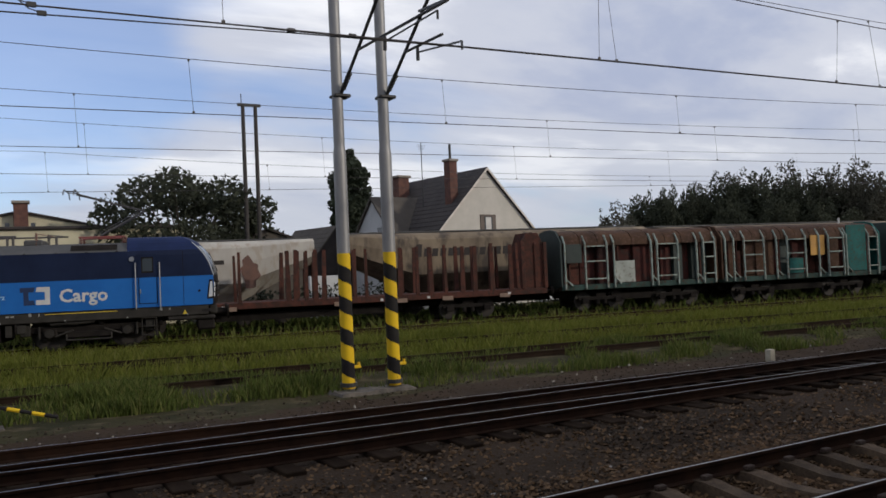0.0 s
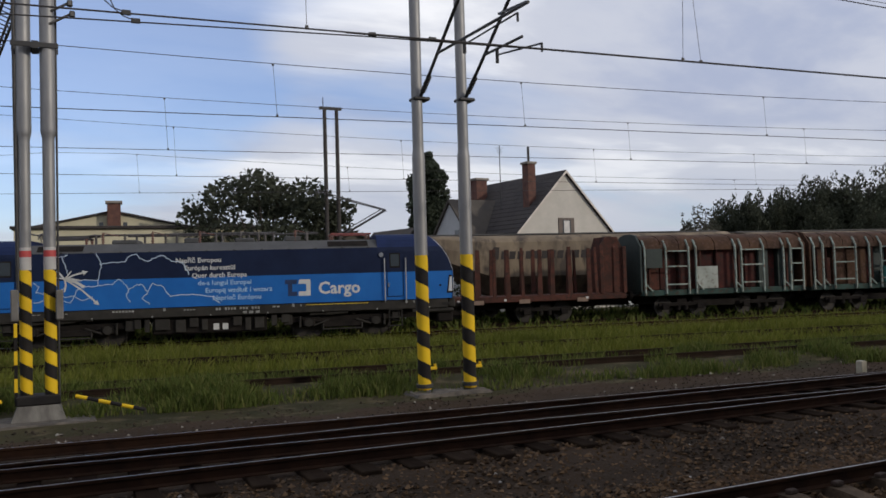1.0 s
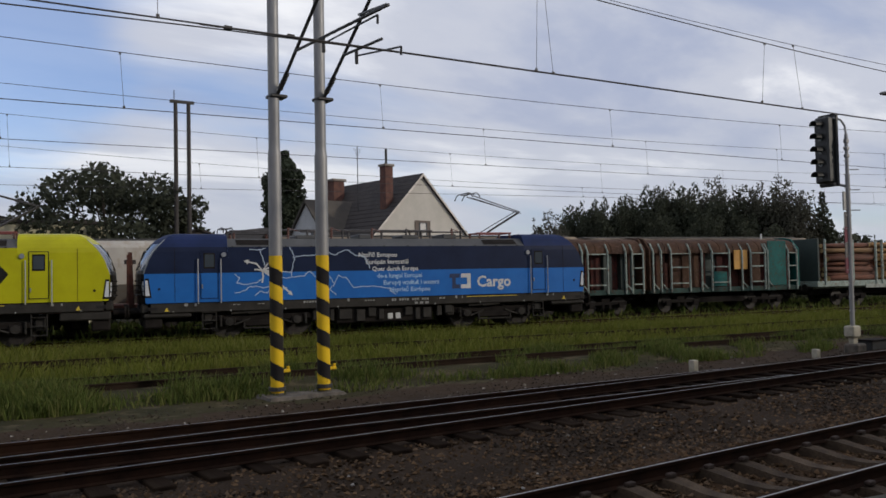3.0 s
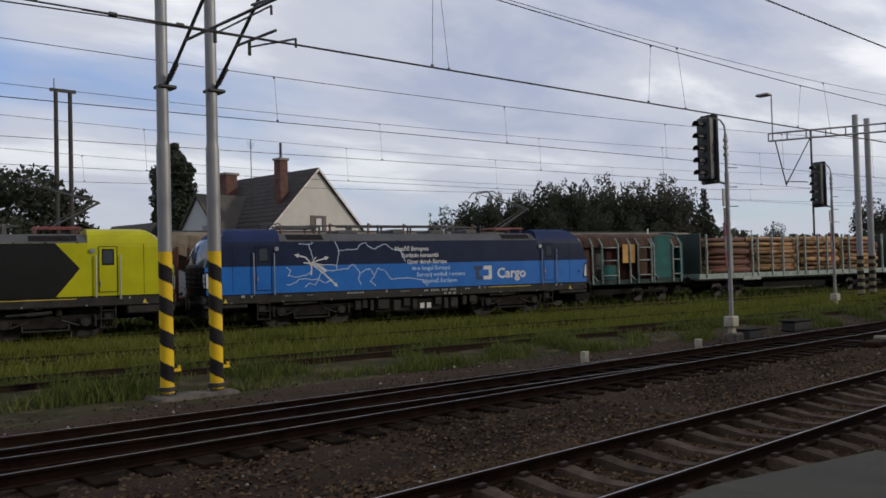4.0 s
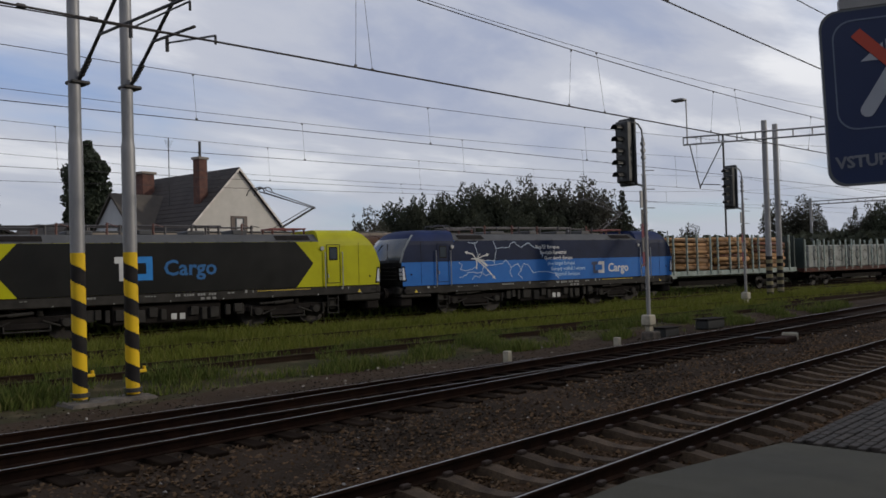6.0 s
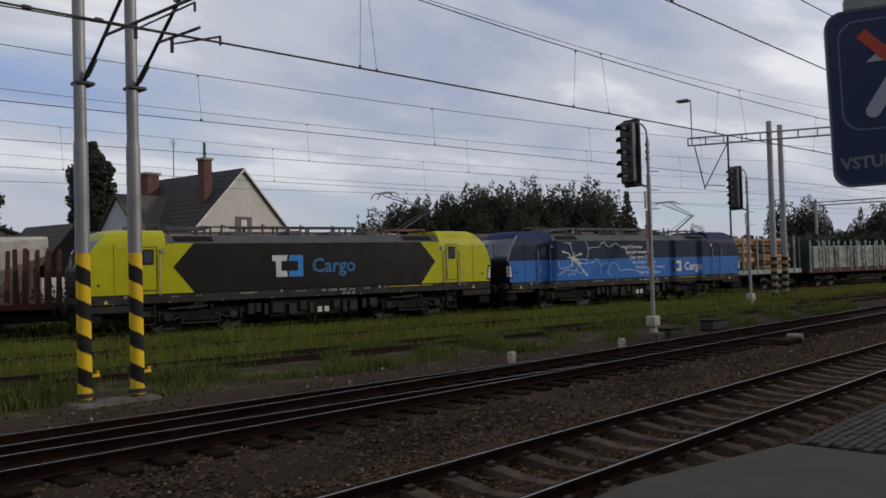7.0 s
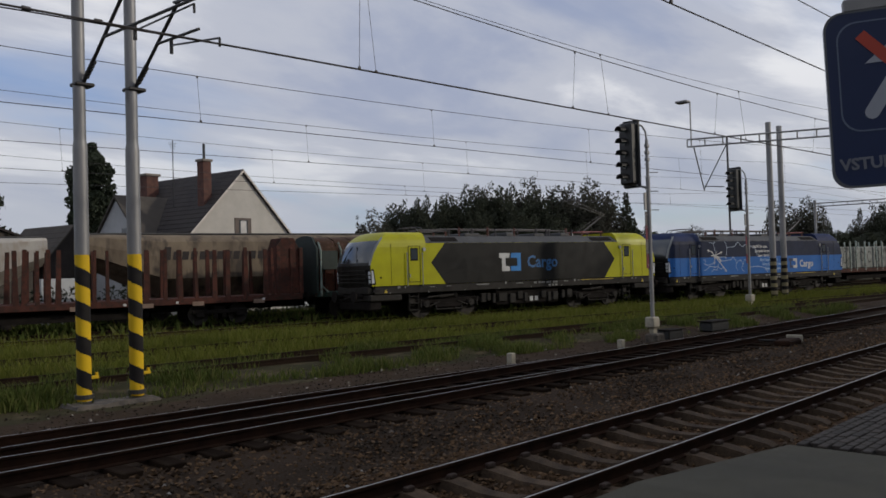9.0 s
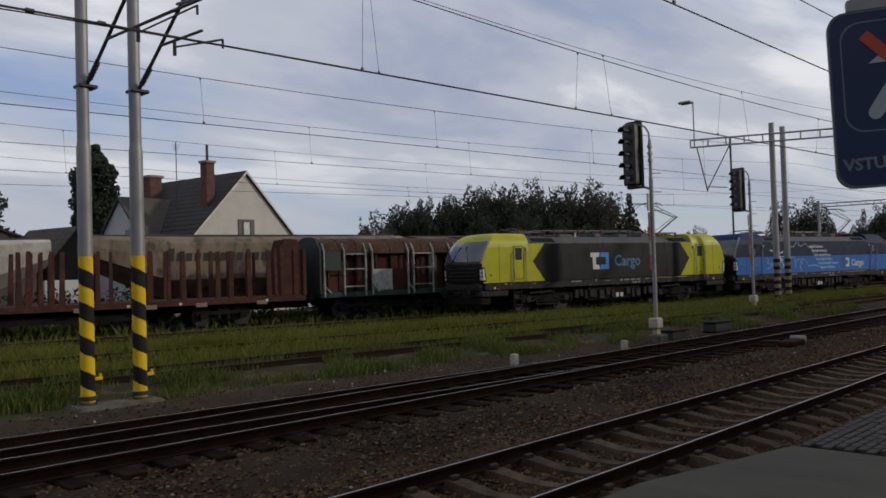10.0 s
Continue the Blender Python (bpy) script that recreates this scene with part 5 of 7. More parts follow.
catenary(straight(28.0, -0.081), -40, 120, 5.61, 7.65, 0.78, -7.5, 62, (-3.9, 3.66, 11.24, 18.93, 26.5, 34.1, 41.7))
catenary(y_train, -50, 120, 5.60, 7.18, 1.18, 1, 62, (3.0, 10.6, 18.5, 27.0, 36.0, 45.0))


# the branch route's contact wire joins that of the main track
root = thing("branch_wire", Matrix(), "dark contact wire of the turnout route joining the main one", "overhead line", "overhead lines", "structure")
BRANCH = ((-14.0, 14.1), (0.25, 12.29), (4.4, 11.77), (7.5, 11.50))
for (xa, ya), (xb, yb) in zip(BRANCH, BRANCH[1:]):
    bm = B()
    rod(bm, (xa, ya, 5.775), (xb, yb, 5.775), 0.011, 5)
    part("contact_wire", bm, WIRE, root)
for x, y in ((0.95, 11.85), (1.1, 12.18), (4.41, 11.71), (5.37, 11.64)):
    bm = B()
    box(bm, x - 0.06, x + 0.06, y - 0.02, y + 0.02, 5.755, 5.825, 0.008)
    part("wire_clamp", bm, DARKSTEEL, root)
for x, y in ((0.95, 11.85), (1.1, 12.18)):
    bend = [(x - 0.02, y, 5.80), (x - 0.16, y, 5.84), (x - 0.27, y, 5.93), (x - 0.33, y, 6.06), (x - 0.33, y, 6.22), (x - 0.26, y, 6.50), (x - 0.2, y, 6.9)]
    bm = B()
    for a, b in zip(bend, bend[1:]):
        rod(bm, a, b, 0.008, 5)
    part("jumper_wire", bm, WIRE, root)


# ---------------------------------------------------------------- cantilevers on the masts
def cantilever(x, y, reach_y, tip, steady):
    root = thing("cantilever", Matrix(), "dark tubular cantilever arm bolted to a catenary mast", "cantilever", "cantilevers")
    bm = B()
    rod(bm, (x, y - 0.12, 5.95), (x - 0.02, y - 0.62, 6.30), 0.038, 10)
    for k in range(5):
        t = 0.2 + 0.15 * k
        rod(bm, (x, y - 0.12 - 0.5 * t, 5.95 + 0.35 * t), (x, y - 0.15 - 0.5 * t, 5.97 + 0.35 * t), 0.058, 10)
    part("insulator", bm, DARKSTEEL, root)
    bm = B()
    rod(bm, (x - 0.02, y - 0.6, 6.28), (x - 0.1, reach_y, 8.35), 0.035, 8)
    part("bracket_tube", bm, DARKSTEEL, root)
    bm = B()
    rod(bm, (x, y - 0.14, 9.2), (x - 0.1, reach_y, 8.4), 0.03, 8)
    part("top_tie", bm, DARKSTEEL, root)
    bm = B()
    rod(bm, (x - 0.04, y - 1.08, 6.60), tip, 0.028, 8)
    part("register_tube", bm, DARKSTEEL, root)
    bm = B()
    a = Vector((x - 0.04, y - 1.08, 6.60)).lerp(Vector(tip), 0.35)
    rod(bm, a, a - Vector((0, 0, 0.28)), 0.035, 8)
    rod(bm, a - Vector((0, 0, 0.12)), steady, 0.018, 6)
    rod(bm, steady, Vector(steady) - Vector((0, 0, 0.14)), 0.02, 6)
    part("steady_arm", bm, DARKSTEEL, root)
    bm = B()
    box(bm, x - 0.17, x + 0.20, y - 0.16, y + 0.16, 5.86, 5.93, 0.02)
    part("clamp", bm, DARKSTEEL, root)


cantilever(7.08, 16.12, 12.6, (6.75, 11.05, 6.35), (6.7, 11.3, 6.25))
cantilever(8.04, 15.92, 12.4, (7.85, 13.1, 6.48), (7.35, 11.65, 5.92))
bm = B()
rod(bm, (8.0, 14.2, 7.25), (6.8, 11.2, 6.40), 0.028, 8)
tagged(part("brace_tube", bm, DARKSTEEL), "dark diagonal tube joining two cantilever arms", "brace")

# fittings of the near left mast pair
BOXGREY = mat("junction_box_grey", (0.15, 0.14, 0.13), (0.10, 0.094, 0.088), 4, 0.8)
root = thing("mast_fittings", Matrix(), "yoke plates and insulated arms clamped to a mast pair", "bracket")
bm = B()
for y in (17.16, 17.58):
    box(bm, -0.64, 0.17, y - 0.015, y + 0.015, 6.62, 6.72, 0.01)
box(bm, -0.29, -0.17, 17.14, 17.6, 6.60, 6.74)
part("yoke_plate", bm, DARKSTEEL, root)
bm = B()
rod(bm, (0.0, 17.2, 7.08), (0.38, 16.95, 7.24), 0.028, 6)
box(bm, 0.36, 0.46, 16.9, 17.0, 7.18, 7.30, 0.02, 1)
part("arm", bm, [BOXGREY, DARKSTEEL], root)
bm = B()
rod(bm, (0.05, 17.2, 7.34), (0.34, 16.95, 7.44), 0.028, 6)
box(bm, 0.32, 0.42, 16.9, 17.0, 7.38, 7.50, 0.02, 1)
part("arm", bm, [BOXGREY, DARKSTEEL], root)
bm = B()
box(bm, 0.07, 0.20, 17.05, 17.22, 1.55, 2.1, 0.02)
part("junction_box", bm, BOXGREY, root)
bm = B()
box(bm, -0.68, -0.55, 17.2, 17.38, 1.54, 2.12, 0.02)
part("junction_box", bm, BOXGREY, root)
bm = B()
rod(bm, (0.115, 17.28, -0.2), (0.125, 17.28, 7.6), 0.02, 8)
part("conduit", bm, DARKSTEEL, root)
bm = B()
rod(bm, (-0.56, 17.42, 2.1), (-0.60, 17.42, 7.9), 0.035, 8)
part("conduit", bm, DARKSTEEL, root)
root = thing("mast_plinth", Matrix(), "whitewashed plinth and concrete slab under a mast pair", "plinth")
bm = B()
v0 = [bm.verts.new(c) for c in ((-0.70, 16.95, -0.3), (0.24, 16.95, -0.3), (0.24, 17.75, -0.3), (-0.70, 17.75, -0.3))]
v1 = [bm.verts.new(c) for c in ((-0.58, 17.05, 0.0), (0.12, 17.05, 0.0), (0.12, 17.65, 0.0), (-0.58, 17.65, 0.0))]
for k in range(4):
    bm.faces.new((v0[k], v0[(k + 1) % 4], v1[(k + 1) % 4], v1[k]))
bm.faces.new(v1)
part("plinth", bm, mat("whitewash", (0.20, 0.19, 0.17), (0.07, 0.064, 0.058), 2.2, 0.9, bump=0.3, fine=20, stretch=(1, 1, 0.25)), root)
bm = B()
box(bm, -0.60, 0.14, 17.06, 17.64, 0.004, 0.17, 0.02)
part("base_collar", bm, BLACKP, root)
bm = B()
box(bm, -1.6, 0.75, 16.5, 18.0, -0.46, -0.27, 0.06)
part("slab", bm, FOOT, root)
for sx in (-1, 1):
    bm = B()
    for k in range(6):
        a, b = Vector((-0.22 + sx * 0.6, 16.75, 0.16)), Vector((-0.22 + sx * 1.75, 16.35, -0.14))
        rod(bm, a.lerp(b, k / 6), a.lerp(b, (k + 1) / 6), 0.035, 8, None, k % 2)
    part("striped_bar", bm, [YELLOW, BLACKP], root)
bm = B()
for k in range(6):
    box(bm, -0.63, -0.575, 17.2, 17.26, 0.25 * k, 0.25 * k + 0.25, 0, k % 2)
part("striped_post", bm, [BLACKP, YELLOW], root)



# lattice arm that reaches from the mast pair over the running line
def lattice_arm(a, b, w, h):
    root = thing("catenary_beam", Matrix(), "dark steel lattice arm reaching from a mast over the rails", "beam")
    a, b = Vector(a), Vector(b)
    side = Vector((b.y - a.y, a.x - b.x, 0)).normalized() * w / 2
    up = Vector((0, 0, h))
    for s, u in ((-1, 0), (1, 0), (-1, 1), (1, 1)):
        bm = B()
        rod(bm, a + side * s + up * u, b + side * s + up * u, 0.03, 6)
        part("chord", bm, DARKSTEEL, root)
    n = 26
    for k in range(n):
        p, q = a.lerp(b, k / n), a.lerp(b, (k + 1) / n)
        bm = B()
        rod(bm, p - side, q + side, 0.014, 5)
        part("lattice_bar", bm, DARKSTEEL, root)
        bm = B()
        rod(bm, p + side * (1 if k % 2 else -1), q + side * (1 if k % 2 else -1) + up, 0.014, 5)
        part("lattice_bar", bm, DARKSTEEL, root)
    foot = b + Vector((0.05, -0.4, -2.0))
    bm = B()
    rod(bm, b + side * 0.8, foot, 0.028, 6)
    part("drop_tube", bm, DARKSTEEL, root)
    bm = B()
    rod(bm, b - side * 0.8, foot, 0.028, 6)
    part("drop_tube", bm, DARKSTEEL, root)
    bm = B()
    rod(bm, foot, foot + Vector((0, 0, -0.4)), 0.03, 6)
    rod(bm, foot + Vector((0, 0, -0.35)), foot + Vector((-0.25, 0.15, -0.12)), 0.02, 6)
    part("steady_arm", bm, DARKSTEEL, root)


lattice_arm((-0.42, 17.2, 8.0), (-1.5, 25.2, 8.0), 0.30, 0.28)

# ---------------------------------------------------------------- signals
SIG_BLACK = mat("signal_black", (0.016, 0.017, 0.018), (0.011, 0.012, 0.012), 3, 0.5)
SIG_LENS = mat("signal_lens", (0.03, 0.04, 0.04), (0.02, 0.03, 0.03), 3, 0.08, spec=0.9)
PLATERED = mat("plate_red", (0.17, 0.028, 0.045), (0.11, 0.022, 0.035), 4, 0.7)
SIG_WHITE = mat("signal_foot", (0.36, 0.33, 0.26), (0.24, 0.22, 0.17), 4, 0.85, bump=0.2, fine=30)


def light_signal(x, y, k, label):
    root = thing("railway_signal", pose(x, y, -0.25, 0, 0, -8) @ Matrix.Scale(k, 4), label, "signal", "light signals")
    bm = B()
    rod(bm, (0, 0, 0.7), (0, 0, 5.2), 0.066, 14)
    rod(bm, (0, 0, 5.2), (0, 0, 6.4), 0.05, 12)
    part("post", bm, GALV, root)
    bm = B()
    box(bm, -0.20, 0.16, -0.17, 0.17, 0.42, 0.76, 0.04)
    box(bm, -0.08, 0.10, -0.08, 0.08, 0.2, 0.44)
    part("foot", bm, SIG_WHITE, root, "pale painted signal foot")
    bm = B()
    box(bm, -0.18, 0.28, -0.26, 0.2, -0.12, 0.24, 0.05)
    part("footing", bm, FOOT, root)
    bm = B()
    box(bm, -0.50, -0.18, 0.22, 0.72, 4.98, 6.95, 0.05)
    box(bm, -0.20, -0.16, 0.14, 0.80, 4.88, 7.05, 0.05)
    head = part("signal_head", bm, SIG_BLACK, root)
    for i in range(5):
        z = 5.2 + i * 0.38
        bm = B()
        rim = []
        for s in range(10):
            a = (math.pi + 0.3) * s / 9 - 0.15
            rim.append([bm.verts.new((xx, 0.47 + 0.13 * math.cos(a), z - dz + 0.13 * math.sin(a))) for xx, dz in ((-0.5, 0.0), (-0.82, 0.02))])
        for r0, r1 in zip(rim, rim[1:]):
            bm.faces.new((r0[0], r1[0], r1[1], r0[1]))
        bmesh.ops.solidify(bm, geom=bm.faces[:], thickness=0.012)
        part("hood", bm, SIG_BLACK, head)
        bm = B()
        rod(bm, (-0.49, 0.47, z), (-0.53, 0.47, z), 0.10, 14)
        part("lens", bm, SIG_LENS, head)
    bm = B()
    rod(bm, (0, 0, 4.85), (-0.28, 0.4, 5.0), 0.04, 8)
    part("bracket", bm, GALV, root)
    bm = B()
    for a, b in (((0, 0, 6.4), (-0.02, 0.02, 6.66)), ((-0.02, 0.02, 6.66), (-0.08, 0.1, 6.84)), ((-0.08, 0.1, 6.84), (-0.18, 0.2, 6.9)), ((-0.18, 0.2, 6.9), (-0.3, 0.34, 6.9))):
        rod(bm, a, b, 0.03, 8)
    part("bent_conduit", bm, GALV, root)
    for i in range(13):
        z = 1.2 + i * 0.4
        bm = B()
        rod(bm, (-0.16, -0.02, z), (0.16, 0.02, z), 0.012, 6)
        part("rung", bm, GALV, root)
    for z in (4.15, 4.75, 5.35):
        bm = B()
        rod(bm, (0, 0, z), (0.32, -0.15, z), 0.015, 6)
        part("foot_peg", bm, GALV, root)
    for i in range(3):
        bm = B()
        box(bm, -0.07, 0.07, -0.06, 0.06, 5.7 + i * 0.22, 5.82 + i * 0.22, 0.02)
        part("conduit_joint", bm, GALV, root)
    bm = B()
    for i in range(4):
        box(bm, -0.19, -0.07, 0.0, 0.02, 2.3 + i * 0.45, 2.75 + i * 0.45, 0, i % 2)
    box(bm, -0.19, -0.07, 0.0, 0.05, 4.15, 4.7, 0, 2)
    part("mast_plate", bm, [PLATERED, BOXGREY, GALV], root, "faded red and white mast plate")
    return root


light_signal(23.2, 13.0, 0.97, "five-light railway signal with black head facing away, on a pale foot")
light_signal(39.9, 17.05, 0.99, "distant five-light railway signal beside the grassy track")

# ---------------------------------------------------------------- portal with lamp
root = thing("catenary_portal", Matrix(), "twin-post catenary mast carrying a lattice cross-beam and lamp", "mast")
for x, y in ((46.4, 18.45), (48.2, 18.55)):
    bm = B()
    rod(bm, (x, y, -0.2), (x, y, 9.8), 0.17, 14, 0.15)
    p = part("post", bm, GALV, root)
    bm = B()
    for k in range(12):
        rod(bm, (x, y, -0.15 + k * 0.2), (x, y, 0.05 + k * 0.2), 0.175, 14, None, k % 2)
    part("stripes", bm, [mat("worn_yellow", (0.20, 0.17, 0.08), (0.15, 0.13, 0.08), 4, 0.8), BLACKP], p, "worn yellow and black stripes")
bm = B()
a, b = Vector((44.6, 22.4, 8.75)), Vector((50.3, 8.0, 8.75))
d = (b - a)
for z in (0.0, 0.42):
    rod(bm, a + Vector((0, 0, z)), b + Vector((0, 0, z)), 0.05, 6)
n = 16
for k in range(n + 1):
    p = a + d * (k / n)
    rod(bm, p, p + Vector((0, 0, 0.42)), 0.04, 6)
part("cross_beam", bm, GALV, root)
bm = B()
rod(bm, (44.7, 22.2, 8.8), (44.7, 22.2, 11.3), 0.04, 8)
box(bm, 44.3, 44.85, 22.2, 22.95, 11.28, 11.42, 0.05)
part("lamp", bm, GALV, root)
bm = B()
rod(bm, (44.75, 22.1, 8.8), (44.9, 21.6, 6.2), 0.035, 6)
rod(bm, (45.4, 20.4, 8.8), (44.9, 21.6, 6.3), 0.03, 6)
rod(bm, (44.9, 21.6, 6.45), (45.3, 20.6, 6.35), 0.025, 6)
part("hanging_arm", bm, DARKSTEEL, root)
bm = B()
rod(bm, (73.0, 32.8, -0.3), (73.0, 32.8, 13.4), 0.09, 10)
tagged(part("thin_mast", bm, DARKSTEEL), "thin dark steel mast behind the timber wagon", "mast")
root = thing("catenary_portal", Matrix(), "distant catenary cross-beam on grey posts", "mast")
bm = B()
for z in (7.9, 8.25):
    rod(bm, (95, 34, z), (97, 14, z), 0.06, 6)
for k in range(15):
    p = Vector((95, 34, 7.9)).lerp(Vector((97, 14, 7.9)), k / 14)
    rod(bm, p, p + Vector((0, 0, 0.35)), 0.04, 5)
part("cross_beam", bm, GALV, root)
bm = B()
rod(bm, (95.1, 33.0, -0.3), (95.1, 33.0, 8.6), 0.15, 10)
part("post", bm, GALV, root)
bm = B()
rod(bm, (97, 14.2, -0.3), (97, 14.2, 8.6), 0.15, 10)
part("post", bm, GALV, root)

# ---------------------------------------------------------------- platform sign
SIGN_BLUE = mat("sign_blue", (0.009, 0.022, 0.075), (0.008, 0.019, 0.066), 1.5, 0.35)
SIGN_RED = mat("sign_red", (0.42, 0.05, 0.025), (0.36, 0.045, 0.025), 3, 0.45)
SIGN_EDGE = mat("sign_edge", (0.10, 0.11, 0.12), (0.08, 0.085, 0.09), 3, 0.5)
SIGN_PALE = mat("sign_pale", (0.34, 0.36, 0.40), (0.28, 0.30, 0.34), 3, 0.6)
SIGN_LINE = mat("sign_line", (0.12, 0.15, 0.22), None, 3, 0.5)


def rounded(w, h, r, n=6):
    pts = []
    for cx, cy, a0 in ((w - r, h - r, 0), (r, h - r, 90), (r, r, 180), (w - r, r, 270)):
        for k in range(n + 1):
            a = radians(a0 + 90 * k / n)
            pts.append((cx + r * math.cos(a), cy + r * math.sin(a)))
    return pts


def flat_shape(bm, pts, z, thick=0.003, mi=0):
    a = [bm.verts.new((x, y, z)) for x, y in pts]
    b = [bm.verts.new((x, y, z - thick)) for x, y in pts]
    bm.faces.new(a).material_index = mi
    bm.faces.new(list(reversed(b))).material_index = mi
    for i in range(len(pts)):
        bm.faces.new((a[i], b[i], b[(i + 1) % len(pts)], a[(i + 1) % len(pts)])).material_index = mi


def platform_sign(m):
    root = thing("platform_sign", m, "blue no-entry pedestrian sign hung above the platform's end", "sign")
    W, Hh = 0.52, 0.72
    bm = B()
    flat_shape(bm, rounded(W, Hh, 0.07), 0.0, 0.035)
    part("board", bm, SIGN_BLUE, root)
    bm = B()
    o, i_ = rounded(W, Hh, 0.07), [(0.008 + x * (W - 0.016) / W, 0.008 + y * (Hh - 0.016) / Hh) for x, y in rounded(W, Hh, 0.07)]
    n = len(o)
    for k in range(n):
        bm.faces.new([bm.verts.new((*p, 0.002)) for p in (o[k], o[(k + 1) % n], i_[(k + 1) % n], i_[k])])
    part("rim", bm, SIGN_EDGE, root)
    bm = B()
    base = rounded(0.43, 0.45, 0.075)
    o = [(0.045 + x, 0.225 + y) for x, y in base]
    i_ = [(0.045 + 0.006 + x * (0.43 - 0.012) / 0.43, 0.225 + 0.006 + y * (0.45 - 0.012) / 0.45) for x, y in base]
    for k in range(n):
        bm.faces.new([bm.verts.new((*p, 0.0025)) for p in (o[k], o[(k + 1) % n], i_[(k + 1) % n], i_[k])])
    part("border_line", bm, SIGN_LINE, root)
    bm = B()
    for a, b, w in (((0.16, 0.30), (0.27, 0.47), 0.055), ((0.30, 0.30), (0.27, 0.47), 0.055), ((0.27, 0.46), (0.27, 0.58), 0.06)):
        d = Vector((b[0] - a[0], b[1] - a[1])); nn = Vector((-d.y, d.x)).normalized() * w / 2
        flat_shape(bm, [(a[0] - nn.x, a[1] - nn.y), (b[0] - nn.x, b[1] - nn.y), (b[0] + nn.x, b[1] + nn.y), (a[0] + nn.x, a[1] + nn.y)], 0.0035, 0.002)
        flat_shape(bm, [(a[0] + w / 2 * math.cos(k * 0.5236), a[1] + w / 2 * math.sin(k * 0.5236)) for k in range(12)], 0.0036, 0.002)
    flat_shape(bm, [(0.145, 0.50), (0.23, 0.50), (0.23, 0.57)], 0.0035, 0.002)
    part("pictogram", bm, SIGN_PALE, root, "white walking pictogram")
    bm = B()
    flat_shape(bm, [(0.115, 0.605), (0.15, 0.635), (0.435, 0.32), (0.40, 0.29)], 0.0055, 0.002)
    part("red_bar", bm, SIGN_RED, root, "red diagonal bar")
    lettering("word", "VSTUP", 0.066, pose(0.03, 0.072, 0.003, 0, 0, 1.5), mat("sign_word", (0.16, 0.17, 0.20), None, 3, 0.6), root, 0.002)
    bm = B()
    box(bm, 0.10, 0.17, Hh - 0.01, Hh + 0.5, -0.06, -0.01, 0.004)
    box(bm, 0.08, 0.30, Hh, Hh + 0.05, -0.05, 0.0, 0.004)
    part("bracket", bm, GALV, root)
    bm = B()
    rod(bm, (0.47, -2.0, -0.075), (0.47, Hh + 0.5, -0.075), 0.03, 10)
    part("post", bm, GALV, root)
    return root


# the board's near lower corner and the way its face looks
SIGN_AT = (3.60, 1.17, 2.385)
platform_sign(pose(*SIGN_AT, 90, -1.5, -66.0))

# ---------------------------------------------------------------- small things along the tracks
for x, y, h in ((16.4, 13.15, 0.30), (20.8, 12.68, 0.30)):
    bm = B()
    box(bm, -0.085, 0.085, -0.08, 0.08, -0.1, h * 0.65, 0.015)
    ob = part("marker_stone", bm, SIG_WHITE)
    ob.matrix_basis = pose(x, y, -0.2)
    tagged(ob, "small whitewashed marker stone beside the main track", "marker stone", "marker stones")
root = thing("point_machine", pose(23.3, 8.95, -0.22, 0, 0, 3), "rust-brown point machine with a pale end cover", "point machine")
bm = B()
box(bm, -0.55, 0.5, -0.22, 0.22, 0.0, 0.16, 0.04)
part("case", bm, RAIL, root)
bm = B()
box(bm, 0.52, 0.62, -0.22, 0.22, 0.02, 0.24, 0.03)
part("cover", bm, SIG_WHITE, root)
bm = B()
rod(bm, (-0.1, 0.28, 0.12), (-0.1, 1.4, 0.12), 0.025, 8)
part("rod", bm, DARKSTEEL, root)
root = cable_box = thing("cable_box", pose(28.0, 13.3, -0.30, 0, 0, -4), "low black trackside cable box", "cable box", "cable boxes")
bm = B()
box(bm, -0.6, 0.6, -0.25, 0.25, 0, 0.34, 0.05)
part("case", bm, SIG_BLACK, root)
bm = B()
box(bm, -0.65, 0.65, -0.3, 0.3, 0.342, 0.38, 0.015)
part("lid", bm, P_UNDER, root)
copy_thing(cable_box, pose(24.55, 13.15, -0.32, 0, 0, -4) @ Matrix.Diagonal((0.7, 0.9, 0.9, 1)))


# ---------------------------------------------------------------- houses
STUCCO = mat("stucco_cream", (0.47, 0.44, 0.395), (0.40, 0.375, 0.335), 0.8, 0.9, bump=0.2, fine=30)
STUCCOW = mat("stucco_grey_white", (0.46, 0.47, 0.48), (0.38, 0.39, 0.40), 0.8, 0.9, bump=0.2, fine=30)
STUCCOY = mat("stucco_yellow", (0.47, 0.43, 0.30), (0.39, 0.355, 0.25), 0.8, 0.9)
TILES = mat("roof_dark", (0.034, 0.027, 0.024), (0.019, 0.015, 0.014), 1.0, 0.85, bump=0.5, bscale=9)
TILESB = mat("roof_brown_green", (0.065, 0.054, 0.042), (0.046, 0.038, 0.031), 1.0, 0.85, bump=0.5, bscale=9)
BRICK = mat("chimney_brick", (0.115, 0.050, 0.036), (0.065, 0.030, 0.024), 3.0, 0.9, bump=0.4, bscale=14)
TRIMW = mat("trim_white", (0.62, 0.58, 0.52), (0.45, 0.40, 0.35), 2.0, 0.7)
WINGLASS = mat("window_glass", (0.06, 0.065, 0.07), (0.04, 0.045, 0.05), 1.0, 0.1, spec=0.8)
CURTAIN = mat("curtain", (0.55, 0.53, 0.50), (0.42, 0.40, 0.38), 3, 0.9)


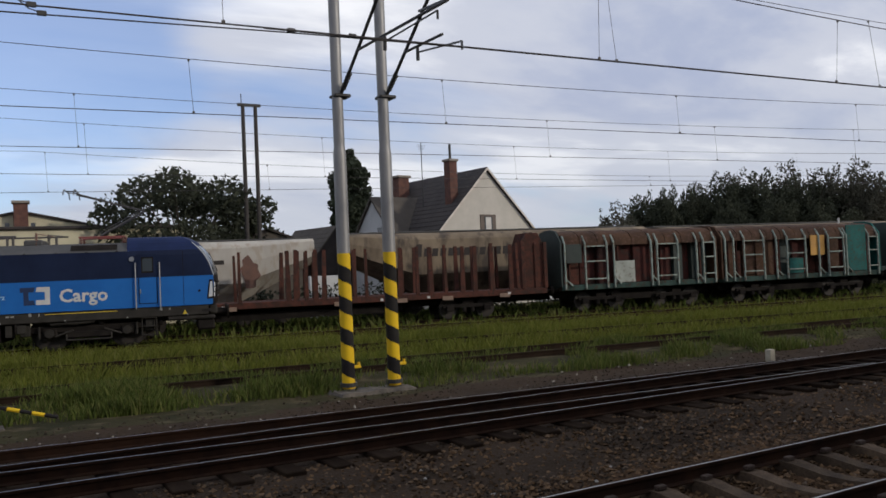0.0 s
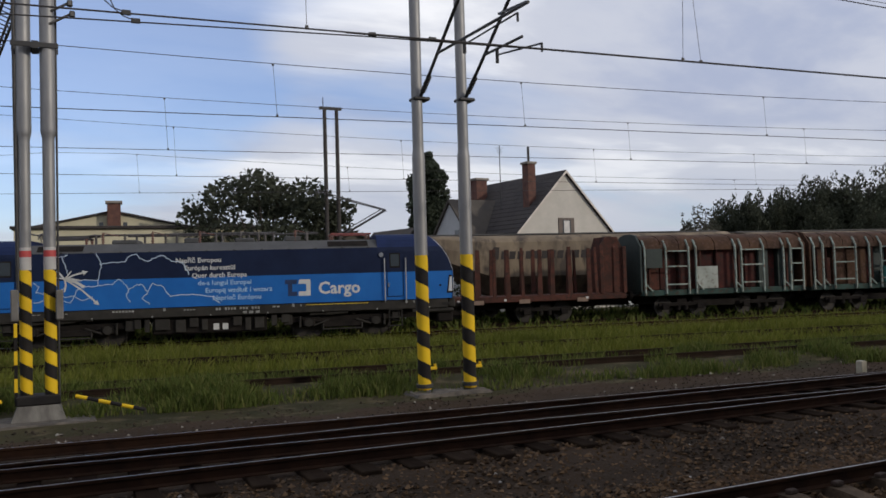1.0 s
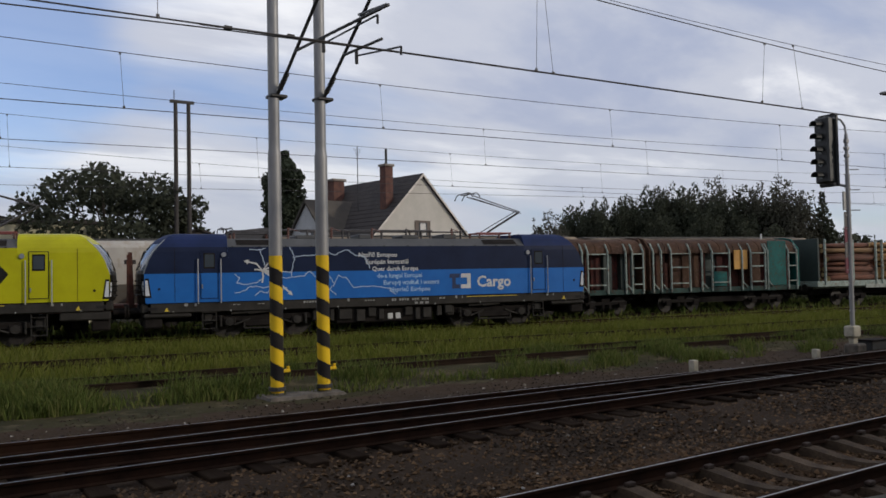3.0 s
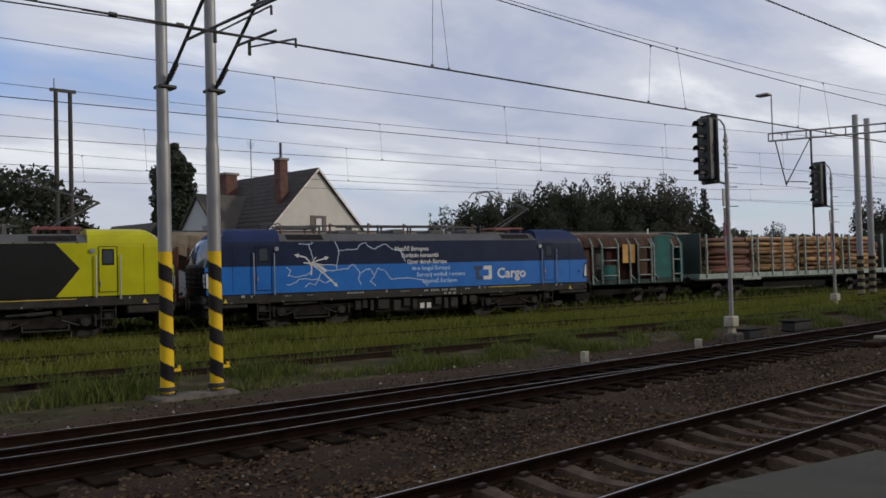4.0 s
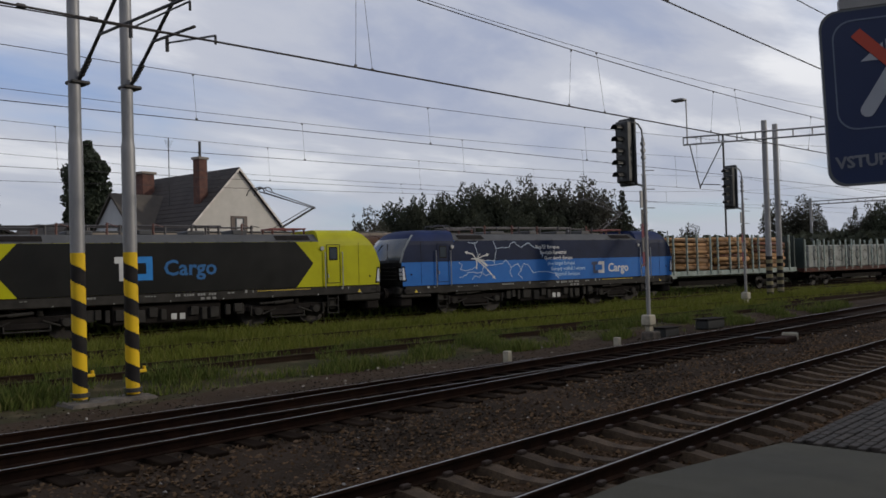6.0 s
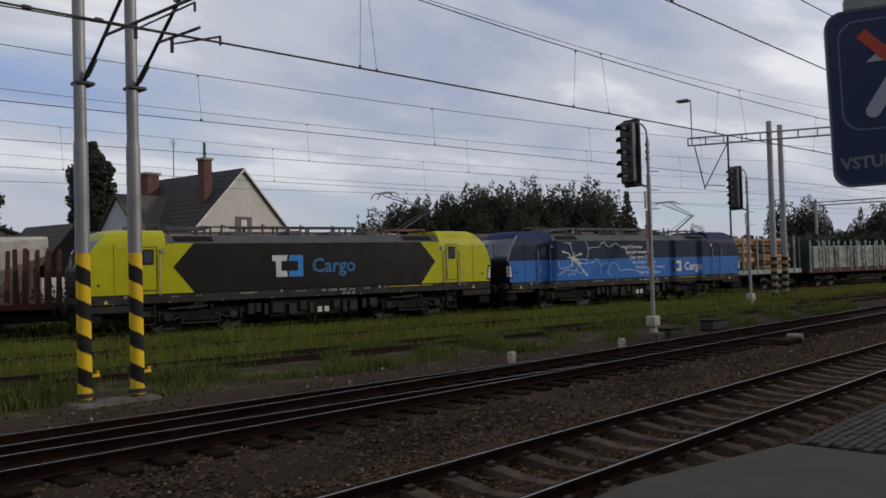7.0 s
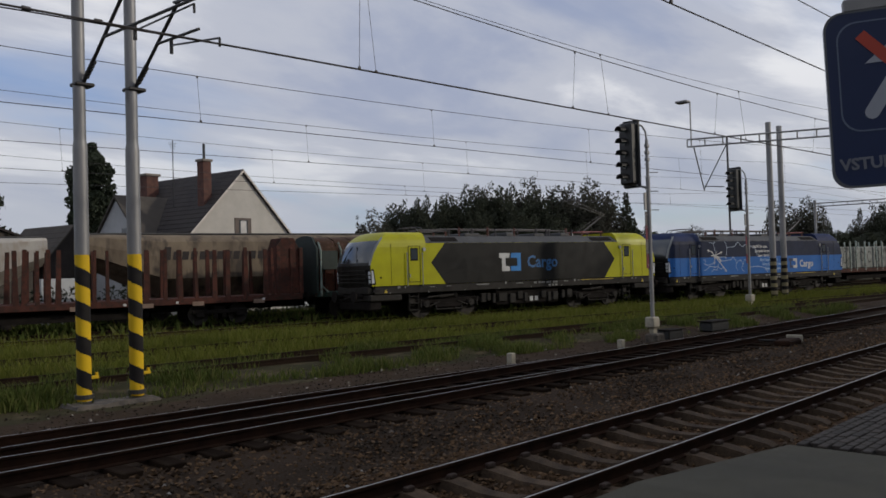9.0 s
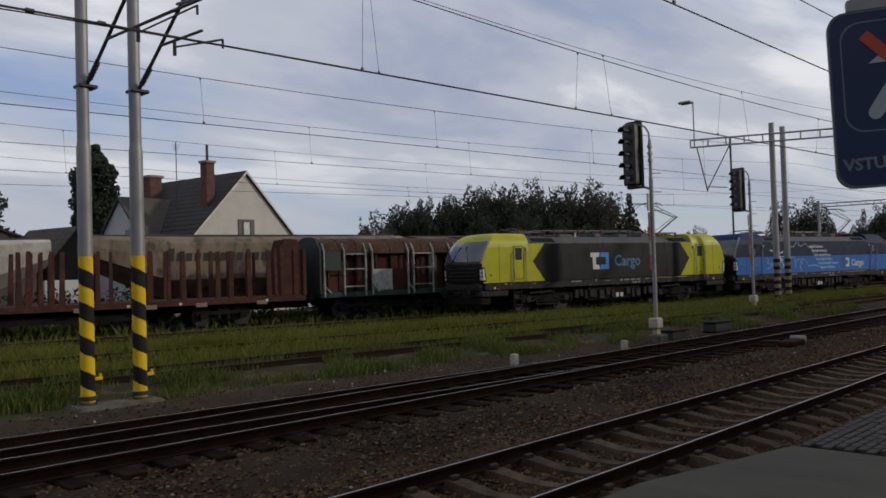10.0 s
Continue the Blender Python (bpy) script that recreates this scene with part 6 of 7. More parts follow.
def gable_block(bm, w, l, eave, ridge, z0=-0.4):
    """Walls with a gable at each end; the front gable faces local -y, centred on x = 0."""
    f = [bm.verts.new(c) for c in ((-w, 0, z0), (w, 0, z0), (w, 0, eave), (0, 0, ridge), (-w, 0, eave))]
    k = [bm.verts.new((v.co.x, l, v.co.z)) for v in f]
    bm.faces.new(f); bm.faces.new(list(reversed(k)))
    for i in (0, 1, 4):
        bm.faces.new((f[i], k[i], k[(i + 1) % 5], f[(i + 1) % 5]))
    bmesh.ops.recalc_face_normals(bm, faces=bm.faces)


def roof_slab(sgn, w, l, eave, ridge, over=0.35, thick=0.16, mtl=None, parent=None):
    bm = B()
    sl = (ridge - eave) / w
    x1, z1 = sgn * (w + over), eave - over * sl
    pts = [(0, ridge + 0.02), (x1, z1 + 0.02), (x1, z1 + 0.02 + thick), (0, ridge + 0.02 + thick * 1.35)]
    a = [bm.verts.new((x, -over * 0.5, z)) for x, z in pts]
    b = [bm.verts.new((x, l + over * 0.5, z)) for x, z in pts]
    bm.faces.new(a); bm.faces.new(list(reversed(b)))
    for i in range(4):
        bm.faces.new((a[i], b[i], b[(i + 1) % 4], a[(i + 1) % 4]))
    bmesh.ops.recalc_face_normals(bm, faces=bm.faces)
    r = part("roof", bm, mtl, parent)
    bm = B()
    for k in range(int((w + over) / 0.33)):
        t = (k + 0.5) * 0.33 / (w + over)
        x, z = x1 * t, ridge + (z1 - ridge) * t + thick * 1.3
        box(bm, x - 0.02, x + 0.02, -over * 0.5, l + over * 0.5, z - 0.02, z + 0.015)
    tagged(part("tiling", bm, mtl, r), kind="stuff")
    bm = B()
    q = [(0, ridge + 0.02), (x1, z1 + 0.02), (x1, z1 + thick), (0, ridge + thick * 1.3)]
    a = [bm.verts.new((x, -over * 0.5 - 0.04, z)) for x, z in q]
    b = [bm.verts.new((x, -over * 0.5 - 0.005, z)) for x, z in q]
    bm.faces.new(a); bm.faces.new(list(reversed(b)))
    for i in range(4):
        bm.faces.new((a[i], b[i], b[(i + 1) % 4], a[(i + 1) % 4]))
    bmesh.ops.recalc_face_normals(bm, faces=bm.faces)
    part("bargeboard", bm, TRIMW if over > 0.38 else mtl, r)
    return r


def chimney(x, y, z0, z1, w, parent, cap=True, pipe=0.0):
    bm = B()
    box(bm, x - w, x + w, y - w, y + w, z0, z1, 0.02)
    c = part("chimney", bm, BRICK, parent, "red brick chimney")
    bm = B()
    box(bm, x - w * 1.25, x + w * 1.25, y - w * 1.25, y + w * 1.25, z1 - 0.05, z1 + 0.12, 0.02)
    part("cap", bm, mat("chimney_cap", (0.22, 0.19, 0.16), None, 3, 0.9), c)
    if pipe:
        bm = B()
        rod(bm, (x, y, z1 + 0.1), (x, y, z1 + 0.1 + pipe), 0.09, 8)
        part("flue", bm, DARKSTEEL, c)
    return c


def gable_house():
    root = thing("gabled_house", pose(33.1, 50.05, 0, 0, 0, 6.4), "cream stucco house with steep dark tiled roof and brick chimneys", "house")
    w, l, eave, ridge = 5.0, 10.5, 4.35, 9.32
    bm = B()
    gable_block(bm, w, l, eave, ridge)
    part("wall", bm, STUCCO, root)
    for s in (-1, 1):
        roof_slab(s, w, l, eave, ridge, 0.4, 0.16, TILES, root)
    # gable window with surround
    bm = B()
    box(bm, -0.72, 0.72, -0.06, 0.05, 4.35, 6.15, 0.02)
    win = part("window", bm, mat("window_frame_brown", (0.12, 0.092, 0.075), (0.09, 0.07, 0.058), 3, 0.8), root)
    for x0, x1 in ((-0.36, -0.03), (0.03, 0.36)):
        bm = B()
        box(bm, x0, x1, -0.085, -0.062, 4.5, 6.0)
        part("pane", bm, WINGLASS, win)
    bm = B()
    box(bm, -0.26, 0.24, -0.095, -0.088, 4.5, 5.95)
    part("curtain", bm, CURTAIN, win)
    bm = B()
    box(bm, -0.85, 0.85, -0.2, -0.02, 4.2, 4.32, 0.01)
    part("sill", bm, TRIMW, win)
    # lower wing towards the left
    bm = B()
    a = [bm.verts.new(c) for c in ((-5.7, 3.2, -0.4), (-5.7, 9.4, -0.4), (-5.7, 9.4, 4.4), (-5.7, 6.3, 7.7), (-5.7, 3.2, 4.4))]
    b = [bm.verts.new((-1.0, v.co.y, v.co.z)) for v in a]
    bm.faces.new(a); bm.faces.new(list(reversed(b)))
    for i in range(5):
        if i not in (2, 3):
            bm.faces.new((a[i], b[i], b[(i + 1) % 5], a[(i + 1) % 5]))
    bmesh.ops.recalc_face_normals(bm, faces=bm.faces)
    wing = part("wing_wall", bm, STUCCOW, root)
    for y0, s in ((3.2, -1), (9.4, 1)):
        bm = B()
        ye = y0 + s * 0.35
        q = [(6.3, 7.72), (ye, 4.4 - 0.42 + 0.02), (ye, 4.4 - 0.42 + 0.18), (6.3, 7.94)]
        aa = [bm.verts.new((-5.9, y, z)) for y, z in q]
        bb = [bm.verts.new((-1.5, y, z)) for y, z in q]
        bm.faces.new(aa); bm.faces.new(list(reversed(bb)))
        for i in range(4):
            bm.faces.new((aa[i], bb[i], bb[(i + 1) % 4], aa[(i + 1) % 4]))
        bmesh.ops.recalc_face_normals(bm, faces=bm.faces)
        part("roof", bm, TILESB, root)
    bm = B()
    box(bm, -5.74, -5.66, 5.0, 5.7, 4.9, 5.6)
    part("window", bm, WINGLASS, root)
    chimney(-2.25, 1.2, 6.0, 10.05, 0.34, root, pipe=1.1)
    chimney(-1.6, 8.6, 7.4, 9.75, 0.5, root)
    for x, y, h in ((-2.6, 4.2, 4.6), (-1.0, 2.8, 3.4)):
        bm = B()
        rod(bm, (x, y, 7.0), (x, y, 7.2 + h), 0.03, 6)
        for k in range(5):
            rod(bm, (x - 0.35 + 0.05 * k, y, 7.0 + h - 0.35 * k * 0.3), (x + 0.35 - 0.05 * k, y, 7.0 + h - 0.35 * k * 0.3), 0.012, 5)
        part("antenna", bm, DARKSTEEL, root)
    # small annex roof at the foot of the gable
    bm = B()
    box(bm, 4.6, 9.5, -0.5, 5.0, -0.4, 4.8)
    part("annex_wall", bm, STUCCOW, root)
    bm = B()
    box(bm, 4.4, 9.7, -0.7, 5.2, 4.8, 5.05, 0.04)
    part("annex_roof", bm, TILES, root)


gable_house()


def left_house():
    root = thing("low_house", pose(3.8, 60.0, 0, 0, 0, -4), "low pale yellow house with shallow roof and brick chimney", "house")
    w, l, eave, ridge = 4.8, 9, 6.15, 7.15
    bm = B()
    gable_block(bm, w, l, eave, ridge)
    part("wall", bm, STUCCOY, root)
    for s in (-1, 1):
        roof_slab(s, w, l, eave, ridge, 0.35, 0.10, TILES, root)
    chimney(0.05, -0.3, 5.2, 7.75, 0.42, root)
    for x in (-0.75, 0.75):
        bm = B()
        box(bm, x - 0.13, x + 0.13, -0.03, 0.02, 6.15, 6.5)
        part("vent_window", bm, WINGLASS, root)
    bm = B()
    box(bm, -5.5, 9.5, -4.5, -0.6, -0.4, 5.75)
    part("annex", bm, STUCCOY, root)
    bm = B()
    box(bm, -5.7, 9.7, -4.7, -0.4, 5.75, 5.95, 0.04)
    part("annex_roof", bm, TILES, root)


left_house()


def shed(x, y, w, l, eave, ridge, ang, label, wall, rf):
    root = thing("outbuilding", pose(x, y, 0, 0, 0, ang), label, "outbuilding")
    bm = B()
    gable_block(bm, w, l, eave, ridge)
    part("wall", bm, wall, root)
    for s in (-1, 1):
        roof_slab(s, w, l, eave, ridge, 0.3, 0.12, rf, root)


shed(18.9, 56.0, 2.6, 7, 4.6, 5.55, 0, "dark-roofed outbuilding behind the grain wagons", TILESB, TILES)
shed(25.6, 60.0, 2.3, 6, 3.4, 5.95, 10, "brown-roofed shed beside the poplar", TILES, TILESB)
bm = B()
box(bm, 17.55, 19.7, 45.2, 45.45, -0.36, 2.25, 0.02)
tagged(part("wall_garden", bm, STUCCOW), "low whitewashed wall behind the grain wagons", "wall", kind="structure")
shed(47.0, 60.0, 7.0, 6, 4.8, 5.4, 20, "long low roof beyond the gabled house", STUCCOW, TILES)
# tall twin pole
root = thing("twin_pole", pose(16.70, 52.5, 0), "pair of tall dark wooden poles joined by a crossbar", "utility pole")
for x in (-0.41, 0.41):
    bm = B()
    rod(bm, (x, 0, -0.4), (x, 0, 13.42), 0.15, 10, 0.12)
    part("pole", bm, mat("pole_wood", (0.045, 0.038, 0.034), (0.03, 0.026, 0.024), 3, 0.9), root)
bm = B()
box(bm, -0.75, 0.75, -0.09, 0.09, 13.36, 13.54)
rod(bm, (-0.5, 0, 13.45), (-0.5, 0, 14.15), 0.03, 5)
part("crossbar", bm, DARKSTEEL, root)


# an unseen station building assumed behind the camera, sized to shade the near tracks
bm = B()
box(bm, -70, 90, -18, -6.0, -0.36, 8.9)
tagged(part("wall_unseen_station", bm, STUCCO), "plain unseen station building wall, assumed behind the platform to shade the near tracks", "building", kind="structure")


# ---------------------------------------------------------------- trees
def leaf_mat(name, c1, c2):
    """Leaves let some light through."""
    m = mat(name, c1, c2, 0.6, 0.75, spec=0.15, lo=0.3, hi=0.7)
    nt = m.node_tree
    b = nt.nodes["Principled BSDF"]
    t = nt.nodes.new("ShaderNodeBsdfTranslucent")
    mx = nt.nodes.new("ShaderNodeMixShader")
    mx.inputs[0].default_value = 0.35
    nt.links.new(b.inputs["Base Color"].links[0].from_socket, t.inputs[0])
    nt.links.new(b.outputs[0], mx.inputs[1]); nt.links.new(t.outputs[0], mx.inputs[2])
    nt.links.new(mx.outputs[0], nt.nodes["Material Output"].inputs[0])
    return m


LEAF_A = leaf_mat("leaves_dark", (0.060, 0.066, 0.043), (0.032, 0.037, 0.025))
LEAF_B = leaf_mat("leaves_olive", (0.080, 0.077, 0.056), (0.046, 0.046, 0.035))
LEAF_C = leaf_mat("leaves_poplar", (0.056, 0.068, 0.044), (0.034, 0.043, 0.028))
BARKT = mat("tree_bark", (0.055, 0.042, 0.032), (0.035, 0.027, 0.021), 4, 0.95, bump=0.5, fine=14)


def leaves_mesh(name, clumps, per, size, seed, material, drop=0.0):
    """Many small leaf quads scattered round clump centres (x, y, z, radius)."""
    rs = np.random.RandomState(seed)
    verts, faces = [], []
    for cx, cy, cz, r in clumps:
        n = max(8, int(per * r * r))
        d = rs.normal(size=(n, 3))
        d /= np.linalg.norm(d, axis=1)[:, None]
        p = d * (r * rs.uniform(0.45, 1.05, size=(n, 1)) ** 0.6)
        p[:, 2] *= 0.75
        p[:, 2] -= drop * rs.uniform(0, 1, n) ** 2
        p += (cx, cy, cz)
        a = rs.normal(size=(n, 3)); a /= np.linalg.norm(a, axis=1)[:, None]
        b = np.cross(a, rs.normal(size=(n, 3))); b /= np.linalg.norm(b, axis=1)[:, None]
        s = size * rs.uniform(0.6, 1.3, size=(n, 1))
        q = np.stack([p - a * s, p + b * s * 0.55, p + a * s, p - b * s * 0.55], axis=1)
        k = len(verts)
        verts.extend(map(tuple, q.reshape(-1, 3)))
        faces.extend((k + 4 * i, k + 4 * i + 1, k + 4 * i + 2, k + 4 * i + 3) for i in range(n))
    me = bpy.data.meshes.new(name)
    me.from_pydata(verts, [], faces)
    me.materials.append(material)
    return me


def tree(name, m, h, w, trunk, seed, label, material, clumps_n=46, per=150, leaf=0.17, shape="round", drop=0.0, group=""):
    root = thing(name, m, label, "tree", group)
    rnd = random.Random(seed)
    clumps, bm = [], B()
    top = h * 0.96
    for k in range(clumps_n):
        if shape == "column":
            z = trunk + (h - trunk) * (k + 0.5) / clumps_n
            t = (z - trunk) / (h - trunk)
            r = w * 0.5 * min(1, 3.2 * t + 0.3) * min(1.0, 4.5 * (1 - t) + 0.25)
            a = rnd.uniform(0, 6.28)
            clumps.append((r * 0.45 * math.cos(a), r * 0.45 * math.sin(a), z, max(0.35, r * rnd.uniform(0.55, 0.8))))
        elif shape == "cone":
            t = (k + 0.5) / clumps_n
            z = trunk + (h - trunk) * t
            r = w * 0.5 * (1 - t)
            a = k * 2.4
            clumps.append((r * 0.75 * math.cos(a), r * 0.75 * math.sin(a), z, max(0.25, 0.42 * r + 0.1)))
        elif shape == "plume":
            # several upright plumes, each thinning to its own tip
            p, q = divmod(k, 10)
            pa, pr = p * 2.4, w * 0.5 * (0.0 if p == 0 else 0.35 + 0.45 * ((p * 37) % 10) / 10)
            tip = trunk + (h - trunk) * (1.0 if p == 0 else 0.62 + 0.34 * ((p * 53) % 11) / 11)
            t = (q + 0.5) / 10
            z = trunk * 0.8 + (tip - trunk * 0.8) * t * rnd.uniform(0.9, 1.0)
            wide = w * 0.16 * min(1, 3 * t + 0.4) * min(1, 1.7 * (1 - t) + 0.42) * rnd.uniform(0.75, 1.2)
            clumps.append((pr * math.cos(pa) * (0.6 + 0.4 * t) + rnd.uniform(-wide, wide), pr * math.sin(pa) * (0.6 + 0.4 * t) + rnd.uniform(-wide, wide), z, max(0.22, wide * rnd.uniform(0.7, 1.1))))
        else:
            while True:
                x, y, z = (rnd.uniform(-1, 1) for _ in range(3))
                d = x * x + y * y + z * z
                if 0.12 < d < 1.0 and not (z < -0.55 and x * x + y * y > 0.55):
                    break
            rr = rnd.uniform(0.07, 0.15) * w
            clumps.append((x * w * 0.5, y * w * 0.5, trunk + (h - trunk) * (0.5 + 0.48 * z) - rr * 0.3, rr))
    rod(bm, (0, 0, -0.4), (0.05, 0.03, trunk + (h - trunk) * 0.45), 0.035 * h * 0.55 + 0.05, 9, 0.03 * h * 0.3)
    for cx, cy, cz, r in clumps[::2]:
        z0 = trunk * 0.6 + (cz - trunk) * 0.35
        rod(bm, (0, 0, max(0.5, z0)), (cx * 0.9, cy * 0.9, cz), 0.05 + 0.004 * h, 5, 0.02)
    part("trunk", bm, BARKT, root)
    me = leaves_mesh("crown", clumps, per, leaf, seed, material, drop)
    c = new("crown", me)
    c.parent = root
    return root


tree("walnut_tree", pose(13.2, 56.5, -0.3), 10.4, 10.5, 3.0, 21, "broad dark green deciduous tree behind the wagons", LEAF_A, 74, 85, 0.20)
tree("bush_tree", pose(17.4, 57.0, -0.3), 7.3, 6.2, 2.2, 22, "low spreading dark green tree beside the utility poles", LEAF_A, 36, 150, 0.22)
tree("poplar_tree", pose(30.75, 68.7, -0.3), 13.7, 3.3, 0.8, 23, "narrow columnar poplar beside the gabled house", LEAF_C, 60, 330, 0.22, "column")
wood_a = tree("birch_tree", pose(78.0, 66.0, -0.3), 12.4, 8.0, 2.6, 24, "tall drooping birch at the wood's edge", LEAF_B, 110, 150, 0.18, "plume", 1.5, "trees of the wood")
wood_b = tree("deciduous_tree", pose(70.5, 69.0, -0.3), 11.0, 8.4, 2.2, 25, "dense dark green tree of the wood", LEAF_A, 120, 150, 0.19, "plume", 0.9, "trees of the wood")
wood_c = tree("birch_tree", pose(60.6, 66.5, -0.3), 9.9, 5.2, 2.2, 26, "ragged birch standing before the wood", LEAF_B, 80, 170, 0.16, "plume", 1.3, "trees of the wood")
rnd = random.Random(31)


def place(src, az, dist, s, sz=None):
    x, y = dist * math.sin(radians(az)), dist * math.cos(radians(az))
    sz = (sz or s) * (1.48 if 41 < az < 48 else 1.28 if 48 <= az < 54 else 1.12 if az < 60 else 1.08)
    return copy_thing(src, pose(x, y, -0.3, 0, 0, rnd.uniform(0, 360)) @ Matrix.Diagonal((s, s, sz, 1)))


for src, az, dist, s, sz in ((wood_b, 44.2, 95, 0.70, 0.70), (wood_b, 45.8, 93, 0.62, 0.72), (wood_a, 47.2, 96, 0.62, 0.66), (wood_b, 48.6, 94, 0.82, 0.92), (wood_a, 50.2, 97, 0.78, 0.84),
                             (wood_b, 51.6, 95, 0.86, 0.93), (wood_a, 53.0, 98, 0.80, 0.88), (wood_b, 54.4, 94, 0.90, 0.93), (wood_a, 55.6, 97, 0.85, 0.93), (wood_a, 56.9, 95, 0.86, 0.96), (wood_c, 58.0, 93, 1.0, 1.02),
                             (wood_b, 43.0, 98, 0.50, 0.50), (wood_b, 38.6, 96, 0.30, 0.46), (wood_c, 39.6, 97, 0.55, 0.62), (wood_b, 49.4, 90, 0.6, 0.66), (wood_b, 52.4, 90, 0.62, 0.68), (wood_b, 55.2, 90, 0.66, 0.68),
                             (wood_b, 60.4, 100, 0.50, 0.62), (wood_b, 61.6, 100, 0.46, 0.54), (wood_a, 63.4, 104, 0.42, 0.56), (wood_b, 64.6, 104, 0.40, 0.50), (wood_b, 65.8, 106, 0.42, 0.50), (wood_b, 66.8, 106, 0.34, 0.44),
                             (wood_c, 69.0, 108, 0.9, 0.98), (wood_a, 70.4, 108, 0.6, 0.80), (wood_b, 71.6, 106, 0.44, 0.58), (wood_b, 72.8, 108, 0.46, 0.58), (wood_a, 74.0, 106, 0.5, 0.70), (wood_b, 75.4, 104, 0.66, 0.80), (wood_b, 76.8, 104, 0.66, 0.84), (wood_b, 78.4, 102, 0.66, 0.84),
                             (wood_b, 1.2, 85, 0.42, 0.50), (wood_c, 6.6, 88, 0.5, 0.68), (wood_b, 21.5, 90, 0.34, 0.46), (wood_b, -2.6, 70, 0.42, 0.46)):
    place(src, az, dist, s, sz)
tree("spruce_tree", pose(81.6, 48.5, -0.3), 10.3, 5.0, 1.2, 27, "dark conical spruce at the end of the wood", LEAF_A, 60, 260, 0.18, "cone")

# a hedge added behind the rear track to darken the gaps under the wagons
rs = np.random.RandomState(19)
clumps = []
for i in range(230):
    x = -12 + i * 0.41
    clumps.append((x + rs.uniform(-0.3, 0.3), line_off(14.0)(x) + rs.uniform(-0.6, 0.6), rs.uniform(0.1, 1.5), rs.uniform(0.6, 1.05)))
ob = new("hedge", leaves_mesh("hedge", clumps, 130, 0.13, 20, LEAF_A))
tagged(ob, "low dark hedge added behind the rear track to darken the gaps under the wagons", "hedge", kind="stuff")

# dark undergrowth that closes the wood below
verts, faces = [], []
rs = np.random.RandomState(9)
for az in np.arange(38, 82, 0.22):
    d = 99 + rs.uniform(-3, 3)
    x, y = d * math.sin(radians(az)), d * math.cos(radians(az))
    for k in range(30):
        p = np.array((x, y, 0)) + rs.normal(size=3) * (0.8, 0.8, 0) + (0, 0, rs.uniform(0, 5.6 if az < 62 else 4.6))
        a = rs.normal(size=3); a /= np.linalg.norm(a)
        b = np.cross(a, rs.normal(size=3)); b /= np.linalg.norm(b)
        s = rs.uniform(0.25, 0.6)
        n = len(verts)
        verts += [tuple(p - a * s), tuple(p + b * s), tuple(p + a * s), tuple(p - b * s)]
        faces.append((n, n + 1, n + 2, n + 3))
me = bpy.data.meshes.new("undergrowth")
me.from_pydata(verts, [], faces)
me.materials.append(LEAF_A)
tagged(new("undergrowth", me), "dark green undergrowth and hedge under the far trees", "undergrowth", kind="stuff")


# ---------------------------------------------------------------- grass and weeds
def island_mat(name, stops, rough=0.8, spec=0.15, trans=0.0):
    """Colours picked piece by piece."""
    m = bpy.data.materials.new(name)
    m.use_nodes = True
    nt = m.node_tree
    b = nt.nodes["Principled BSDF"]
    g = nt.nodes.new("ShaderNodeNewGeometry")
    r = nt.nodes.new("ShaderNodeValToRGB")
    e = r.color_ramp.elements
    e[0].position, e[0].color = 0.0, (*stops[0], 1)
    e[1].position, e[1].color = 1.0, (*stops[-1], 1)
    for i, c in enumerate(stops[1:-1]):
        k = e.new((i + 1) / (len(stops) - 1))
        k.color = (*c, 1)
    nt.links.new(g.outputs["Random Per Island"], r.inputs[0])
    nt.links.new(r.outputs[0], b.inputs["Base Color"])
    b.inputs["Roughness"].default_value = rough
    b.inputs["Specular IOR Level"].default_value = spec
    if trans:
        t = nt.nodes.new("ShaderNodeBsdfTranslucent")
        mx = nt.nodes.new("ShaderNodeMixShader")
        mx.inputs[0].default_value = trans
        nt.links.new(r.outputs[0], t.inputs[0])
        nt.links.new(b.outputs[0], mx.inputs[1]); nt.links.new(t.outputs[0], mx.inputs[2])
        nt.links.new(mx.outputs[0], nt.nodes["Material Output"].inputs[0])
    return m


GRASS = island_mat("grass_blades", [(0.078, 0.094, 0.015), (0.104, 0.122, 0.019), (0.132, 0.148, 0.024), (0.152, 0.160, 0.030), (0.172, 0.166, 0.042)], trans=0.4)
WEED = island_mat("weed_leaves", [(0.050, 0.070, 0.016), (0.075, 0.102, 0.022), (0.105, 0.128, 0.030), (0.145, 0.140, 0.048)], trans=0.35)


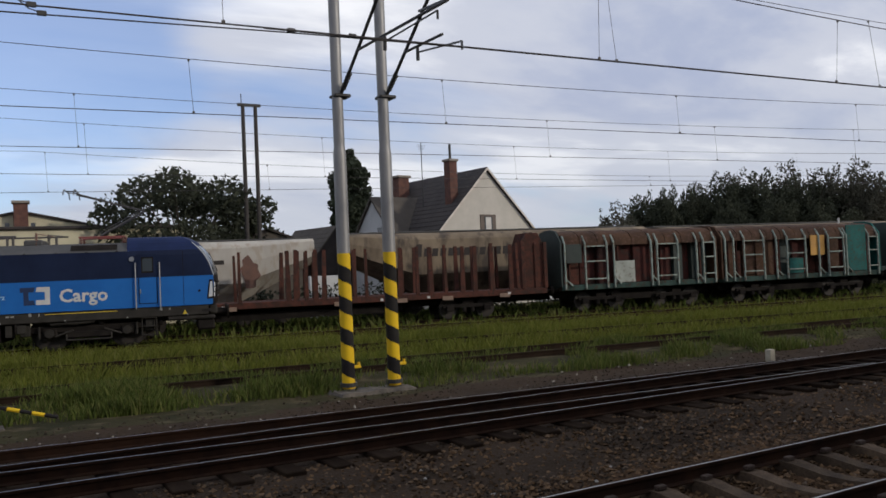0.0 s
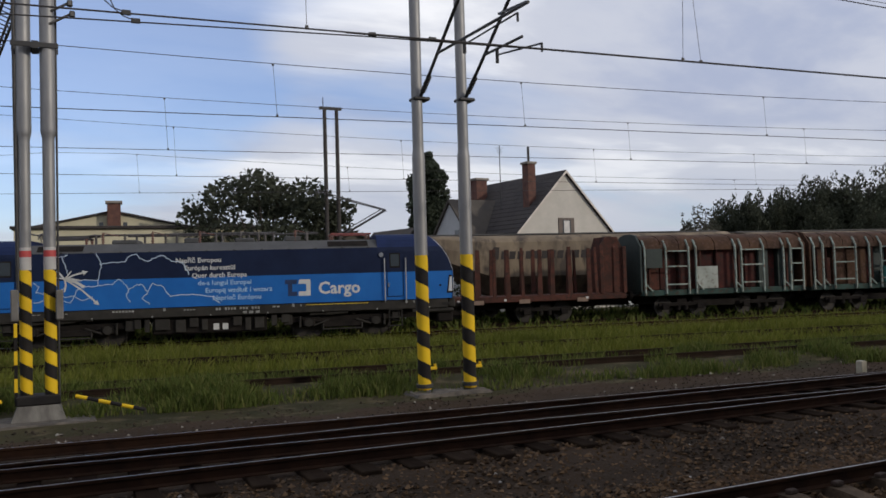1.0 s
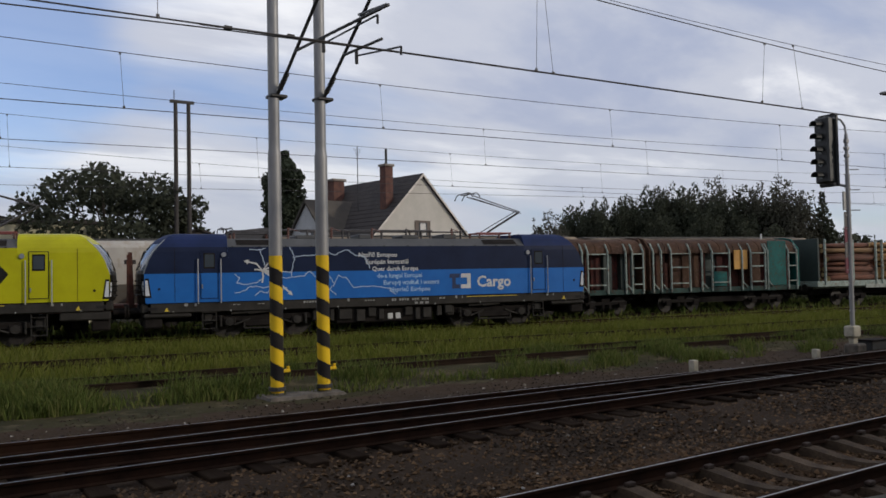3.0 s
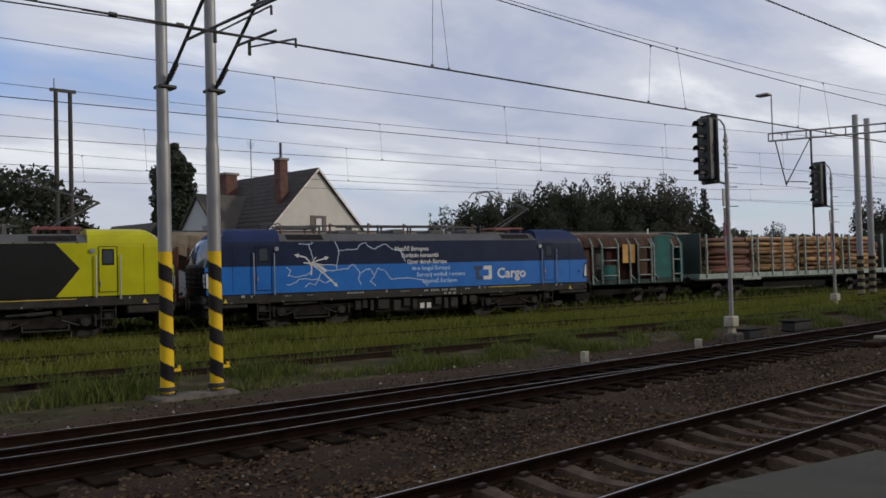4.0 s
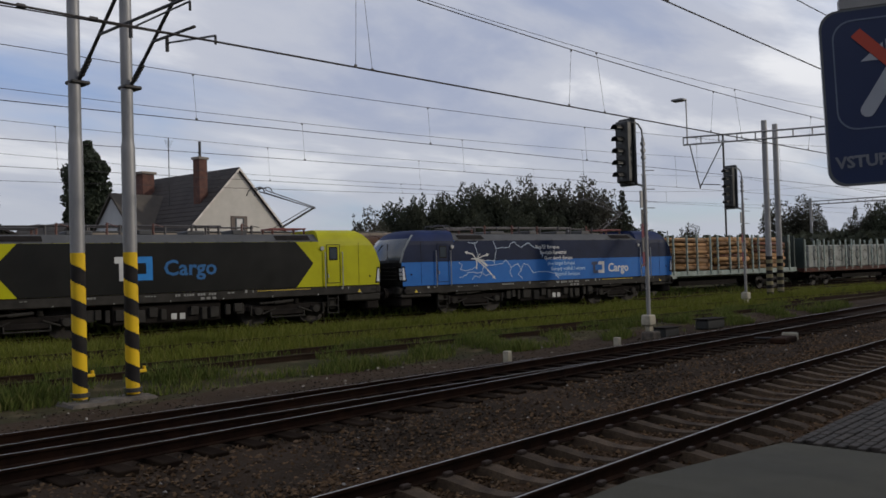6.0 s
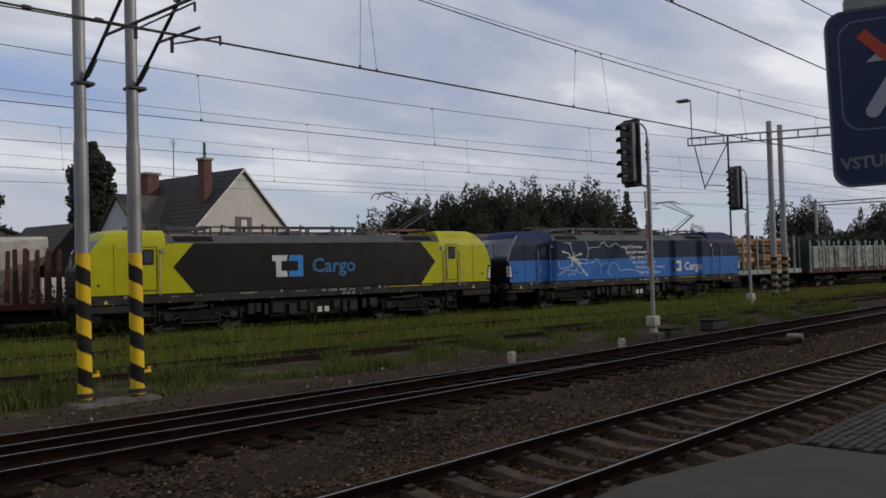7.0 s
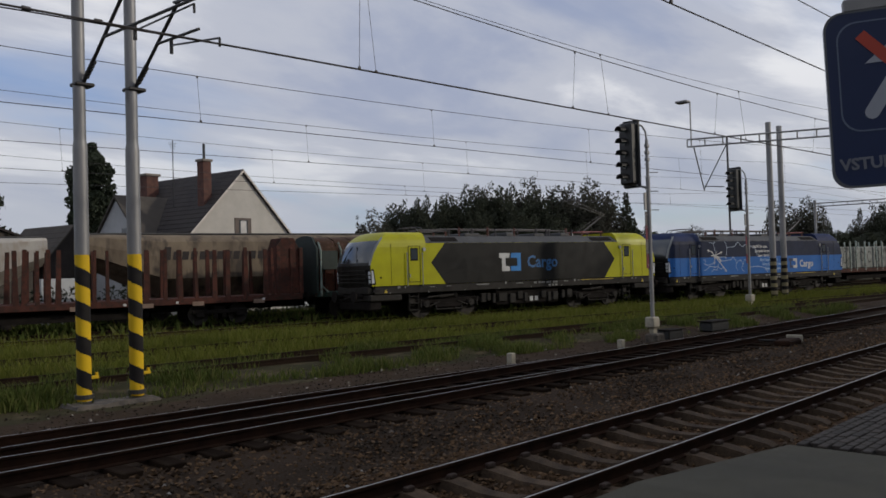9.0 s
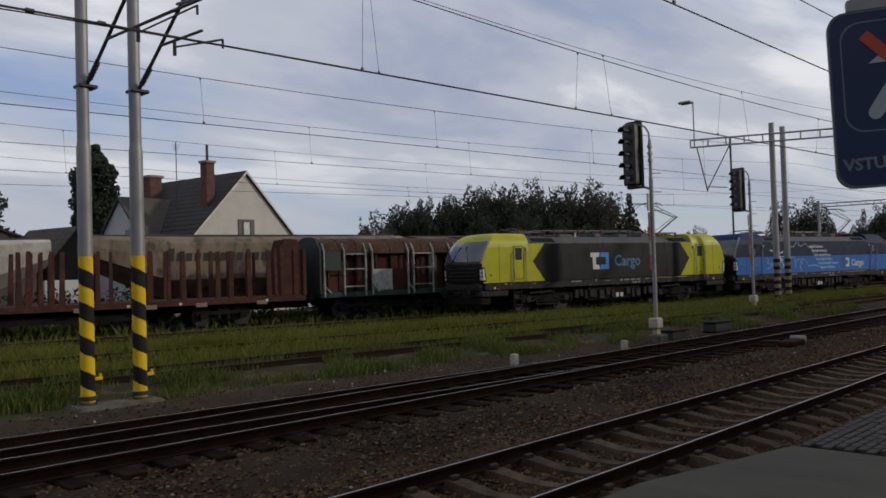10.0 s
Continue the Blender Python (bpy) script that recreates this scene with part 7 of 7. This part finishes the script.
def blades(name, label, pts, hmin, hmax, width, seed, material, heights=None):
    """Bent blades of grass rooted at the points (x, y, z)."""
    rs = np.random.RandomState(seed)
    p = np.array(pts)
    n = len(p)
    a = rs.uniform(0, 2 * np.pi, n)
    h = rs.uniform(hmin, hmax, n) * (1 if heights is None else heights)
    w = width * rs.uniform(0.6, 1.4, n)
    d = np.stack([np.cos(a), np.sin(a), np.zeros(n)], 1)
    lean = rs.normal(size=(n, 2)) * 0.19
    up = np.stack([lean[:, 0] * h, lean[:, 1] * h, h], 1)
    mid = p + up * 0.55
    tip = p + up * (1.0, 1.0, 1.0) + np.stack([lean[:, 0] * h * 0.6, lean[:, 1] * h * 0.6, np.zeros(n)], 1)
    v = np.stack([p - d * w[:, None], p + d * w[:, None], mid + d * w[:, None] * 0.8, tip, mid - d * w[:, None] * 0.8], 1).reshape(-1, 3)
    f = [(5 * i, 5 * i + 1, 5 * i + 2, 5 * i + 3, 5 * i + 4) for i in range(n)]
    me = bpy.data.meshes.new(name)
    me.from_pydata(v.tolist(), [], f)
    me.materials.append(material)
    ob = new(name, me)
    tagged(ob, label, "grass", kind="stuff")
    return ob


def scatter(seed, n, x0, x1, lo, hi, keep):
    rs = np.random.RandomState(seed)
    out, hs = [], []
    while len(out) < n:
        x = x0 + (x1 - x0) * rs.uniform() ** 1.25
        a, b = lo(x), hi(x)
        if b <= a:
            continue
        y = a + (b - a) * rs.uniform()
        k = keep(x, y)
        if rs.uniform() < k:
            out.append((x, y, ground_height(x, y) - 0.02))
            hs.append(0.55 + 0.6 * k)
    return out, np.array(hs)


def keep_tall(x, y):
    k = 0.75 + 0.55 * noise.noise((x * 0.35, y * 0.6, 1.0))
    d4, d3 = abs(y - y_four(x)), y - y_three(x)
    if -1.25 < y - y_four(x) < 0.95:
        k *= 0.22 if abs(d4 - 0.75) > 0.16 else 0.05
    if d3 < 1.5:
        k *= 0.5
    if y_train(x) - y < 1.9:
        k *= 0.55
    return min(1.0, max(0.0, k))


pts, hs = scatter(1, 120000, -6, 72, lambda x: y_three(x) + 0.95, lambda x: y_train(x) - 1.15, keep_tall)
blades("tall_grass", "tall bright green grass between the overgrown tracks", pts, 0.14, 0.50, 0.012, 2, GRASS, hs)
pts, hs = scatter(3, 34000, -6, 42, lambda x: y_three(x) - 3.0, lambda x: y_three(x) + 0.6,
                  lambda x, y: max(0.0, min(1.0, 1.7 * noise.noise((x * 0.5, y * 0.8, 4.0)) + (0.50 if x < 7 else 0.22) - 0.22 * max(0, y_three(x) - 1.3 - y))) * (0.05 if abs(abs(y - y_three(x)) - 0.75) < 0.13 else (0.8 if abs(y - y_three(x)) < 1.0 else 1)))
blades("weeds", "patchy weeds growing along the rusty siding", pts, 0.08, 0.42, 0.012, 4, WEED, hs)
pts, hs = scatter(5, 16000, 2, 75, lambda x: y_train(x) - 0.7, lambda x: y_train(x) + 3.4, lambda x, y: 0.8 if y - y_train(x) > 0.9 else 0.3)
blades("low_grass", "low grass between the running line and the parked wagons", pts, 0.08, 0.22, 0.03, 6, GRASS, hs)
pts, hs = scatter(9, 15000, -8, 60, lambda x: y_train(x) + 3.4, lambda x: y_train(x) + 17.0, lambda x, y: 0.8)
blades("rear_grass", "rank grass under and behind the parked wagons", pts, 0.15, 0.5, 0.05, 10, WEED, hs)
# taller stems with pale seed heads
pts, hs = scatter(7, 1500, -6, 60, lambda x: y_three(x) + 0.8, lambda x: y_train(x) - 1.2, lambda x, y: keep_tall(x, y) ** 2)
blades("seed_stems", "pale seeding grass stems above the meadow", pts, 0.38, 0.62, 0.007, 8, island_mat("seed_heads", [(0.12, 0.13, 0.04), (0.16, 0.16, 0.06)]), None)

# ---------------------------------------------------------------- stones
STONES = island_mat("ballast_stones", [(0.026, 0.017, 0.011), (0.056, 0.036, 0.021), (0.098, 0.060, 0.033), (0.16, 0.100, 0.056), (0.098, 0.076, 0.058)], 0.95, 0.05)
GREYST = island_mat("grey_stones", [(0.022, 0.018, 0.015), (0.042, 0.034, 0.027), (0.075, 0.058, 0.044)], 0.95, 0.05)


def stones(name, label, pts, smin, smax, seed, material):
    rs = np.random.RandomState(seed)
    base = np.array([(1, 0, 0), (0, 1, 0), (-1, 0, 0), (0, -1, 0), (0, 0, 1), (0, 0, -1)], float)
    tri = [(0, 1, 4), (1, 2, 4), (2, 3, 4), (3, 0, 4), (1, 0, 5), (2, 1, 5), (3, 2, 5), (0, 3, 5)]
    verts, faces = [], []
    for i, p in enumerate(pts):
        s = rs.uniform(smin, smax)
        v = base * rs.uniform(0.6, 1.3, size=(6, 3)) * s * (1, 1, 0.7) + rs.normal(size=(6, 3)) * s * 0.18
        a = rs.uniform(0, 6.28)
        c, sn = math.cos(a), math.sin(a)
        v = v @ np.array([(c, sn, 0), (-sn, c, 0), (0, 0, 1)]) + p
        verts.extend(map(tuple, v))
        faces.extend((6 * i + a_, 6 * i + b_, 6 * i + c_) for a_, b_, c_ in tri)
    me = bpy.data.meshes.new(name)
    me.from_pydata(verts, [], faces)
    me.materials.append(material)
    tagged(new(name, me), label, "ballast", kind="stuff")


rs = np.random.RandomState(12)


def stone_points(n, x0, x1, y0, y1, keep):
    out = []
    while len(out) < n:
        x, y = x0 + (x1 - x0) * rs.uniform() ** 1.3, rs.uniform(y0, y1)
        if rs.uniform() < keep(x, y):
            out.append((x, y, ground_height(x, y) + 0.01))
    return out


stones("ballast_stones", "brown crushed ballast stones round the sleepers", stone_points(24000, 0.5, 34, 3.55, 9.9, lambda x, y: 1.0 if y < 8.0 else 0.6), 0.018, 0.042, 13, STONES)
stones("grey_gravel", "dark grey gravel between the tracks", stone_points(9000, 0, 30, 7.0, 10.0, lambda x, y: 0.4 + 0.8 * noise.noise((x * 0.3, y * 0.7, 9))), 0.012, 0.03, 14, GREYST)
stones("cinder_gravel", "dark cinders beside the main track", stone_points(4500, -4, 34, 11.5, 16.0, lambda x, y: 0.6), 0.015, 0.035, 15, GREYST)
stones("pale_stones", "scattered pale stones and litter on the ballast", stone_points(260, 0, 34, 7.0, 15.5, lambda x, y: 0.6), 0.02, 0.045, 16, island_mat("pale_bits", [(0.16, 0.14, 0.12), (0.34, 0.32, 0.29)], 0.9, 0.1))

# ---------------------------------------------------------------- sleepers and paving pieces
SLEEPER = concrete_sleeper_mesh()
rnd = random.Random(17)
for i in range(105):
    x = 0.19 + 0.645 * i
    shared("sleeper", SLEEPER, pose(x + rnd.uniform(-0.02, 0.02), y_one(x), 0.012 + rnd.uniform(-0.008, 0.008), 0, 0, rnd.uniform(-0.8, 0.8)), track_1)
CLIP = mat("rail_clip", (0.06, 0.04, 0.03), None, 5, 0.8, 0.3)
bm = B()
for s in (-0.11, 0.11):
    box(bm, -0.06, 0.06, s - 0.035, s + 0.035, -0.15, -0.10, 0.01)
clip = bpy.data.meshes.new("rail_fastening")
bm.to_mesh(clip); bm.free()
clip.materials.append(CLIP)
for i in range(60):
    x = 0.19 + 0.645 * i
    for s in (-0.753, 0.753):
        shared("rail_fastening", clip, pose(x, y_one(x) + s, 0.012), track_1)
WOODSL = mat("sleeper_wood", (0.026, 0.018, 0.012), (0.015, 0.010, 0.008), 3, 0.98, spec=0.02, bump=0.5, fine=20, stretch=(1, 0.2, 1), vary=0.25)
bm = B()
box(bm, -0.13, 0.13, -1.3, 1.3, -0.32, -0.165, 0.012)
wood = bpy.data.meshes.new("sleeper")
bm.to_mesh(wood); bm.free()
wood.materials.append(WOODSL)
for tr, f, x0, n in ((track_2, y_two, -4.0, 62), (track_3, y_three, -6.0, 70)):
    for i in range(n):
        x = x0 + 0.62 * i
        d = (f(x + 0.1) - f(x - 0.1)) / 0.2
        shared("sleeper", wood, pose(x, f(x), rnd.uniform(-0.015, 0.01), 0, 0, math.degrees(math.atan(d)) + rnd.uniform(-1.5, 1.5)), tr)

PAVER = mat("paver_brown_grey", (0.046, 0.037, 0.029), (0.030, 0.025, 0.020), 3, 0.95, bump=0.3, fine=60, vary=0.3)
bm = B()
box(bm, 8.83, 40, -6.0, 3.36, -0.36, 0.155, 0.01)
paving = tagged(part("pavement", bm, mat("paver_bed", (0.036, 0.032, 0.028), (0.024, 0.021, 0.019), 3, 0.95, bump=0.3)), "brown-grey block paving beyond the platform's end", "pavement", kind="structure")
bm = B()
box(bm, -0.096, 0.096, -0.046, 0.046, -0.04, 0.04, 0.008)
brick = bpy.data.meshes.new("paving_block")
bm.to_mesh(brick); bm.free()
brick.materials.append(PAVER)
for i in range(22):
    for j in range(13):
        x, y = 8.94 + i * 0.205 + (0.10 if j % 2 else 0), 3.31 - j * 0.105
        shared("paving_block", brick, pose(x, y, 0.165 + rnd.uniform(-0.004, 0.004), rnd.uniform(-1, 1), rnd.uniform(-1, 1), rnd.uniform(-0.6, 0.6)), paving)
bm = B()
for i in range(60):
    for j in range(13):
        x, y = 13.46 + i * 0.205 + (0.10 if j % 2 else 0), 3.31 - j * 0.105
        box(bm, x - 0.096, x + 0.096, y - 0.046, y + 0.046, 0.12, 0.2 + rnd.uniform(-0.004, 0.004))
tagged(part("paving_blocks", bm, PAVER, paving), kind="stuff")


# ---------------------------------------------------------------- what moves
def motions():
    rows_b, rows_y = [], []
    for i in range(21):
        t = i * 0.5
        for rows, c0, c1, c2 in ((rows_b, -0.325, 5.7228, 0.0852), (rows_y, -18.772, 5.698, 0.0861)):
            x = c0 + c1 * t + c2 * t * t - 0.0157 * t ** 3 + 0.00075 * t ** 4
            rows.append((t, pose(x, y_train(x), 0, 0, 0, math.degrees(math.atan(d_train(x))))))
    def gone(t):  # metres run since the start
        return 1.022 * (5.7228 * t + 0.0852 * t * t - 0.0157 * t ** 3 + 0.00075 * t ** 4)
    for wheel, x in TURNING:
        walk(wheel, [(i * 0.1, pose(x, 0, 0.625, 0, math.degrees(gone(i * 0.1) / 0.625), 0)) for i in range(101)])
    walk(loco_blue, rows_b)
    walk(loco_yellow, rows_y)


motions()
